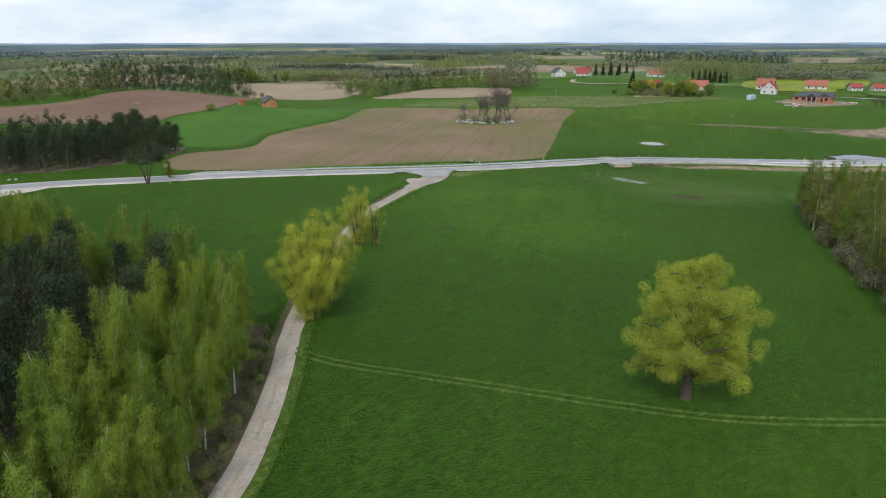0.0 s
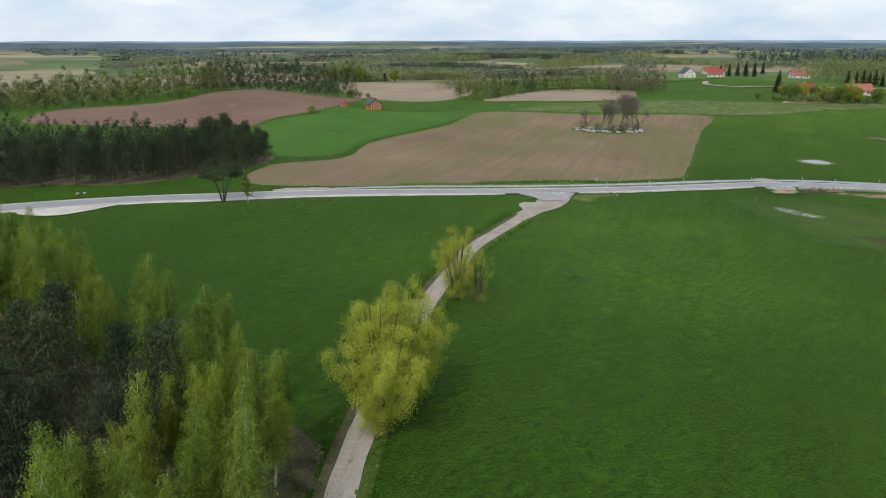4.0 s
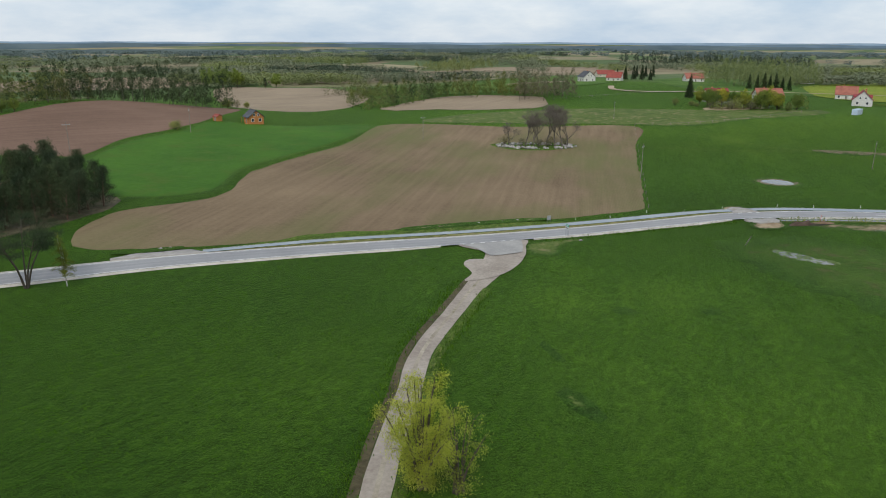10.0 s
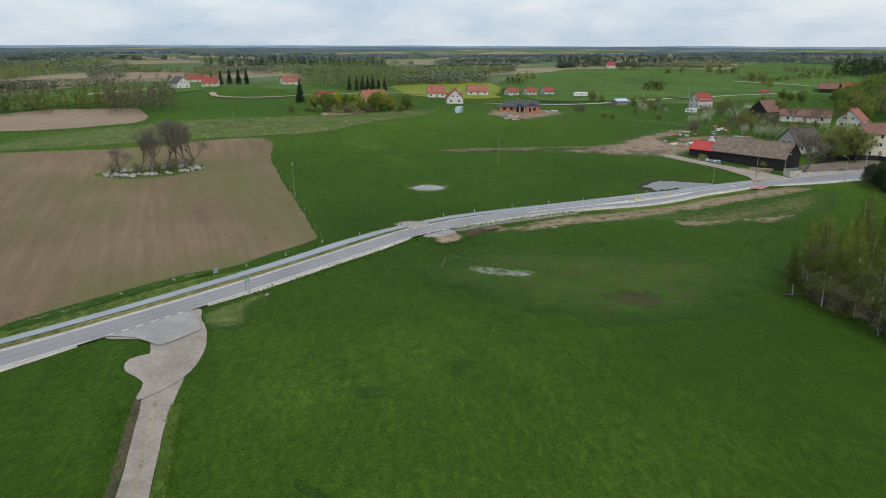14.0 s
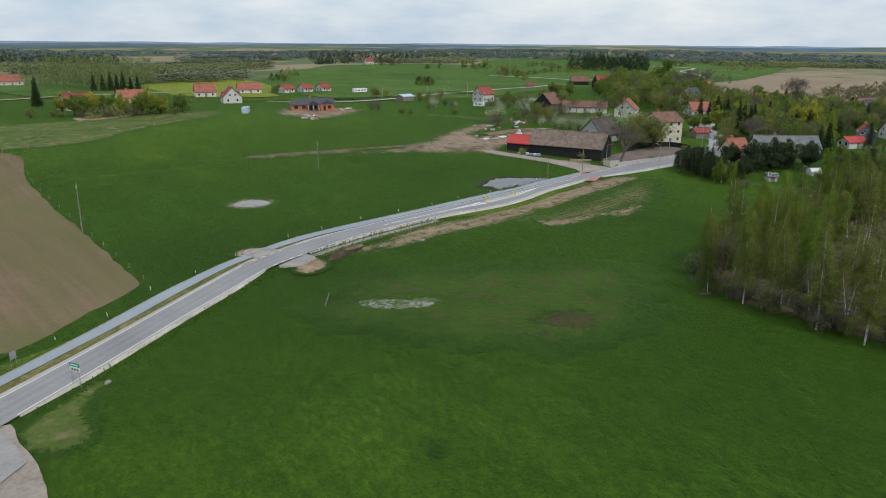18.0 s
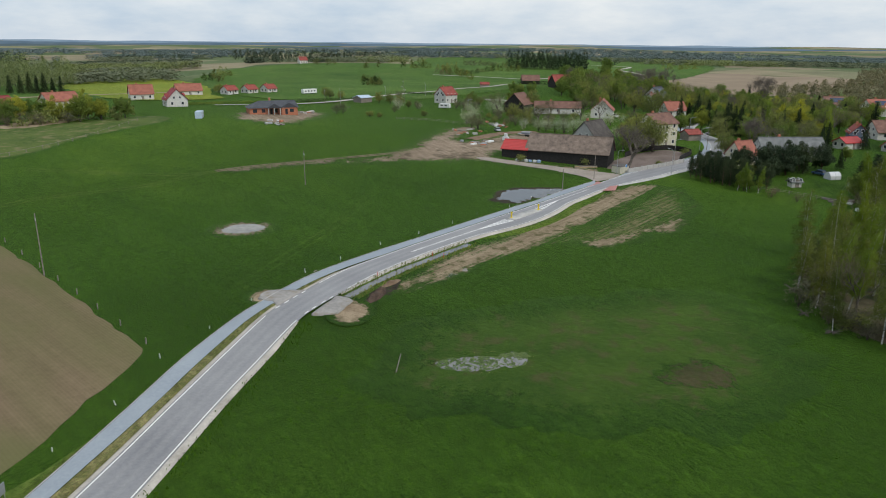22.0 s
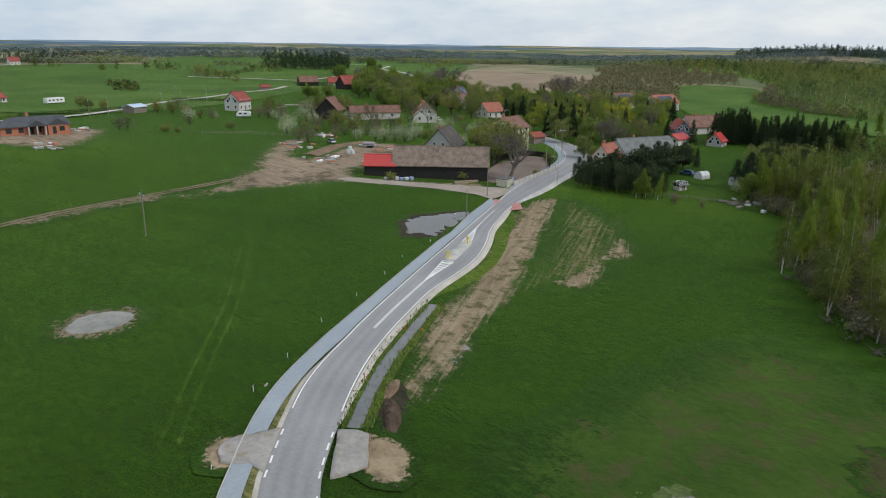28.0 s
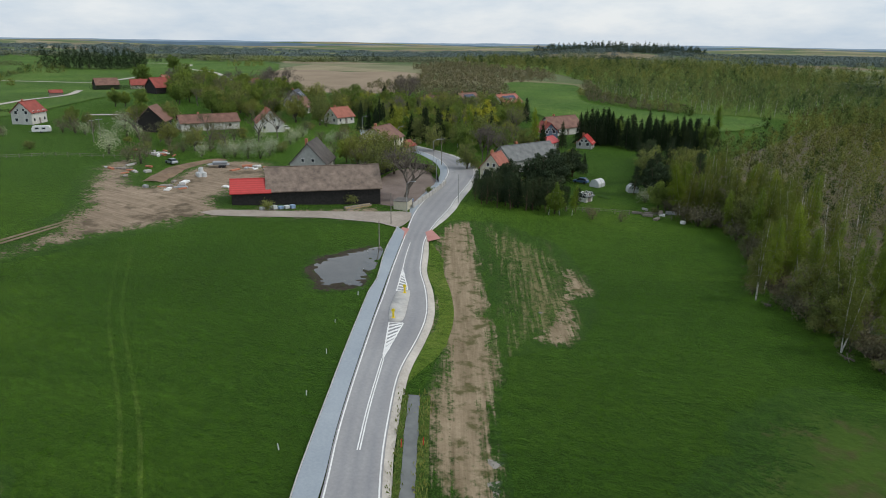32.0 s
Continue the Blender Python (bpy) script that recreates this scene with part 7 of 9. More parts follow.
home("barn", "dark barn with an orange roof beyond the trees", 640, 100, 30, 9, 12, 3, 4, WOOD_BLACK, ROOF_ORANGE, dict(windows=0, chimney=False, category="barn"))
home("shed", "small red-roofed field shelter", 560, 225, 10, 4, 6, 2, 1.2, WOOD_GREY, ROOF_RED, dict(windows=0, chimney=False, category="shed"))

# the long barn with its red lean-to
house("barn", "long black timber barn with a mossy tiled roof", 278.4, 168.2, -14, 11, 26, 3.6, 4.4, WOOD_BLACK, ROOF_OLD, windows=0, chimney=False, category="barn", door=False, over=0.5)
house("barn_annexe", "black timber annexe with a bright red sheet roof", 280.6, 185.0, -14, 8, 8.4, 2.8, 2.4, WOOD_BLACK, ROOF_SHEET_RED, windows=0, chimney=False, category="barn", door=False, over=0.4)

# low wall and lean-to at the bend
ob = tagged(new("yard_wall"), "long low grey concrete wall along the road bend", "wall")
bend = spline([(263.6, 151.2), (268, 146.8), (273.6, 141.2), (279, 136), (283.4, 132.2)], 2.6)
for v, w in zip(bend, bend[1:]):
    d = w - v
    bm = bmesh.new()
    box(bm, 0.02, -0.13, -0.6, d.length - 0.02, 0.13, 1.45, 0.02)
    bmesh.ops.transform(bm, matrix=pose(v.x, v.y, ground_z(v.x, v.y), 0, 0, math.degrees(math.atan2(d.y, d.x))), verts=bm.verts)
    part("panel", bm, CONCRETE, ob)
for v in bend:
    z = ground_z(v.x, v.y)
    part("post", boxed((v.x - 0.2, v.y - 0.2, z - 0.6, v.x + 0.2, v.y + 0.2, z + 1.6), bevel=0.03), CONCRETE, ob, "grey concrete post")
ob = tagged(new("lean_to"), "small cream lean-to with a felt roof behind the wall", "shed")
ob.matrix_basis = pose(264.8, 153.4, ground_z(264.8, 153.4), 0, 0, -43)
part("wall", boxed((-2.0, -1.6, -0.6, 2.0, 1.6, 2.0)), WALL_CREAM, ob)
part("roof", boxed((-2.2, -1.8, 2.0, 2.2, 1.8, 2.15)), ROOF_FELT, ob, "weathered dark felt roof")
part("door", boxed((-0.5, 1.58, 0, 0.5, 1.66, 1.85)), WOOD_GREY, ob)

# brick bungalow under construction
def house_shell(x, y, turn):
    """A brick bungalow without doors or panes: a hipped roof, a gabled wing and a porch between them."""
    ob = tagged(new("house_shell"), "unfinished orange brick bungalow with a dark grey roof", "house")
    ob.matrix_basis = pose(x, y, ground_z(x, y), 0, 0, turn)
    w, l, wh, rh = 4.6, 9.5, 2.8, 2.6
    for y0, y1 in ((-l, -2.2), (2.2, l)):
        part("wall", boxed((-w, y0, -0.7, w, y1, wh)), WALL_BRICK, ob)
    part("wall", boxed((-w, -2.2, -0.7, w - 1.6, 2.2, wh)), WALL_BRICK, ob)
    bm = bmesh.new()
    e, k = 0.6, wh - 0.15
    v = [bm.verts.new(p) for p in ((-w - e, -l - e, k), (w + e, -l - e, k), (w + e, l + e, k), (-w - e, l + e, k), (0, -l + w * 0.95, k + rh), (0, l - 0.2, k + rh))]
    for f in ((0, 1, 4), (1, 2, 5, 4), (2, 3, 5), (3, 0, 4, 5), (3, 2, 1, 0)):
        bm.faces.new([v[i] for i in f])
    bmesh.ops.recalc_face_normals(bm, faces=bm.faces)
    part("roof", bm, ROOF_GREY, ob)
    bm = bmesh.new()
    prism(bm, [(-2.9, wh - 0.1), (2.9, wh - 0.1), (0, wh + 1.7)], 0, 5.6)
    bmesh.ops.transform(bm, matrix=pose(w + 1.5, 0, 0, 0, 0, 90), verts=bm.verts)
    part("porch_roof", bm, ROOF_GREY, ob)
    bm = bmesh.new()
    prism(bm, [(-3.3, wh - 0.05), (3.3, wh - 0.05), (0, wh + 1.9)], 0, 5.0)
    bmesh.ops.transform(bm, matrix=pose(w + 0.9, 6.0, 0, 0, 0, 90), verts=bm.verts)
    part("wing_roof", bm, ROOF_GREY, ob)
    part("wall", boxed((w - 0.1, 3.1, -0.7, w + 0.7, 8.9, wh - 0.06)), WALL_BRICK, ob)
    for py in (-2.3, 0.0, 2.3):
        part("porch_pillar", boxed((w + 1.1, py - 0.18, -0.6, w + 1.45, py + 0.18, wh - 0.08)), CONCRETE, ob, "pale concrete porch pillar")
    # Dark boxes set on the walls stand for the shade inside the openings.
    for px, y0, y1, z0 in ((w, -8.2, -6.6, 0.9), (w, -4.8, -3.4, 0.9), (w + 0.7, 4.4, 5.4, 0.1), (w + 0.7, 6.3, 7.8, 0.9), (-w, -7.5, -6.0, 0.9), (-w, -3.0, -1.6, 0.9), (-w, 3.4, 5.0, 0.9), (w - 1.6, -1.2, -0.2, 0.0), (w - 1.6, 0.5, 1.8, 0.6)):
        part("window_opening", boxed((px - 0.06, y0, z0, px + 0.06, y1, 2.25)), WINDOW_DARK, ob, "unglazed opening, its inner shade a dark box")
    for y0 in (-4.0, 0.0):
        part("window_opening", boxed((y0 * 0.5 - 0.2, l - 0.06, 0.9, y0 * 0.5 + 1.2, l + 0.06, 2.25)), WINDOW_DARK, ob, "unglazed opening, its inner shade a dark box")
    part("chimney", boxed((-1.4, -1.0, wh + 1.2, -0.7, -0.3, wh + rh + 0.9)), WALL_BRICK, ob)


house_shell(325, 287.5, 212)

# timber hut on the meadow edge
h = house("timber_hut", "small orange timber hut with a dark grey roof", 50, 384, 12, 6.2, 6.6, 3.0, 2.5, WOOD_ORANGE, ROOF_GREY, windows=1, chimney=False, over=0.5)
part("veranda", boxed((-4.4, -3.0, -0.4, -3.12, 3.0, 0.25)), WOOD_ORANGE, h)
for py in (-2.7, 2.7):
    bm = bmesh.new()
    part("post", rod(bm, (-4.3, py, 0.2), (-4.3, py, 2.75), 0.08), WOOD_ORANGE, h)
house("shed", "tiny red-brown wooden shed beside the hut", 36, 388, 30, 2.4, 3, 1.8, 0.8, WOOD_ORANGE, ROOF_RED, windows=0, chimney=False, category="shed", over=0.2)

# ---------------------------------------------------------------- village plants
def plant(kind_, *places):
    for x, y, s in places:
        kind_.put(x, y, s)


plant(bare, (446, 68, 1.2), (306, 106, 0.85))
plant(budding, (298, 150, 0.97), (355, 181, 0.95), (361, 186, 0.8), (353, 176, 0.9), (500, 148, 1.3), (346, 70, 1.0), (310, 98, 0.9), (480, 100, 1.1), (430, 140, 0.9))
plant(oak, (320, 147, 0.8), (350, 123, 0.85), (417, 195, 1.1), (562, 160, 1.6), (760, 130, 1.7), (483, 130, 1.4), (466, 141, 1.3), (466, 152, 1.2), (713, 120, 1.5), (524, 110, 1.26), (436, 98, 1.2), (450, 100, 1.2))
plant(oak, (423, 96, 1.1), (400, 85, 0.73), (347, 104, 0.65), (297, 79, 0.54), (287, 338, 0.85), (293, 332, 0.8), (300, 338, 0.76), (285, 366, 0.8), (489, 200, 0.94), (900, 119, 1.9), (714, 167, 1.8), (111, 722, 1.29))
plant(oak, (67, 732, 1.97), (55, 738, 1.77), (79, 731, 1.8), (-38, 398, 0.57), (-42, 397, 0.55), (540, 128, 1.3), (512, 125, 1.2), (498, 165, 1.2), (520, 150, 1.3), (580, 140, 1.4), (600, 150, 1.4), (420, 130, 0.7))
plant(oak, (440, 150, 1.0), (425, 160, 0.9), (378, 108, 0.7), (470, 60, 1.0), (430, 40, 0.9), (455, 75, 1.1), (485, 80, 1.2), (500, 110, 1.2), (395, 70, 0.8))
plant(blossom, (352, 141, 1.0), (354, 135, 1.0), (247, 94.5, 1.1), (351, 211, 1.5), (390, 203, 1.8), (337, 180, 1.3), (336, 177, 1.4), (334, 173.5, 1.4), (333, 170, 1.6), (337, 166, 1.6), (356, 154, 1.2), (340, 186, 1.2))
plant(blossom, (391, 250, 1.5), (386, 200, 1.3), (398, 216, 1.1), (362, 150, 1.1), (345, 163, 1.2), (372, 160, 1.1))
plant(lime, (357, 114, 0.82), (352, 78, 1.15), (356, 82, 1.05), (433, 198, 0.5), (508, 145, 0.63), (285, 356, 0.5), (286, 349, 0.58), (287, 343, 0.6), (284, 361, 0.5), (383, 102, 0.85))
plant(spruce, (442, 41, 0.84), (361, 93, 0.76), (386, 36, 0.9), (322, 64, 0.75), (254, 124, 0.74), (256.5, 126.5, 0.63), (328, 42, 0.92), (327, 38, 1.0), (319, 41, 0.92), (312, 38, 0.68), (309, 36, 0.84), (308, 32, 0.85))
plant(spruce, (305, 31, 0.81), (302, 28.5, 0.87), (299, 27, 0.83), (296, 25.5, 0.82), (293, 24.5, 0.72), (479, 66, 0.88), (367, 99, 0.73), (354, 109, 0.75), (284, 92, 0.64), (282, 86, 0.5), (298, 412, 1.1), (295, 409, 1.0))
plant(spruce, (531, 605, 0.92), (525, 592, 1.05), (520, 579, 1.08), (518, 567, 0.99), (515, 555, 0.84), (494, 726, 1.03), (501, 720, 1.13), (514, 724, 1.0), (400, 628, 0.9), (406, 624, 1.1), (412, 620, 1.0), (418, 616, 1.15))
plant(spruce, (424, 612, 0.9), (276, 103, 0.8), (274, 99, 0.75), (306, 84, 0.8), (312, 80, 0.9), (340, 88, 0.8), (350, 84, 0.9), (345, 80, 0.9), (300, 22, 0.8), (306, 26, 0.85), (294, 30, 0.75), (315, 30, 0.9))
plant(spruce, (365, 88, 0.8), (372, 84, 0.9))
plant(pine, (266, 133, 0.41), (262, 133.5, 0.41), (258, 131.5, 0.49), (256, 129, 0.55), (253, 126.5, 0.52), (250.5, 122.5, 0.52), (263, 130, 0.52), (259, 127, 0.58), (256, 124, 0.55), (253, 121, 0.55), (247, 116.5, 0.44), (266, 126, 0.52))
plant(pine, (270, 130, 0.44), (255, 91, 0.6), (253, 88, 0.66), (250, 86, 0.6), (291, 56, 0.5), (290, 52, 0.5), (100, 709, 0.67), (262, 126, 0.52), (249, 118, 0.44), (268, 128, 0.46), (272, 124, 0.44), (284, 50, 0.6))
plant(pine, (280, 46, 0.55), (257, 84, 0.6), (252, 82, 0.62))
plant(birch, (321, 77, 1.0), (246.5, 121.5, 0.59), (248, 123.5, 0.5), (245, 119, 0.52), (332, -27, 0.92), (338, 92, 1.0), (335, 100, 0.9))
plant(birch_dull, (231, 97, 0.94), (229, 95, 0.81), (226, 94, 0.93), (238, 92, 0.8), (243, 88, 0.7))
plant(grey_shrub, (403, 219, 1.5), (406, 223, 1.4), (331, 204, 1.7), (265, 358, 1.1), (266, 353, 1.2), (270, 349, 1.2), (349, 265, 1.3), (346, 267, 1.2), (404, 213, 1.3))
plant(grey_shrub, (336, 207, 1.3), (52, 471, 1.2), (342, 176, 1.0), (350, 170, 1.1), (360, 176, 1.2), (349, 190, 1.1), (344, 194, 1.0), (240, 117, 0.7), (236, 112, 0.6), (244, 115, 0.6))
plant(grey_shrub, (370, 170, 1.3), (378, 182, 1.3))
plant(shrub, (260, 378, 1.3), (461, 378, 1.9), (365, 232, 1.0), (345, 252, 0.95), (346, 248, 0.8), (19, 362, 1.3), (47, 466, 1.8), (58, 478, 1.2), (277, 357, 1.4), (275, 352, 1.3), (280, 345, 1.4), (283, 352, 1.3))
plant(shrub, (272, 163.5, 0.95), (271.5, 183.5, 0.9), (275.6, 141, 0.7), (270, 116, 0.67), (276, 112, 0.9), (238, 100, 0.6), (374, 128, 1.2), (384, 124, 1.1), (390, 136, 1.1), (380, 165, 1.2), (300, 113, 1.0), (330, 128, 1.0))
plant(shrub, (342, 112, 1.0), (298, 129, 0.9))

olive = Kind("leafy_tree", "broad tree with a haze of young olive leaves", [round_data(s, 11, 5.4, 12, 7, 60, 0.36, 1.25, 0.14, 0.3, LEAF_SHRUB) for s in (101, 102)], group="village trees")
for x, y, s in ((304, 145, 1.05), (309, 139, 0.95), (330, 112, 0.9), (268, 121, 0.44), (352, 186, 0.75), (365, 192, 0.8), (411, 186, 1.0), (300, 116, 0.8)):
    olive.put(x, y, s)
for x, y, s in ((425, 268, 0.6), (421, 261, 0.62), (417, 255, 0.55), (437, 293, 0.5), (442, 301, 0.55), (450, 306, 0.6), (430, 220, 0.55), (427, 214, 0.5), (402, 247, 0.4)):
    olive.put(x, y, s, label="low spreading bush with young olive leaves")
for x, y, s in ((300, 140, 1.15), (295, 147, 1.0), (313, 146, 1.0)):
    olive.put(x, y, s)
yard_tree = Kind("bare_tree", "large spreading tree just breaking into grey-olive bud", [bare_data(64, 21, 0.8, 5, 0.46, 3, None, 0.17)])
yard_tree.put(269.4, 150.6, 1.35, 0)
olive.put(302, 146, 1.3)
for x, y, s in ((247.8, 122, 0.63), (241, 96, 0.8), (345, 100, 0.9), (416, 150, 0.8), (436, 150, 0.9), (360, 118, 0.7)):
    oak.put(x, y, s)
for x, y, s in ((379, 119, 0.95), (377, 112, 1.0), (381, 115, 0.85), (374, 108, 0.9), (386, 110, 0.8)):
    spruce.put(x, y, s)
for x, y, s in ((454, 64, 1.15), (307.6, 106.2, 0.8), (398, 96, 0.8)):
    bare.put(x, y, s)
for x, y, s in ((485, 189, 0.95), (487, 196, 0.8), (545, 161, 1.5), (435, 219, 0.75), (457, 95, 1.2), (477, 137, 1.1), (440, 128, 0.7)):
    oak.put(x, y, s)
for x, y, s in ((372, 150, 1.2), (371, 145, 1.1), (367, 210, 1.7), (413, 202, 1.7), (358, 137, 1.0), (329, 150, 1.0), (400, 241, 0.8)):
    blossom.put(x, y, s)
for x, y, s in ((359, 142, 1.1), (354, 137, 1.2), (347, 136, 1.0), (340, 140, 1.1), (364, 131, 1.2), (334, 146, 1.0), (369, 199, 1.3), (375, 248, 0.9), (452, 263, 1.3), (399, 242, 1.1), (384, 140, 1.2), (395, 128, 1.0)):
    grey_shrub.put(x, y, s)
# grey brush and fuller trees along the wood's edge
rng = random.Random(88)
for k in range(len(EDGE) - 1):
    (x0, y0), (x1, y1) = EDGE[k:k + 2]
    for _ in range(int(math.hypot(x1 - x0, y1 - y0) / 2.4)):
        t = rng.random()
        grey_shrub.put(x0 + (x1 - x0) * t - rng.uniform(-1.5, 1.5), y0 + (y1 - y0) * t + rng.uniform(-2.0, 2.0), rng.uniform(0.6, 1.25), label="grey leafless brush in front of the birch wood")
for k in range(len(EDGE) - 1):
    (x0, y0), (x1, y1) = EDGE[k:k + 2]
    for _ in range(int(math.hypot(x1 - x0, y1 - y0) / 4.6)):
        t = rng.random()
        (olive if rng.random() < 0.6 else budding).put(x0 + (x1 - x0) * t + rng.uniform(-1, 3), y0 + (y1 - y0) * t - rng.uniform(2, 8), rng.uniform(0.5, 0.95), label="young olive-leaved tree at the wood edge")
garden_pine = Kind("pine_tree", "broad dark garden pine with a dense round crown", [round_data(93, 9.5, 4.6, 12, 8, 90, 0.42, 1.2, 0.12, 0.24, LEAF_PINE, BARK_PINE, 0.1, 0.15)], group="garden pines")
for x, y, s in ((249.5, 88.5, 1.0), (254, 86, 0.85), (252, 83, 0.8), (259, 128.5, 0.59), (253.5, 122, 0.55), (264.5, 127, 0.55), (289, 54, 0.8), (283, 58, 0.75), (274, 104, 1.05), (278, 99, 0.95), (272, 110, 1.0), (276, 116, 0.8), (280, 92, 0.9)):
    garden_pine.put(x, y, s)
for x, y, s in ((262, 132, 0.63), (256.5, 128, 0.67), (253, 124.6, 0.67), (266.5, 130, 0.59), (262, 124, 0.67), (257, 120.6, 0.63), (270.5, 126.5, 0.59), (250, 120, 0.52), (281, 62, 0.8), (278, 66, 0.75)):
    young_pine.put(x, y, s, label="bushy dark pine at the garden edge")
for k in range(11):
    spruce.put(308.5 - 1.05 * k, 43.5 - 2.45 * k, 0.82 + 0.05 * (k % 4))
    spruce.put(313.5 - 1.0 * k, 41.5 - 2.45 * k, 0.85 + 0.05 * ((k + 2) % 4))
for k in range(6):
    spruce.put(323.5 - 0.5 * k, 53.0 - 2.2 * k, 1.0 + 0.06 * (k % 3))
    spruce.put(327 - 0.5 * k, 52.0 - 2.2 * k, 1.05)
for x, y, s in ((348, 106, 1.0), (352, 104, 0.9), (356, 103, 1.05), (350, 100, 0.95), (360, 100, 0.9), (344, 102, 0.85), (391, 455, 0.85), (394, 452, 0.9), (397, 450, 0.85), (400, 448, 0.9), (404, 446, 0.8), (388, 459, 0.85), (408, 444, 0.75)):
    spruce.put(x, y, s)
# trees that fill the village gardens
rng = random.Random(77)
for poly, gap, kinds in (
    ([(312, 100), (345, 110), (400, 100), (440, 112), (470, 70), (440, 24), (395, 30), (362, 58), (340, 72), (312, 84)], 6.4, (spruce, oak, olive, budding, oak, spruce, olive, lime, shrub, olive)),
    ([(398, 132), (420, 152), (440, 166), (520, 175), (590, 160), (600, 120), (520, 100), (440, 112), (412, 112)], 9.5, (oak, olive, olive, budding, oak, bare)),
    ([(252, 118), (262, 127), (278, 121), (286, 108), (276, 100), (262, 112)], 5.0, (garden_pine, shrub, garden_pine)),
    ([(296, 22), (330, 44), (344, 34), (330, 4), (300, 6)], 5.0, (spruce, spruce, pine, oak)),
    ([(244, 84), (262, 80), (276, 62), (262, 58), (246, 74)], 4.8, (pine, oak, olive, birch_dull)),
    ([(272, 345), (262, 372), (275, 378), (290, 352), (296, 338), (286, 330)], 5.0, (shrub, lime, grey_shrub, oak)),
    ([(340, 160), (352, 200), (384, 206), (396, 186), (372, 150)], 7.5, (budding, shrub, grey_shrub, blossom)),
):
    for x, y in scatter(poly, gap, rng):
        if min(math.hypot(x - a_, y - b_) for a_, b_ in taken) < 7 or min((v.x - x) ** 2 + (v.y - y) ** 2 for v in ROAD_LEFT) < 64:
            continue
        k_ = rng.choice(kinds)
        k_.put(x, y, rng.uniform(0.55, 0.85) if k_ in (pine, spruce, lime, birch_dull, garden_pine) else rng.uniform(0.75, 1.2))

# stone heap with bare trees in the ploughed field
tagged(patch("grass_patch", [(125, 315), (133, 318), (146, 315), (156, 309), (157, 304), (148, 300.5), (138, 300.5), (128, 305)], 0.13, GRASS_VERGE, 3, 0.5, 1.5), "rough grass round a stone heap", "grass", kind="structure")
for x, y, s in ((131, 311, 0.62), (137, 309, 0.95), (139.5, 307, 0.85), (145, 308, 1.0), (148, 306.5, 1.12), (150.5, 305.5, 1.05), (143, 310, 0.8), (152, 304.5, 0.9)):
    bare.put(x, y, s * 0.95, label="leafless tree standing on a field stone heap")
for x, y, s in ((130, 312, 1.2), (141, 306, 0.9), (147, 308, 1.0), (135, 308, 0.9), (152, 306, 0.9), (144, 305, 0.8)):
    grey_shrub.put(x, y, s)


def rock_data(seed):
    bm = bmesh.new()
    bmesh.ops.create_icosphere(bm, subdivisions=2, radius=0.5)
    for v in bm.verts:
        v.co *= 1 + 0.55 * noise.noise(v.co * 1.9 + Vector((seed * 3.1, 0, 0)))
        v.co.z *= 0.7
    me = bpy.data.meshes.new("boulder")
    bm.to_mesh(me)
    bm.free()
    me.materials.append(BOULDER)
    return me


rocks = [rock_data(s) for s in range(4)]
rng = random.Random(31)
for k in range(110):
    a = rng.uniform(0, 6.283)
    r = rng.uniform(0.72, 1.0)
    x, y = 141 + math.cos(a) * 14.5 * r, 308 + math.sin(a) * 5.0 * r - (math.cos(a) * 14 * r) * 0.26
    s = rng.uniform(0.5, 1.7)
    ob = new("boulder", rocks[k % 4])
    ob.matrix_basis = pose(x, y, ground_z(x, y) + 0.28 * s, rng.uniform(-20, 20), rng.uniform(-20, 20), rng.uniform(0, 360)) @ Matrix.Scale(s, 4)
    tagged(ob, "grey field boulder in a stone heap", "boulder", "boulders of the heap")
for x, y, s in ((-40, 206, 0.9), (-38.6, 206.6, 0.7), (12, 213.4, 0.8), (13.6, 213.8, 0.6), (70, 219.6, 0.5), (78, 220.2, 0.6), (84, 220.4, 0.5), (88, 220.6, 0.7), (94, 203.4, 0.7)):
    ob = new("boulder", rocks[int(x) % 4])
    ob.matrix_basis = pose(x, y, ground_z(x, y) + 0.2 * s, 0, 0, x * 40) @ Matrix.Scale(s, 4)
    tagged(ob, "pale boulder lying on the road bank", "boulder")
for pts in ([(60, 216.8), (60, 219.4), (74, 221), (92, 221.6), (96, 219.4), (78, 218.4)], [(4, 212.4), (16, 214.2), (16, 212.6), (6, 211)]):
    tagged(patch("road_bank", pts, 0.24, DIRT, 1.5, 0.4, 1.0, 4), "eroded sandy road bank", "ground", kind="structure")

# ---------------------------------------------------------------- poles, lamps, signs
def utility_pole(x, y, high, arm=True, label="grey concrete utility pole with a cross arm"):
    ob = tagged(new("utility_pole"), label, "pole", "utility poles")
    ob.matrix_basis = pose(x, y, ground_z(x, y), 0, 0, (x * 7) % 90)
    bm = bmesh.new()
    part("pole", rod(bm, (0, 0, -0.5), (0, 0, high), 0.12, 0.07, 8), WOOD_GREY, ob)
    if arm:
        part("cross_arm", boxed((-1.1, -0.06, high - 1.0, 1.1, 0.06, high - 0.86)), METAL_GREY, ob)
        for k in (-1, 0, 1):
            bm = bmesh.new()
            part("insulator", rod(bm, (k * 0.95, 0, high - 0.86), (k * 0.95, 0, high - 0.6), 0.05), CONCRETE, ob)


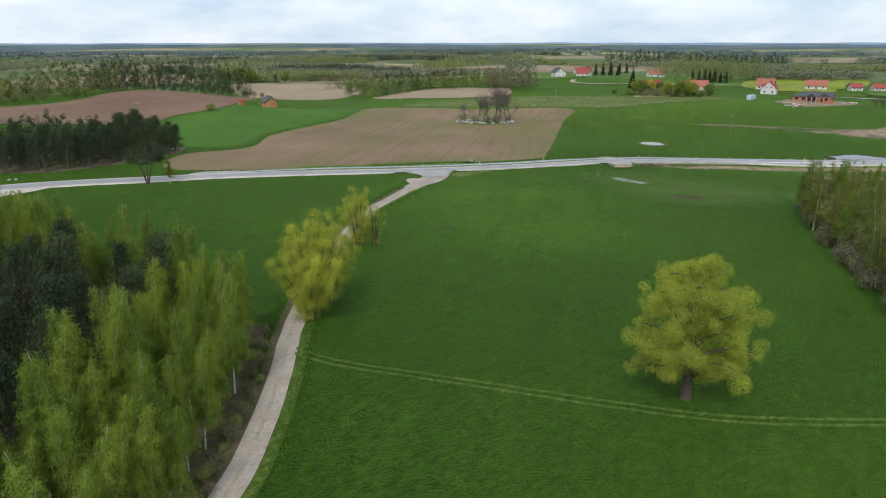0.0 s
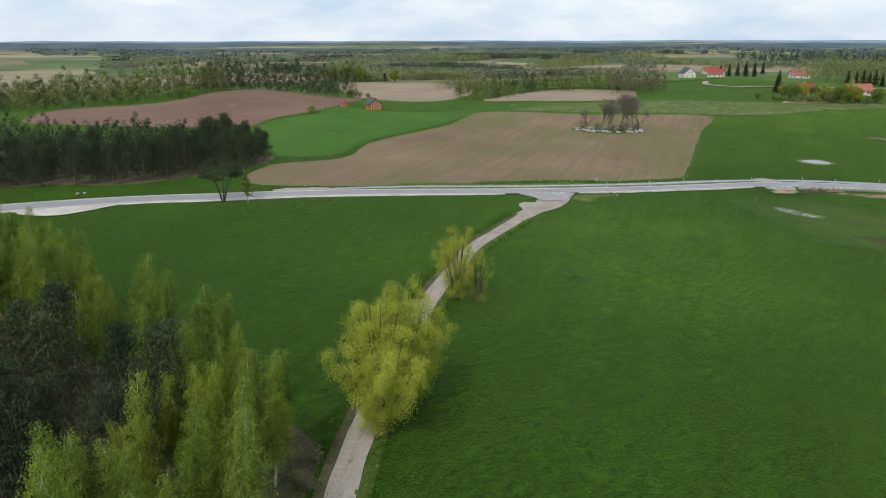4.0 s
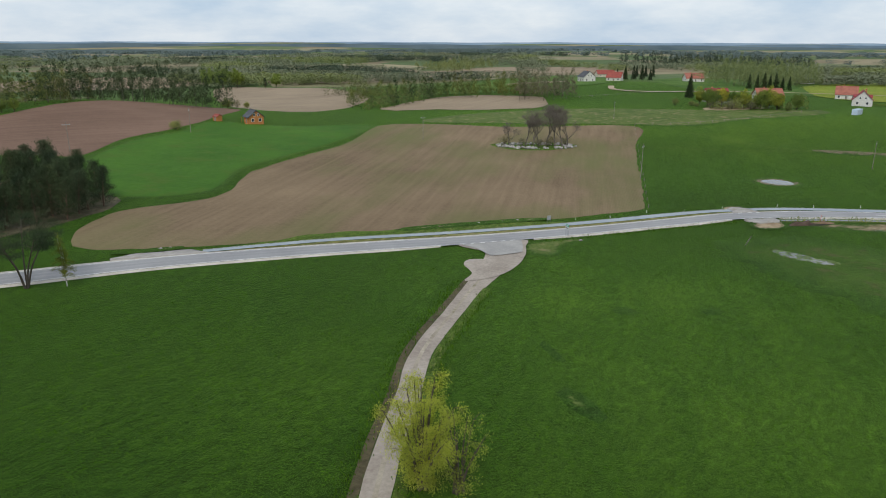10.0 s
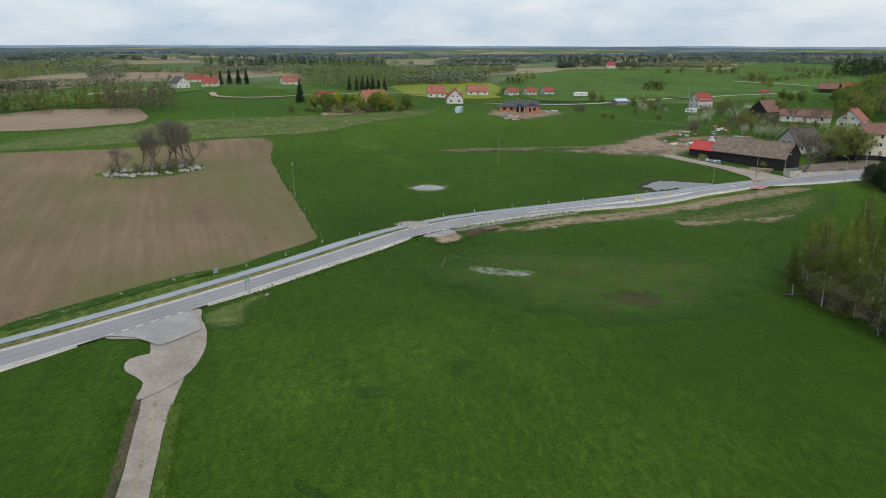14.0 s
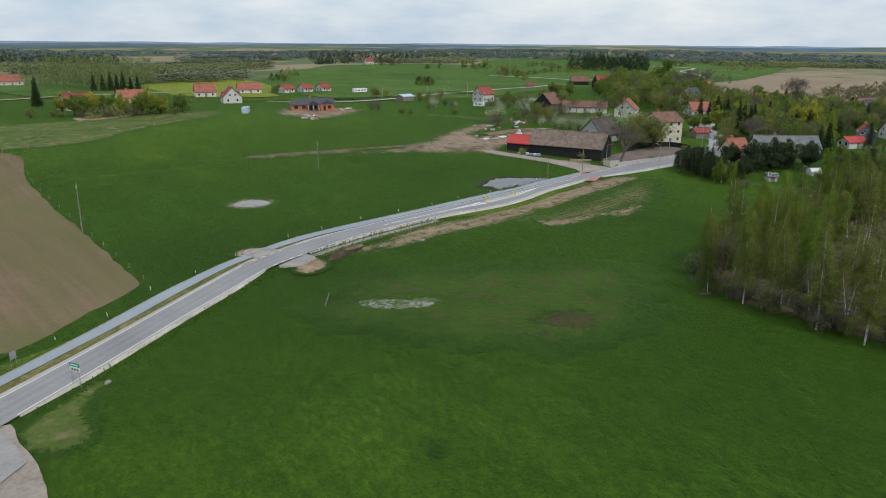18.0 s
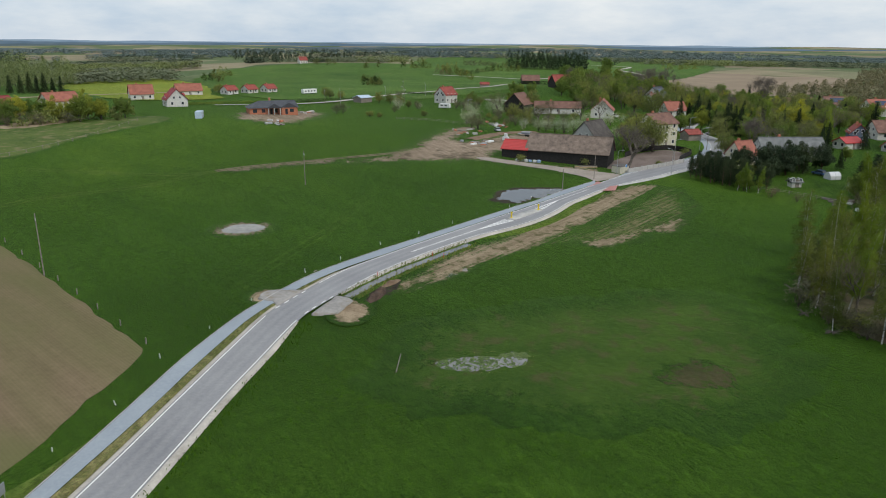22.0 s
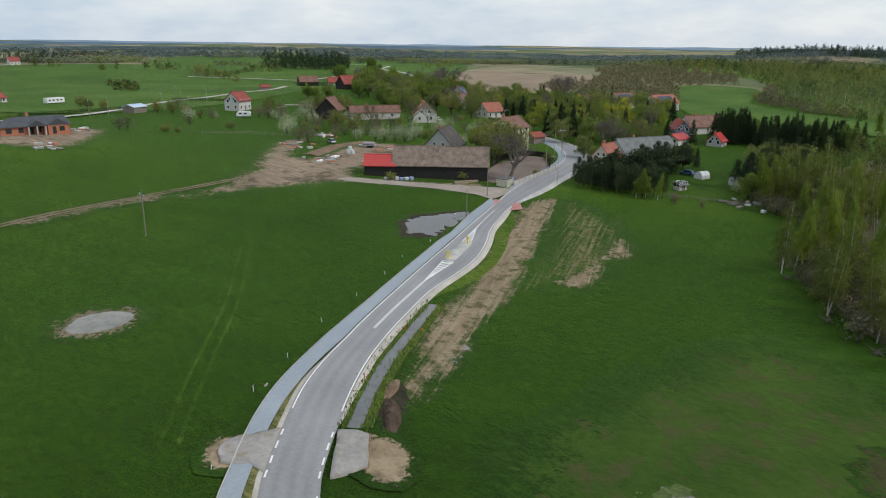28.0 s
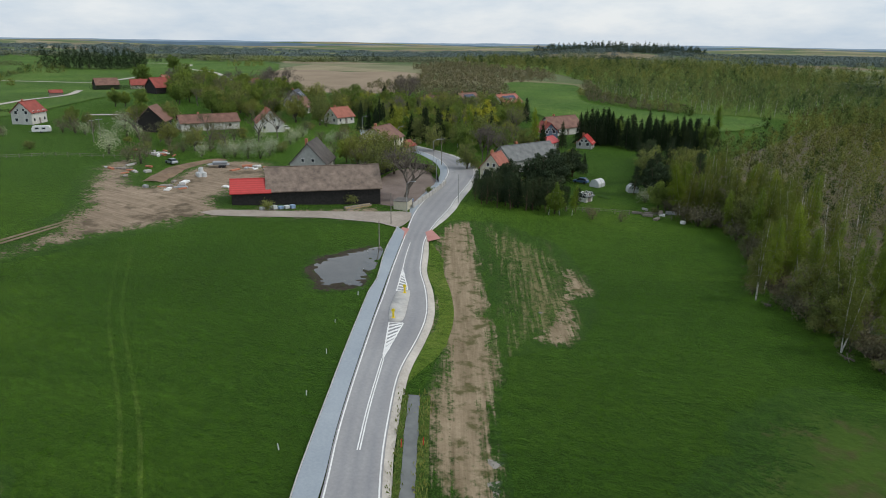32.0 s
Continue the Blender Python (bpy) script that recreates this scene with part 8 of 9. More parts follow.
for x, y, hgt, arm in ((147, 254, 10.5, True), (223, 237, 9, True), (238.4, 170.5, 5.5, False), (253, 161.6, 7, False), (308, 120.5, 9, True), (378, 214, 8, True), (372, 212, 9, True), (430, 255, 8, True), (455, 262, 8, True), (495, 270, 8, True), (400, 290, 8, True), (105, 330, 9, True), (200, 345, 8, True), (24, 356, 9, True), (-12, 318, 9, True)):
    utility_pole(x, y, hgt, arm, "grey concrete utility pole with a cross arm" if arm else "plain grey metal pole beside the road")


def street_lamp(x, y, turn):
    ob = tagged(new("street_lamp"), "grey street lamp with a curved arm", "street lamp", "street lamps")
    ob.matrix_basis = pose(x, y, ground_z(x, y), 0, 0, turn)
    bm = bmesh.new()
    part("pole", rod(bm, (0, 0, -0.3), (0, 0, 7.2), 0.09, 0.06, 8), METAL_GREY, ob)
    bm = bmesh.new()
    rod(bm, (0, 0, 7.15), (0.7, 0, 7.6), 0.045)
    part("arm", rod(bm, (0.68, 0, 7.6), (1.5, 0, 7.7), 0.045), METAL_GREY, ob)
    part("lamp_head", boxed((1.35, -0.14, 7.62, 2.05, 0.14, 7.78), bevel=0.04), METAL_GREY, ob)


for x, y, turn in ((259.5, 154.8, -130), (283, 135.2, -130), (309.5, 122.6, -90), (338, 121.6, -90), (264.6, 138.6, 45), (366, 123.6, -80), (440, 268, 30), (410, 285, 30), (475, 252, 30)):
    street_lamp(x, y, turn)

# place-name sign on two posts, seen over the meadow
ob = tagged(new("place_sign"), "green and white place-name sign on two grey posts", "sign")
ob.matrix_basis = pose(92.2, 206.0, ground_z(92.2, 206), 0, 0, 82)
for k in (-0.6, 0.6):
    bm = bmesh.new()
    part("post", rod(bm, (k, 0, -0.3), (k, 0, 3.0), 0.04), METAL_GREY, ob)
part("green_board", boxed((-0.8, -0.03, 2.5, 0.8, 0.03, 3.0)), PAINT_GREEN, ob)
part("white_board", boxed((-0.8, -0.03, 1.95, 0.8, 0.03, 2.47)), FRAME_WHITE, ob)
part("lettering_bar", boxed((-0.55, -0.045, 2.68, 0.55, 0.045, 2.82)), FRAME_WHITE, ob, "white bars of unreadable lettering")
for k in range(3):
    part("skyline_mark", boxed((-0.55 + 0.4 * k, -0.045, 2.05, -0.3 + 0.4 * k, 0.045, 2.3)), RUBBER, ob, "black silhouette bars")
ob = tagged(new("road_sign"), "round blue traffic sign on a grey post", "sign")
ob.matrix_basis = pose(262.2, 152.0, ground_z(262, 152), 0, 0, -35)
bm = bmesh.new()
part("post", rod(bm, (0, 0, -0.3), (0, 0, 2.9), 0.035), METAL_GREY, ob)
bm = bmesh.new()
part("disc", rod(bm, (0, -0.03, 2.55), (0, 0.03, 2.55), 0.42, 0.42, 20), PAINT_BLUE, ob)
bm = bmesh.new()
part("rim", rod(bm, (0, -0.02, 2.55), (0, 0.02, 2.55), 0.46, 0.46, 20), FRAME_WHITE, ob)
ob = tagged(new("info_board"), "small grey roadside board on posts", "sign")
ob.matrix_basis = pose(94, 216.8, ground_z(94, 216.8), 0, 0, 5)
part("board", boxed((-0.5, -0.03, 0.9, 0.5, 0.03, 1.9)), METAL_GREY, ob)
for k in (-0.4, 0.4):
    bm = bmesh.new()
    part("post", rod(bm, (k, 0.05, -0.3), (k, 0.05, 1.8), 0.03), METAL_GREY, ob)
for x, y in ((205.8, 182.0), (214.4, 176.2)):
    ob = tagged(new("traffic_bollard"), "yellow traffic island bollard with a white arrow disc", "bollard", "island bollards")
    ob.matrix_basis = pose(x, y, ground_z(x, y) + LIFT + 0.1, 0, 0, 60)
    part("shell", boxed((-0.15, -0.1, 0, 0.15, 0.1, 0.9), bevel=0.04), PAINT_YELLOW, ob)
    bm = bmesh.new()
    part("disc", rod(bm, (0, -0.05, 1.15), (0, 0.05, 1.15), 0.27, 0.27, 16), PAINT_YELLOW, ob)
    part("base", boxed((-0.25, -0.25, -0.03, 0.25, 0.25, 0.06)), PAINT_YELLOW, ob)
for x, y in ((161, 201.9), (175, 194.8), (174.4, 192.6)):
    ob = tagged(new("marker_post"), "short red marker post by the ditch", "post")
    ob.matrix_basis = pose(x, y, ground_z(x, y), 4, 3, 0)
    bm = bmesh.new()
    part("stake", rod(bm, (0, 0, -0.2), (0, 0, 1.0), 0.05), PAINT_RED, ob)
rng = random.Random(44)
a, b_ = near(WALK_OUT, 100, 240)
for v in side(WALK_OUT, 2.2)[a:b_:5]:
    ob = tagged(new("survey_stake"), "short white wooden stake in the grass", "stake", "survey stakes")
    x, y = v.x + rng.uniform(-0.8, 1.2), v.y + rng.uniform(-0.5, 1.5)
    ob.matrix_basis = pose(x, y, ground_z(x, y), rng.uniform(-9, 9), rng.uniform(-9, 9), 0)
    part("stake", boxed((-0.04, -0.04, -0.2, 0.04, 0.04, rng.uniform(0.4, 0.8))), FRAME_WHITE, ob)
# stump of an old post in the wet meadow
ob = tagged(new("leaning_pole"), "weathered pole leaning in the wet meadow", "pole")
ob.matrix_basis = pose(126.6, 190.8, ground_z(126.6, 190.8), 10, 24, 0)
bm = bmesh.new()
part("pole", rod(bm, (0, 0, -0.3), (0, 0, 2.4), 0.08, 0.06), WOOD_GREY, ob)


def fence(points, gap, high, rails, label, material=WOOD_GREY, solid=False):
    line = spline(points, gap)
    ob = tagged(new("fence"), label, "fence")
    for k, v in enumerate(line):
        z = ground_z(v.x, v.y)
        p = part("post", boxed((v.x - 0.06, v.y - 0.06, z - 0.3, v.x + 0.06, v.y + 0.06, z + high)), material, ob)
    for r in rails:
        for v, w in zip(line, line[1:]):
            bm = bmesh.new()
            part("rail", rod(bm, (v.x, v.y, ground_z(v.x, v.y) + r), (w.x, w.y, ground_z(w.x, w.y) + r), 0.035, None, 4), material, ob)
    if solid:
        for v, w in zip(line, line[1:]):
            bm = bmesh.new()
            d = (w - v).normalized() * 0.02
            n_ = Vector((-d.y, d.x, 0))
            vs = [bm.verts.new((q.x, q.y, ground_z(q.x, q.y) + h_)) for q, h_ in ((v + n_, 0.05), (w + n_, 0.05), (w + n_, high), (v + n_, high))]
            ws = [bm.verts.new((q.x, q.y, ground_z(q.x, q.y) + h_)) for q, h_ in ((v - n_, 0.05), (w - n_, 0.05), (w - n_, high), (v - n_, high))]
            bm.faces.new(vs)
            bm.faces.new(ws[::-1])
            for i in range(4):
                bm.faces.new((vs[i], ws[i], ws[(i + 1) % 4], vs[(i + 1) % 4]))
            part("panel", bm, material, ob)


fence([(344, 240), (348, 225), (344, 210), (350, 198)], 3.0, 1.2, (0.5, 1.0), "grey wooden paddock fence with rails")
tagged(patch("paved_yard", [(266, 151), (274, 142.4), (284, 133.2), (293, 131), (302, 128.5), (306, 135), (298, 144), (286, 152), (272, 158)], 0.14, PAVED_BROWN, 3, 0.1, 1.5), "brown gravelled yard inside a dark fence", "yard", kind="structure")
fence([(286, 133), (293, 130), (301, 127), (307, 134), (300, 144), (289, 150)], 2.5, 1.7, (), "dark solid yard fence by the road", WOOD_BLACK, True)
fence([(249, 117.5), (240, 106), (232, 100.5)], 3.0, 1.1, (0.6, 1.0), "old wooden garden fence along the meadow")
fence([(197.5, 326.5), (176.5, 295.5), (150.5, 257.5), (127, 224)], 8.0, 0.9, (), "row of low stakes along the field edge")
fence([(199, 328), (220, 320), (250, 318), (285, 322)], 6.0, 1.1, (0.9,), "thin wooden pasture fence")
fence([(225, 440), (300, 440), (340, 432)], 8.0, 1.1, (0.9,), "pale pasture fence along the farm road")
fence([(410, 126), (418, 118), (432, 110)], 2.5, 1.4, (0.6, 1.2), "low white wooden garden fence", FRAME_WHITE)


def hedge(points, high, wide, label, material=LEAF_SPRUCE, density=130):
    line = spline(points, 1.0)
    m = Mesh()
    np.random.seed(int(points[0][0]))
    for v in line:
        c = np.random.uniform(-1, 1, (density // 2, 3)) * np.array([0.75, 0.75, high / 2]) * np.array([1, wide, 1]) + np.array([v.x, v.y, ground_z(v.x, v.y) + high / 2])
        m.leaves(c, 0.34, 0.4, 0.5)
    tagged(new("hedge", m.data("hedge", material)), label, "hedge")


hedge([(403, 318), (427, 298), (440, 285)], 1.6, 1.0, "dark clipped evergreen hedge")
hedge([(489, 269), (485, 256), (480.5, 243)], 1.5, 1.2, "dark clipped evergreen hedge")
hedge([(632, 205), (622, 185), (618, 165)], 3.0, 1.6, "tall dark evergreen hedge", LEAF_SPRUCE, 260)
hedge([(360, 345), (380, 335), (402, 318)], 1.2, 1.0, "low green garden hedge", LEAF_OAK)
hedge([(300, 103), (288, 106), (281, 111)], 2.2, 1.0, "dark clipped garden hedge")

# ---------------------------------------------------------------- yard and garden things
def car(x, y, turn, paint, label):
    ob = tagged(new("car"), label, "car")
    ob.matrix_basis = pose(x, y, ground_z(x, y) + 0.12, 0, 0, turn)
    bm = bmesh.new()
    part("body", prism(bm, [(-2.1, 0.3), (2.1, 0.3), (2.15, 0.75), (1.3, 0.92), (-2.0, 0.95), (-2.15, 0.6)], -0.85, 0.85), paint, ob)
    bm = bmesh.new()
    part("cabin", prism(bm, [(-1.85, 0.94), (1.2, 0.92), (0.45, 1.45), (-1.3, 1.48)], -0.74, 0.74), WINDOW_DARK, ob, "dark glazed cabin")
    part("roof_panel", boxed((-1.25, -0.7, 1.46, 0.4, 0.7, 1.52)), paint, ob)
    for wx in (-1.3, 1.3):
        for wy in (-0.86, 0.86):
            bm = bmesh.new()
            part("wheel", rod(bm, (wx, wy - 0.1, 0.32), (wx, wy + 0.1, 0.32), 0.32, 0.32, 14), RUBBER, ob)


car(272, 95, 30, CAR_BLUE, "blue car parked on the garden grass")
car(279.5, 160.5, 100, CAR_WHITE, "white car parked behind the barn")
car(345, 112, 80, CAR_GREY, "grey car parked beside the pavilion")
car(330, 196, 20, CAR_GREY, "grey car parked on the farmyard")
car(392, 146, 20, CAR_WHITE, "white car beside the white house")

ob = tagged(new("caravan"), "white touring caravan on the grass", "caravan")
ob.matrix_basis = pose(408, 229.5, ground_z(408, 229.5), 0, 0, 75)
bm = bmesh.new()
part("body", prism(bm, [(-2.9, 0.6), (2.9, 0.5), (3.0, 1.6), (2.5, 2.5), (-2.6, 2.6), (-3.0, 1.7)], -1.1, 1.1), CAR_WHITE, ob)
for k in (-1.6, 0.6):
    part("window", boxed((k, -1.13, 1.4, k + 1.2, 1.13, 2.0)), WINDOW_DARK, ob)
for wy in (-1.0, 1.0):
    bm = bmesh.new()
    part("wheel", rod(bm, (0, wy - 0.1, 0.32), (0, wy + 0.1, 0.32), 0.32, 0.32, 14), RUBBER, ob)
bm = bmesh.new()
part("drawbar", rod(bm, (2.9, 0, 0.45), (4.2, 0, 0.45), 0.05), METAL_GREY, ob)

ob = tagged(new("long_trailer"), "long white site trailer beside the farm road", "trailer")
ob.matrix_basis = pose(472, 324, ground_z(472, 324), 0, 0, -35)
part("body", boxed((-5, -1.3, 0.6, 5, 1.3, 3.1), bevel=0.06), CAR_WHITE, ob)
for k in range(4):
    part("window", boxed((-4 + 2.2 * k, -1.33, 1.6, -2.9 + 2.2 * k, 1.33, 2.3)), WINDOW_DARK, ob)
for k in (-2, 2):
    part("axle_block", boxed((k - 0.6, -1.1, -0.2, k + 0.6, 1.1, 0.62)), RUBBER, ob)
ob = tagged(new("container"), "blue-grey site container on the building plot", "container")
ob.matrix_basis = pose(300, 306, ground_z(300, 306), 0, 0, 20)
part("body", boxed((-3, -1.2, -0.2, 3, 1.2, 2.4), bevel=0.04), SHEET_BLUE, ob)
for k in range(10):
    part("rib", boxed((-2.8 + 0.6 * k, -1.24, 0.1, -2.7 + 0.6 * k, 1.24, 2.3)), METAL_GREY, ob)

for k, (dx, dy, dz) in enumerate(((0, 0, 0), (1.3, 0.2, 0), (0.1, 1.3, 0), (1.3, 1.4, 0), (0.7, 0.7, 1.2))):
    ob = tagged(new("wrapped_bale"), "white film-wrapped silage bale", "bale", "stacked silage bales")
    x, y = 309.5 + dx, 190.5 + dy
    ob.matrix_basis = pose(x, y, ground_z(309.5, 190.5) + dz, 0, 0, 20 * k)
    bm = bmesh.new()
    rod(bm, (0, 0, -0.05), (0, 0, 1.2), 0.64, 0.64, 16)
    bmesh.ops.bevel(bm, geom=[e for e in bm.edges if abs(e.verts[0].co.z - e.verts[1].co.z) < 0.01], offset=0.1, segments=2, affect="EDGES")
    part("bale", bm, PLASTIC_WHITE, ob)

ob = tagged(new("flat_trailer"), "grey farm trailer loaded with sacks", "trailer")
ob.matrix_basis = pose(322, 184.5, ground_z(322, 184.5), 0, 0, 70)
part("bed", boxed((-2.9, -1.1, 0.8, 2.9, 1.1, 1.0)), METAL_GREY, ob)
part("load", boxed((-2.4, -0.9, 1.0, 1.6, 0.9, 1.8), bevel=0.25), CAR_GREY, ob)
for wx in (-1.4, -0.5):
    for wy in (-1.0, 1.0):
        bm = bmesh.new()
        part("wheel", rod(bm, (wx, wy - 0.12, 0.4), (wx, wy + 0.12, 0.4), 0.42, 0.42, 14), RUBBER, ob)

for k in range(6):
    ob = tagged(new("wrapped_pallet"), "blue and white film-wrapped pallet by the barn", "pallet", "pallets by the barn")
    x, y = 272.0 - 0.1 * k, 184.6 - 1.35 * k
    ob.matrix_basis = pose(x, y, ground_z(x, y), 0, 0, 14)
    part("base", boxed((-0.5, -0.55, 0, 0.5, 0.55, 0.14)), WOOD_GREY, ob)
    part("load", boxed((-0.48, -0.53, 0.14, 0.48, 0.53, 0.75 + 0.1 * (k % 3)), bevel=0.06), PLASTIC_BLUE if k % 2 else PLASTIC_WHITE, ob)
rng = random.Random(52)
for k in range(14):
    ob = tagged(new("timber_beam"), "pale sawn timber beam beside the barn", "timber", "stacked timber")
    x, y = 268.6 - 0.3 * (k % 5), 163.5
    ob.matrix_basis = pose(x, y, ground_z(x, y) + 0.1 + 0.2 * (k // 5), 0, 0, 104 + rng.uniform(-7, 7))
    part("beam", boxed((-3.6, -0.11, -0.1, 3.4, 0.11, 0.1)), WOOD_GREY if k % 3 else HAY, ob)

# excavated sand bank in the yard
bm = bmesh.new()
prev = None
for v in spline([(305, 203), (311, 200), (317, 197), (323, 194), (329, 188), (334, 181)], 1.0):
    ring = []
    for k, (o, hgt) in enumerate(((-2.4, -0.2), (-1.0, 0.6), (0.0, 1.15), (1.2, 1.2), (2.8, 0.55), (4.6, -0.2))):
        q = Vector((v.x + 0.45 * o, v.y + 0.9 * o, 0))
        ring.append(bm.verts.new((q.x, q.y, ground_z(q.x, q.y) + (0.6 if hgt > 0 else 1.0) * hgt * (0.75 + 0.8 * noise.noise((v.x * 0.25, v.y * 0.25, k * 0.3))))))
    if prev:
        for i in range(5):
            bm.faces.new((prev[i], prev[i + 1], ring[i + 1], ring[i]))
    prev = ring
bmesh.ops.recalc_face_normals(bm, faces=bm.faces)
tagged(part("sand_bank", bm, BANK_SAND, None), "cut bank of bare sand in the farmyard", "bank", kind="structure")
rng = random.Random(61)
for cx, cy, n_ in ((300, 201, 10), (318, 176, 9), (325, 208, 14), (348, 197, 16), (300, 276, 12), (338, 278, 8), (293, 186, 6), (236, 101, 8)):
    for _ in range(n_):
        x, y = cx + rng.gauss(0, 3.2), cy + rng.gauss(0, 2.4)
        ob = tagged(new("scrap_board"), "old boards and rubble lying on the ground", "rubble", "yard rubble")
        ob.matrix_basis = pose(x, y, ground_z(x, y) + 0.12, 0, 0, rng.uniform(0, 180))
        l_, w_, h_ = rng.uniform(0.5, 1.7), rng.uniform(0.2, 0.8), rng.uniform(0.15, 0.6)
        part("board", boxed((-l_, -w_, -0.15, l_, w_, h_), bevel=0.06), rng.choice((WOOD_GREY, CONCRETE, METAL_GREY, FRAME_WHITE, WALL_BRICK, WOOD_GREY)), ob)

# greenhouses and beds in the gardens
for x, y, turn, l_ in ((267.3, 93, 20, 1.8), (258.2, 88.6, 60, 1.5)):
    ob = tagged(new("greenhouse"), "small white foil greenhouse in the garden", "greenhouse")
    ob.matrix_basis = pose(x, y, ground_z(x, y), 0, 0, turn)
    bm = bmesh.new()
    part("cover", prism(bm, [(-1.4, -0.1), (1.4, -0.1), (1.35, 1.0), (0.8, 1.8), (0, 2.1), (-0.8, 1.8), (-1.35, 1.0)], -l_, l_), PLASTIC_WHITE, ob)
    for k in (-1, 0, 1):
        bm = bmesh.new()
        part("hoop", prism(bm, [(-1.46, -0.1), (1.46, -0.1), (1.4, 1.03), (0.84, 1.85), (0, 2.16), (-0.84, 1.85), (-1.4, 1.03)], k * l_ * 0.96 - 0.05, k * l_ * 0.96 + 0.05), METAL_GREY, ob)
for x, y in ((259, 97), (262, 99), (256, 100)):
    tagged(patch("garden_bed", [(x - 2.2, y - 0.7), (x + 2.2, y - 0.7), (x + 2.2, y + 0.7), (x - 2.2, y + 0.7)], 0.15, DIRT_DARK, 2, 0.1, 1.0), "dark dug garden bed", "ground", kind="structure")
for x, y in ((240, 103.5), (237, 103)):
    ob = tagged(new("log_pile"), "small pile of old logs at the garden edge", "logs")
    ob.matrix_basis = pose(x, y, ground_z(x, y), 0, 0, 40)
    for k in range(6):
        bm = bmesh.new()
        part("log", rod(bm, (-1.2, 0.3 * (k % 3) - 0.3, 0.12 + 0.24 * (k // 3)), (1.2, 0.3 * (k % 3) - 0.3, 0.12 + 0.24 * (k // 3)), 0.14, None, 8), WOOD_GREY, ob)
# cut branches at the wood edge
rng = random.Random(70)
for cx, cy in ((157, 134.5), (168, 133), (150, 133), (186, 126)):
    ob = tagged(new("branch_heap"), "grey heap of cut branches at the wood edge", "branches")
    ob.matrix_basis = pose(cx, cy, ground_z(cx, cy))
    for k in range(16):
        a = rng.uniform(0, 6.28)
        d = Vector((math.cos(a), math.sin(a), rng.uniform(0.05, 0.5))) * rng.uniform(0.8, 2.2)
        bm = bmesh.new()
        part("branch", rod(bm, tuple(-d * 0.4 + Vector((0, 0, 0.35))), tuple(d * 0.7 + Vector((0, 0, 0.35))), 0.05, 0.02, 4), TWIG, ob)

# loose tufts over the meadows, reeds along the ditch
def tufts(name, poly, count, size, material, label, seed, avoid=()):
    rng = random.Random(seed)
    np.random.seed(seed)
    m = Mesh()
    xs, ys = [p[0] for p in poly], [p[1] for p in poly]
    c = []
    while len(c) < count:
        x, y = rng.uniform(min(xs), max(xs)), rng.uniform(min(ys), max(ys))
        if not inside(x, y, poly) or any(inside(x, y, p) for p in avoid):
            continue
        if noise.noise((x * 0.08, y * 0.08, 4.0)) + 0.6 * noise.noise((x * 0.4, y * 0.4, 8.0)) < rng.uniform(-0.5, 0.45):
            continue
        z = ground_z(x, y)
        for _ in range(3):
            c.append((x + rng.gauss(0, 0.22), y + rng.gauss(0, 0.22), z + 0.02))
    m.leaves(c, size, 0.0, 0.6, (0, 0, 1), 0.3)
    tagged(new(name, m.data(name, material)), label, "grass", kind="stuff")


WATERS = [[(176, 242), (188, 242), (189, 229), (176, 229)], [(218, 190), (236, 190), (244, 168), (236, 168), (218, 180)], [(127.5, 189), (137.5, 186), (137.5, 173), (128, 176)],
          [(148, 204), (186, 190), (250, 160), (250, 140), (186, 158), (178, 176), (148, 196)]]
MEADOW_NEAR = [(10, 60), (22, 50), (90, 50), (120, 100), (150, 135), (185, 130), (228, 105), (244, 128), (228, 150), (180, 184), (150, 198), (96, 203), (80, 196), (48, 162), (30, 130), (16, 96)]
MEADOW_LEFT = [(-20, 130), (8, 104), (24, 134), (38, 162), (60, 190), (66, 202), (30, 201), (0, 194), (-30, 170)]
MEADOW_NORTH = [(128, 220), (160, 214), (226, 180), (250, 172), (262, 200), (240, 250), (205, 290), (180, 290)]
tufts("grass_tufts", MEADOW_NEAR, 30000, 0.26, TUFT, "uneven tufts of green meadow grass", 91, WATERS)
tufts("grass_tufts", MEADOW_LEFT, 12000, 0.26, TUFT, "uneven tufts of green meadow grass", 92, WATERS)
tufts("grass_tufts", MEADOW_NORTH, 12000, 0.26, TUFT, "uneven tufts of green meadow grass", 93, WATERS)
for off, text in ((1.25, "dark reeds along the ditch"), (-1.2, "green reeds along the ditch")):
    line = side(DITCH[1], off)
    m = Mesh()
    np.random.seed(17)
    for v in line:
        c = np.random.normal(size=(12, 3)) * np.array([0.4, 0.4, 0.08]) + np.array([v.x, v.y, ground_z(v.x, v.y) + 0.25])
        m.leaves(c, 0.5, 1.6, 0.3)
    tagged(new("reeds", m.data("reeds", LEAF_SHRUB)), text, "reeds", kind="stuff")
tufts("reeds", [(129, 188), (134, 185), (134.5, 181), (137, 177.5), (136.5, 174), (131.5, 174), (129.5, 178), (128, 180)], 900, 0.42, LEAF_SHRUB, "olive reeds breaking a shallow puddle", 94)
a, b_ = near(ROAD_RIGHT, 86, 140)
m = Mesh()
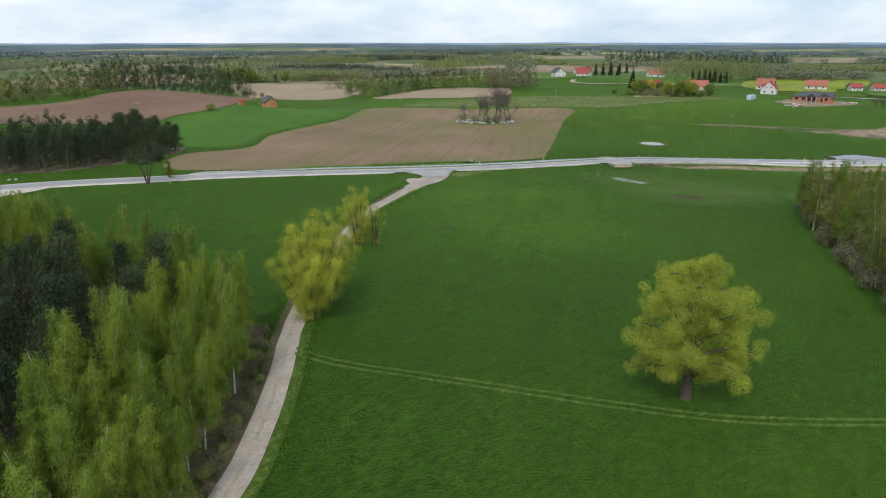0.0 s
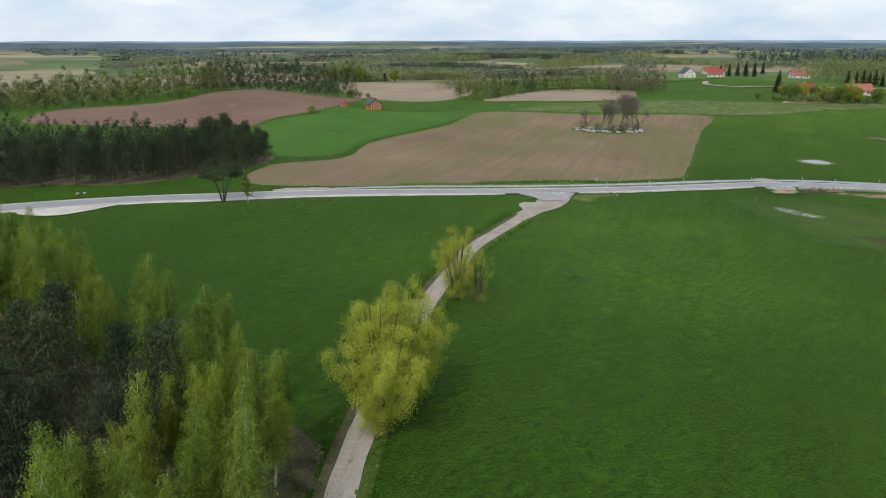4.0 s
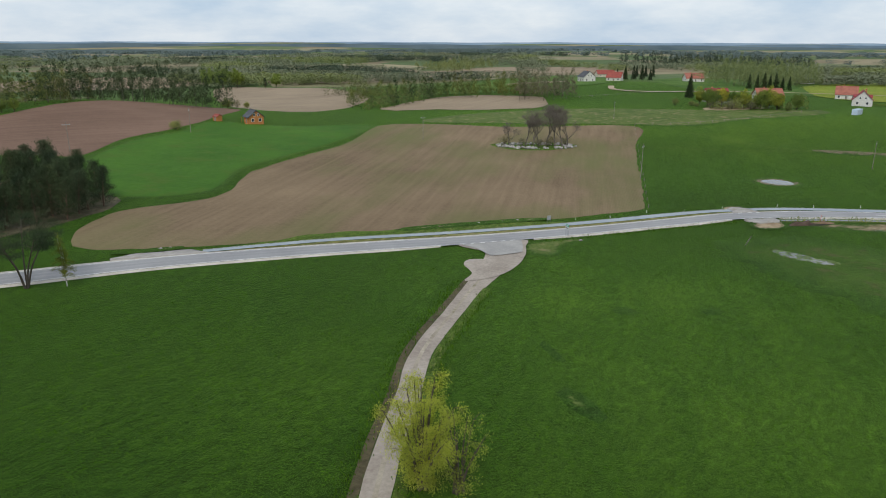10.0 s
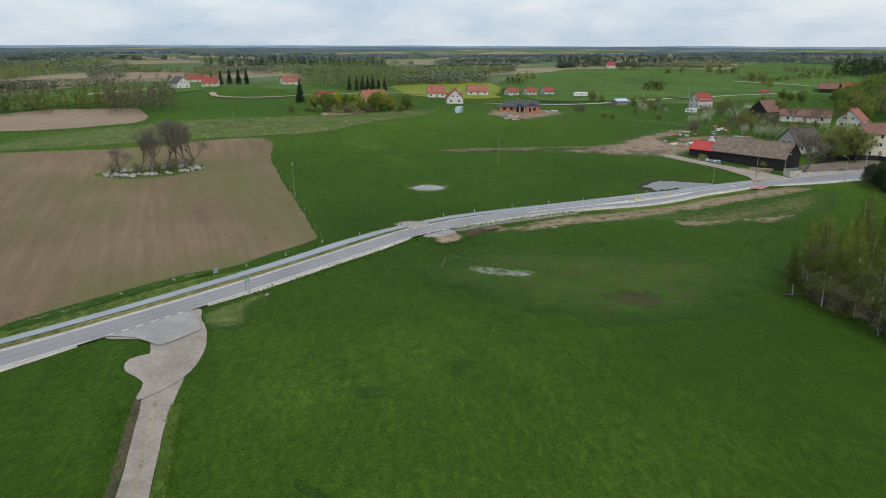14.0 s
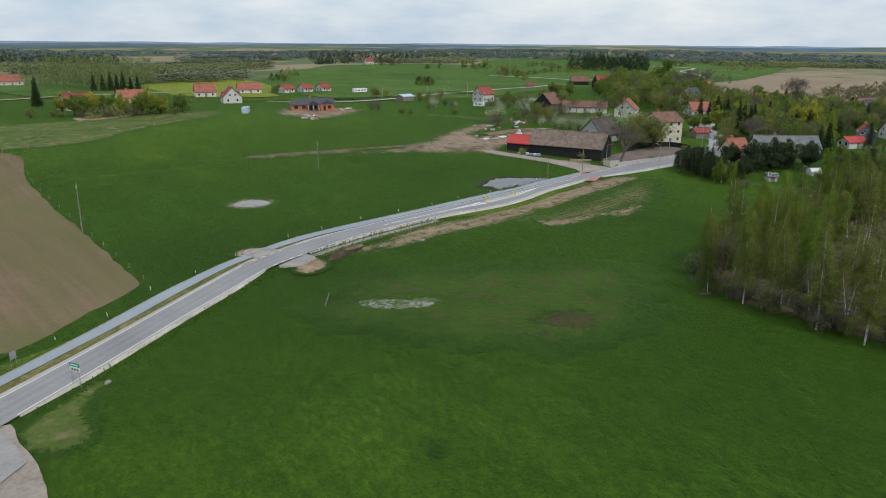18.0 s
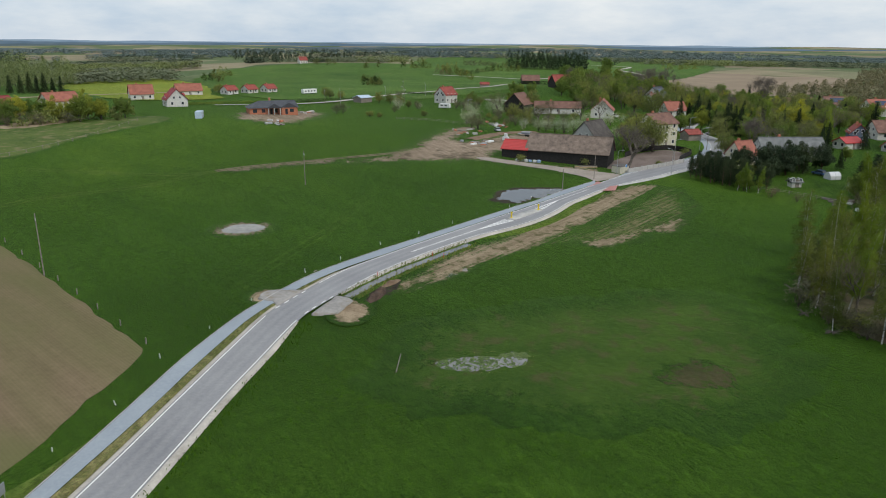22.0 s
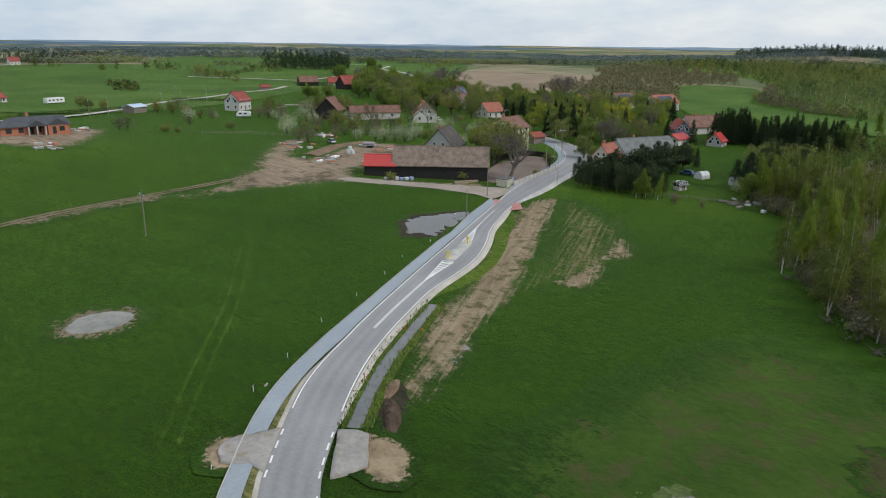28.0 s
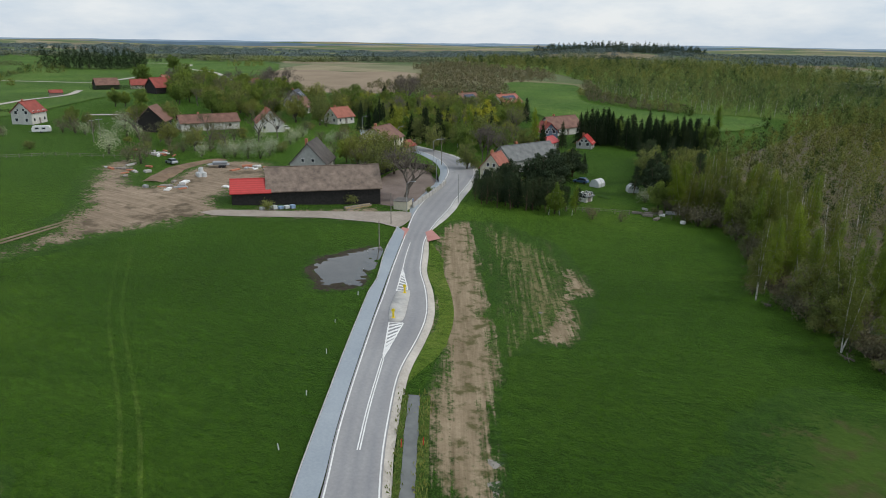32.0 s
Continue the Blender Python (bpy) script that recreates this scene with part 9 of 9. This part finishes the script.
for line in (side(ROAD_RIGHT, -1.9)[a:b_], side(LANE_MID, 3.0)[112:-16], side(LANE_MID, -2.9)[116:-18]):
    for v in line:
        c = np.random.normal(size=(22, 3)) * np.array([0.6, 0.6, 0.06]) + np.array([v.x, v.y, ground_z(v.x, v.y) + 0.2])
        m.leaves(c, 0.45, 1.4, 0.3)
tagged(new("verge_grass", m.data("verge_grass", TUFT)), "long rough grass along the verges", "grass", kind="stuff")

# farm roads beyond the meadow
for pts, w_, m, text in (
    ([(305, 500), (288, 470), (300, 446), (340, 436), (400, 420), (450, 400)], 4.0, SANDY, "sandy farm road to the hamlet"),
    ([(360, 330), (380, 310), (420, 292), (460, 280), (489, 266), (502, 255), (532, 239), (560, 219), (620, 212)], 4.0, GRAVEL, "pale gravel village road"),
    ([(775, 300), (768, 248), (753, 206), (771, 187), (820, 160)], 5.0, GRAVEL, "pale country lane between pastures"),
    ([(457, 214), (454.6, 203), (448, 192)], 3.5, GRAVEL, "short pale gravel drive"),
    ([(760, 90), (872, 84), (960, 100), (1073, 81), (1200, 150)], 5.0, GRAVEL, "pale winding country road"),
    ([(900, 500), (1000, 480), (1060, 440)], 6.0, GRAVEL, "pale track to the far house"),
):
    ribbon("farm_road", spline(pts, 3.0), 0, w_, 0.5, m, text, "road", 2)
tagged(patch("sand_pit", [(270, 590), (300, 612), (330, 606), (320, 585), (290, 578)], 0.5, SANDY, 8, 1.5, 4), "pale excavated sand by the hamlet", "ground", kind="structure")
# loop of old road in the far left corner
tagged(patch("lay_by", [(-48, 190), (-40, 187.5), (-33, 192), (-28, 197.5), (-36, 196.4), (-42, 195)], 0.2, GRAVEL, 2, 0.3, 1.5), "gravel lay-by beside the road", "road", kind="structure")
# greener meadow wedge between the ploughed fields
tagged(patch("young_grass", [(2, 256), (24, 258), (35, 286), (52, 307), (74, 332), (99, 375), (60, 378), (34, 388), (20, 360), (4, 340), (-6, 312), (-10, 285)], 0.05, GRASS_BRIGHT, 6, 0.5, 2.5, 9), "bright green young grass between ploughed fields", "grass", kind="structure")

for kind_ in (young_pine, birch, birch_dull, birch_bare, pine, spruce, oak, lime, bare, budding, olive, shrub, blossom, grey_shrub, lone, lane_willow, thin_willow, road_pine, yard_tree, garden_pine):
    kind_.drop_unused()
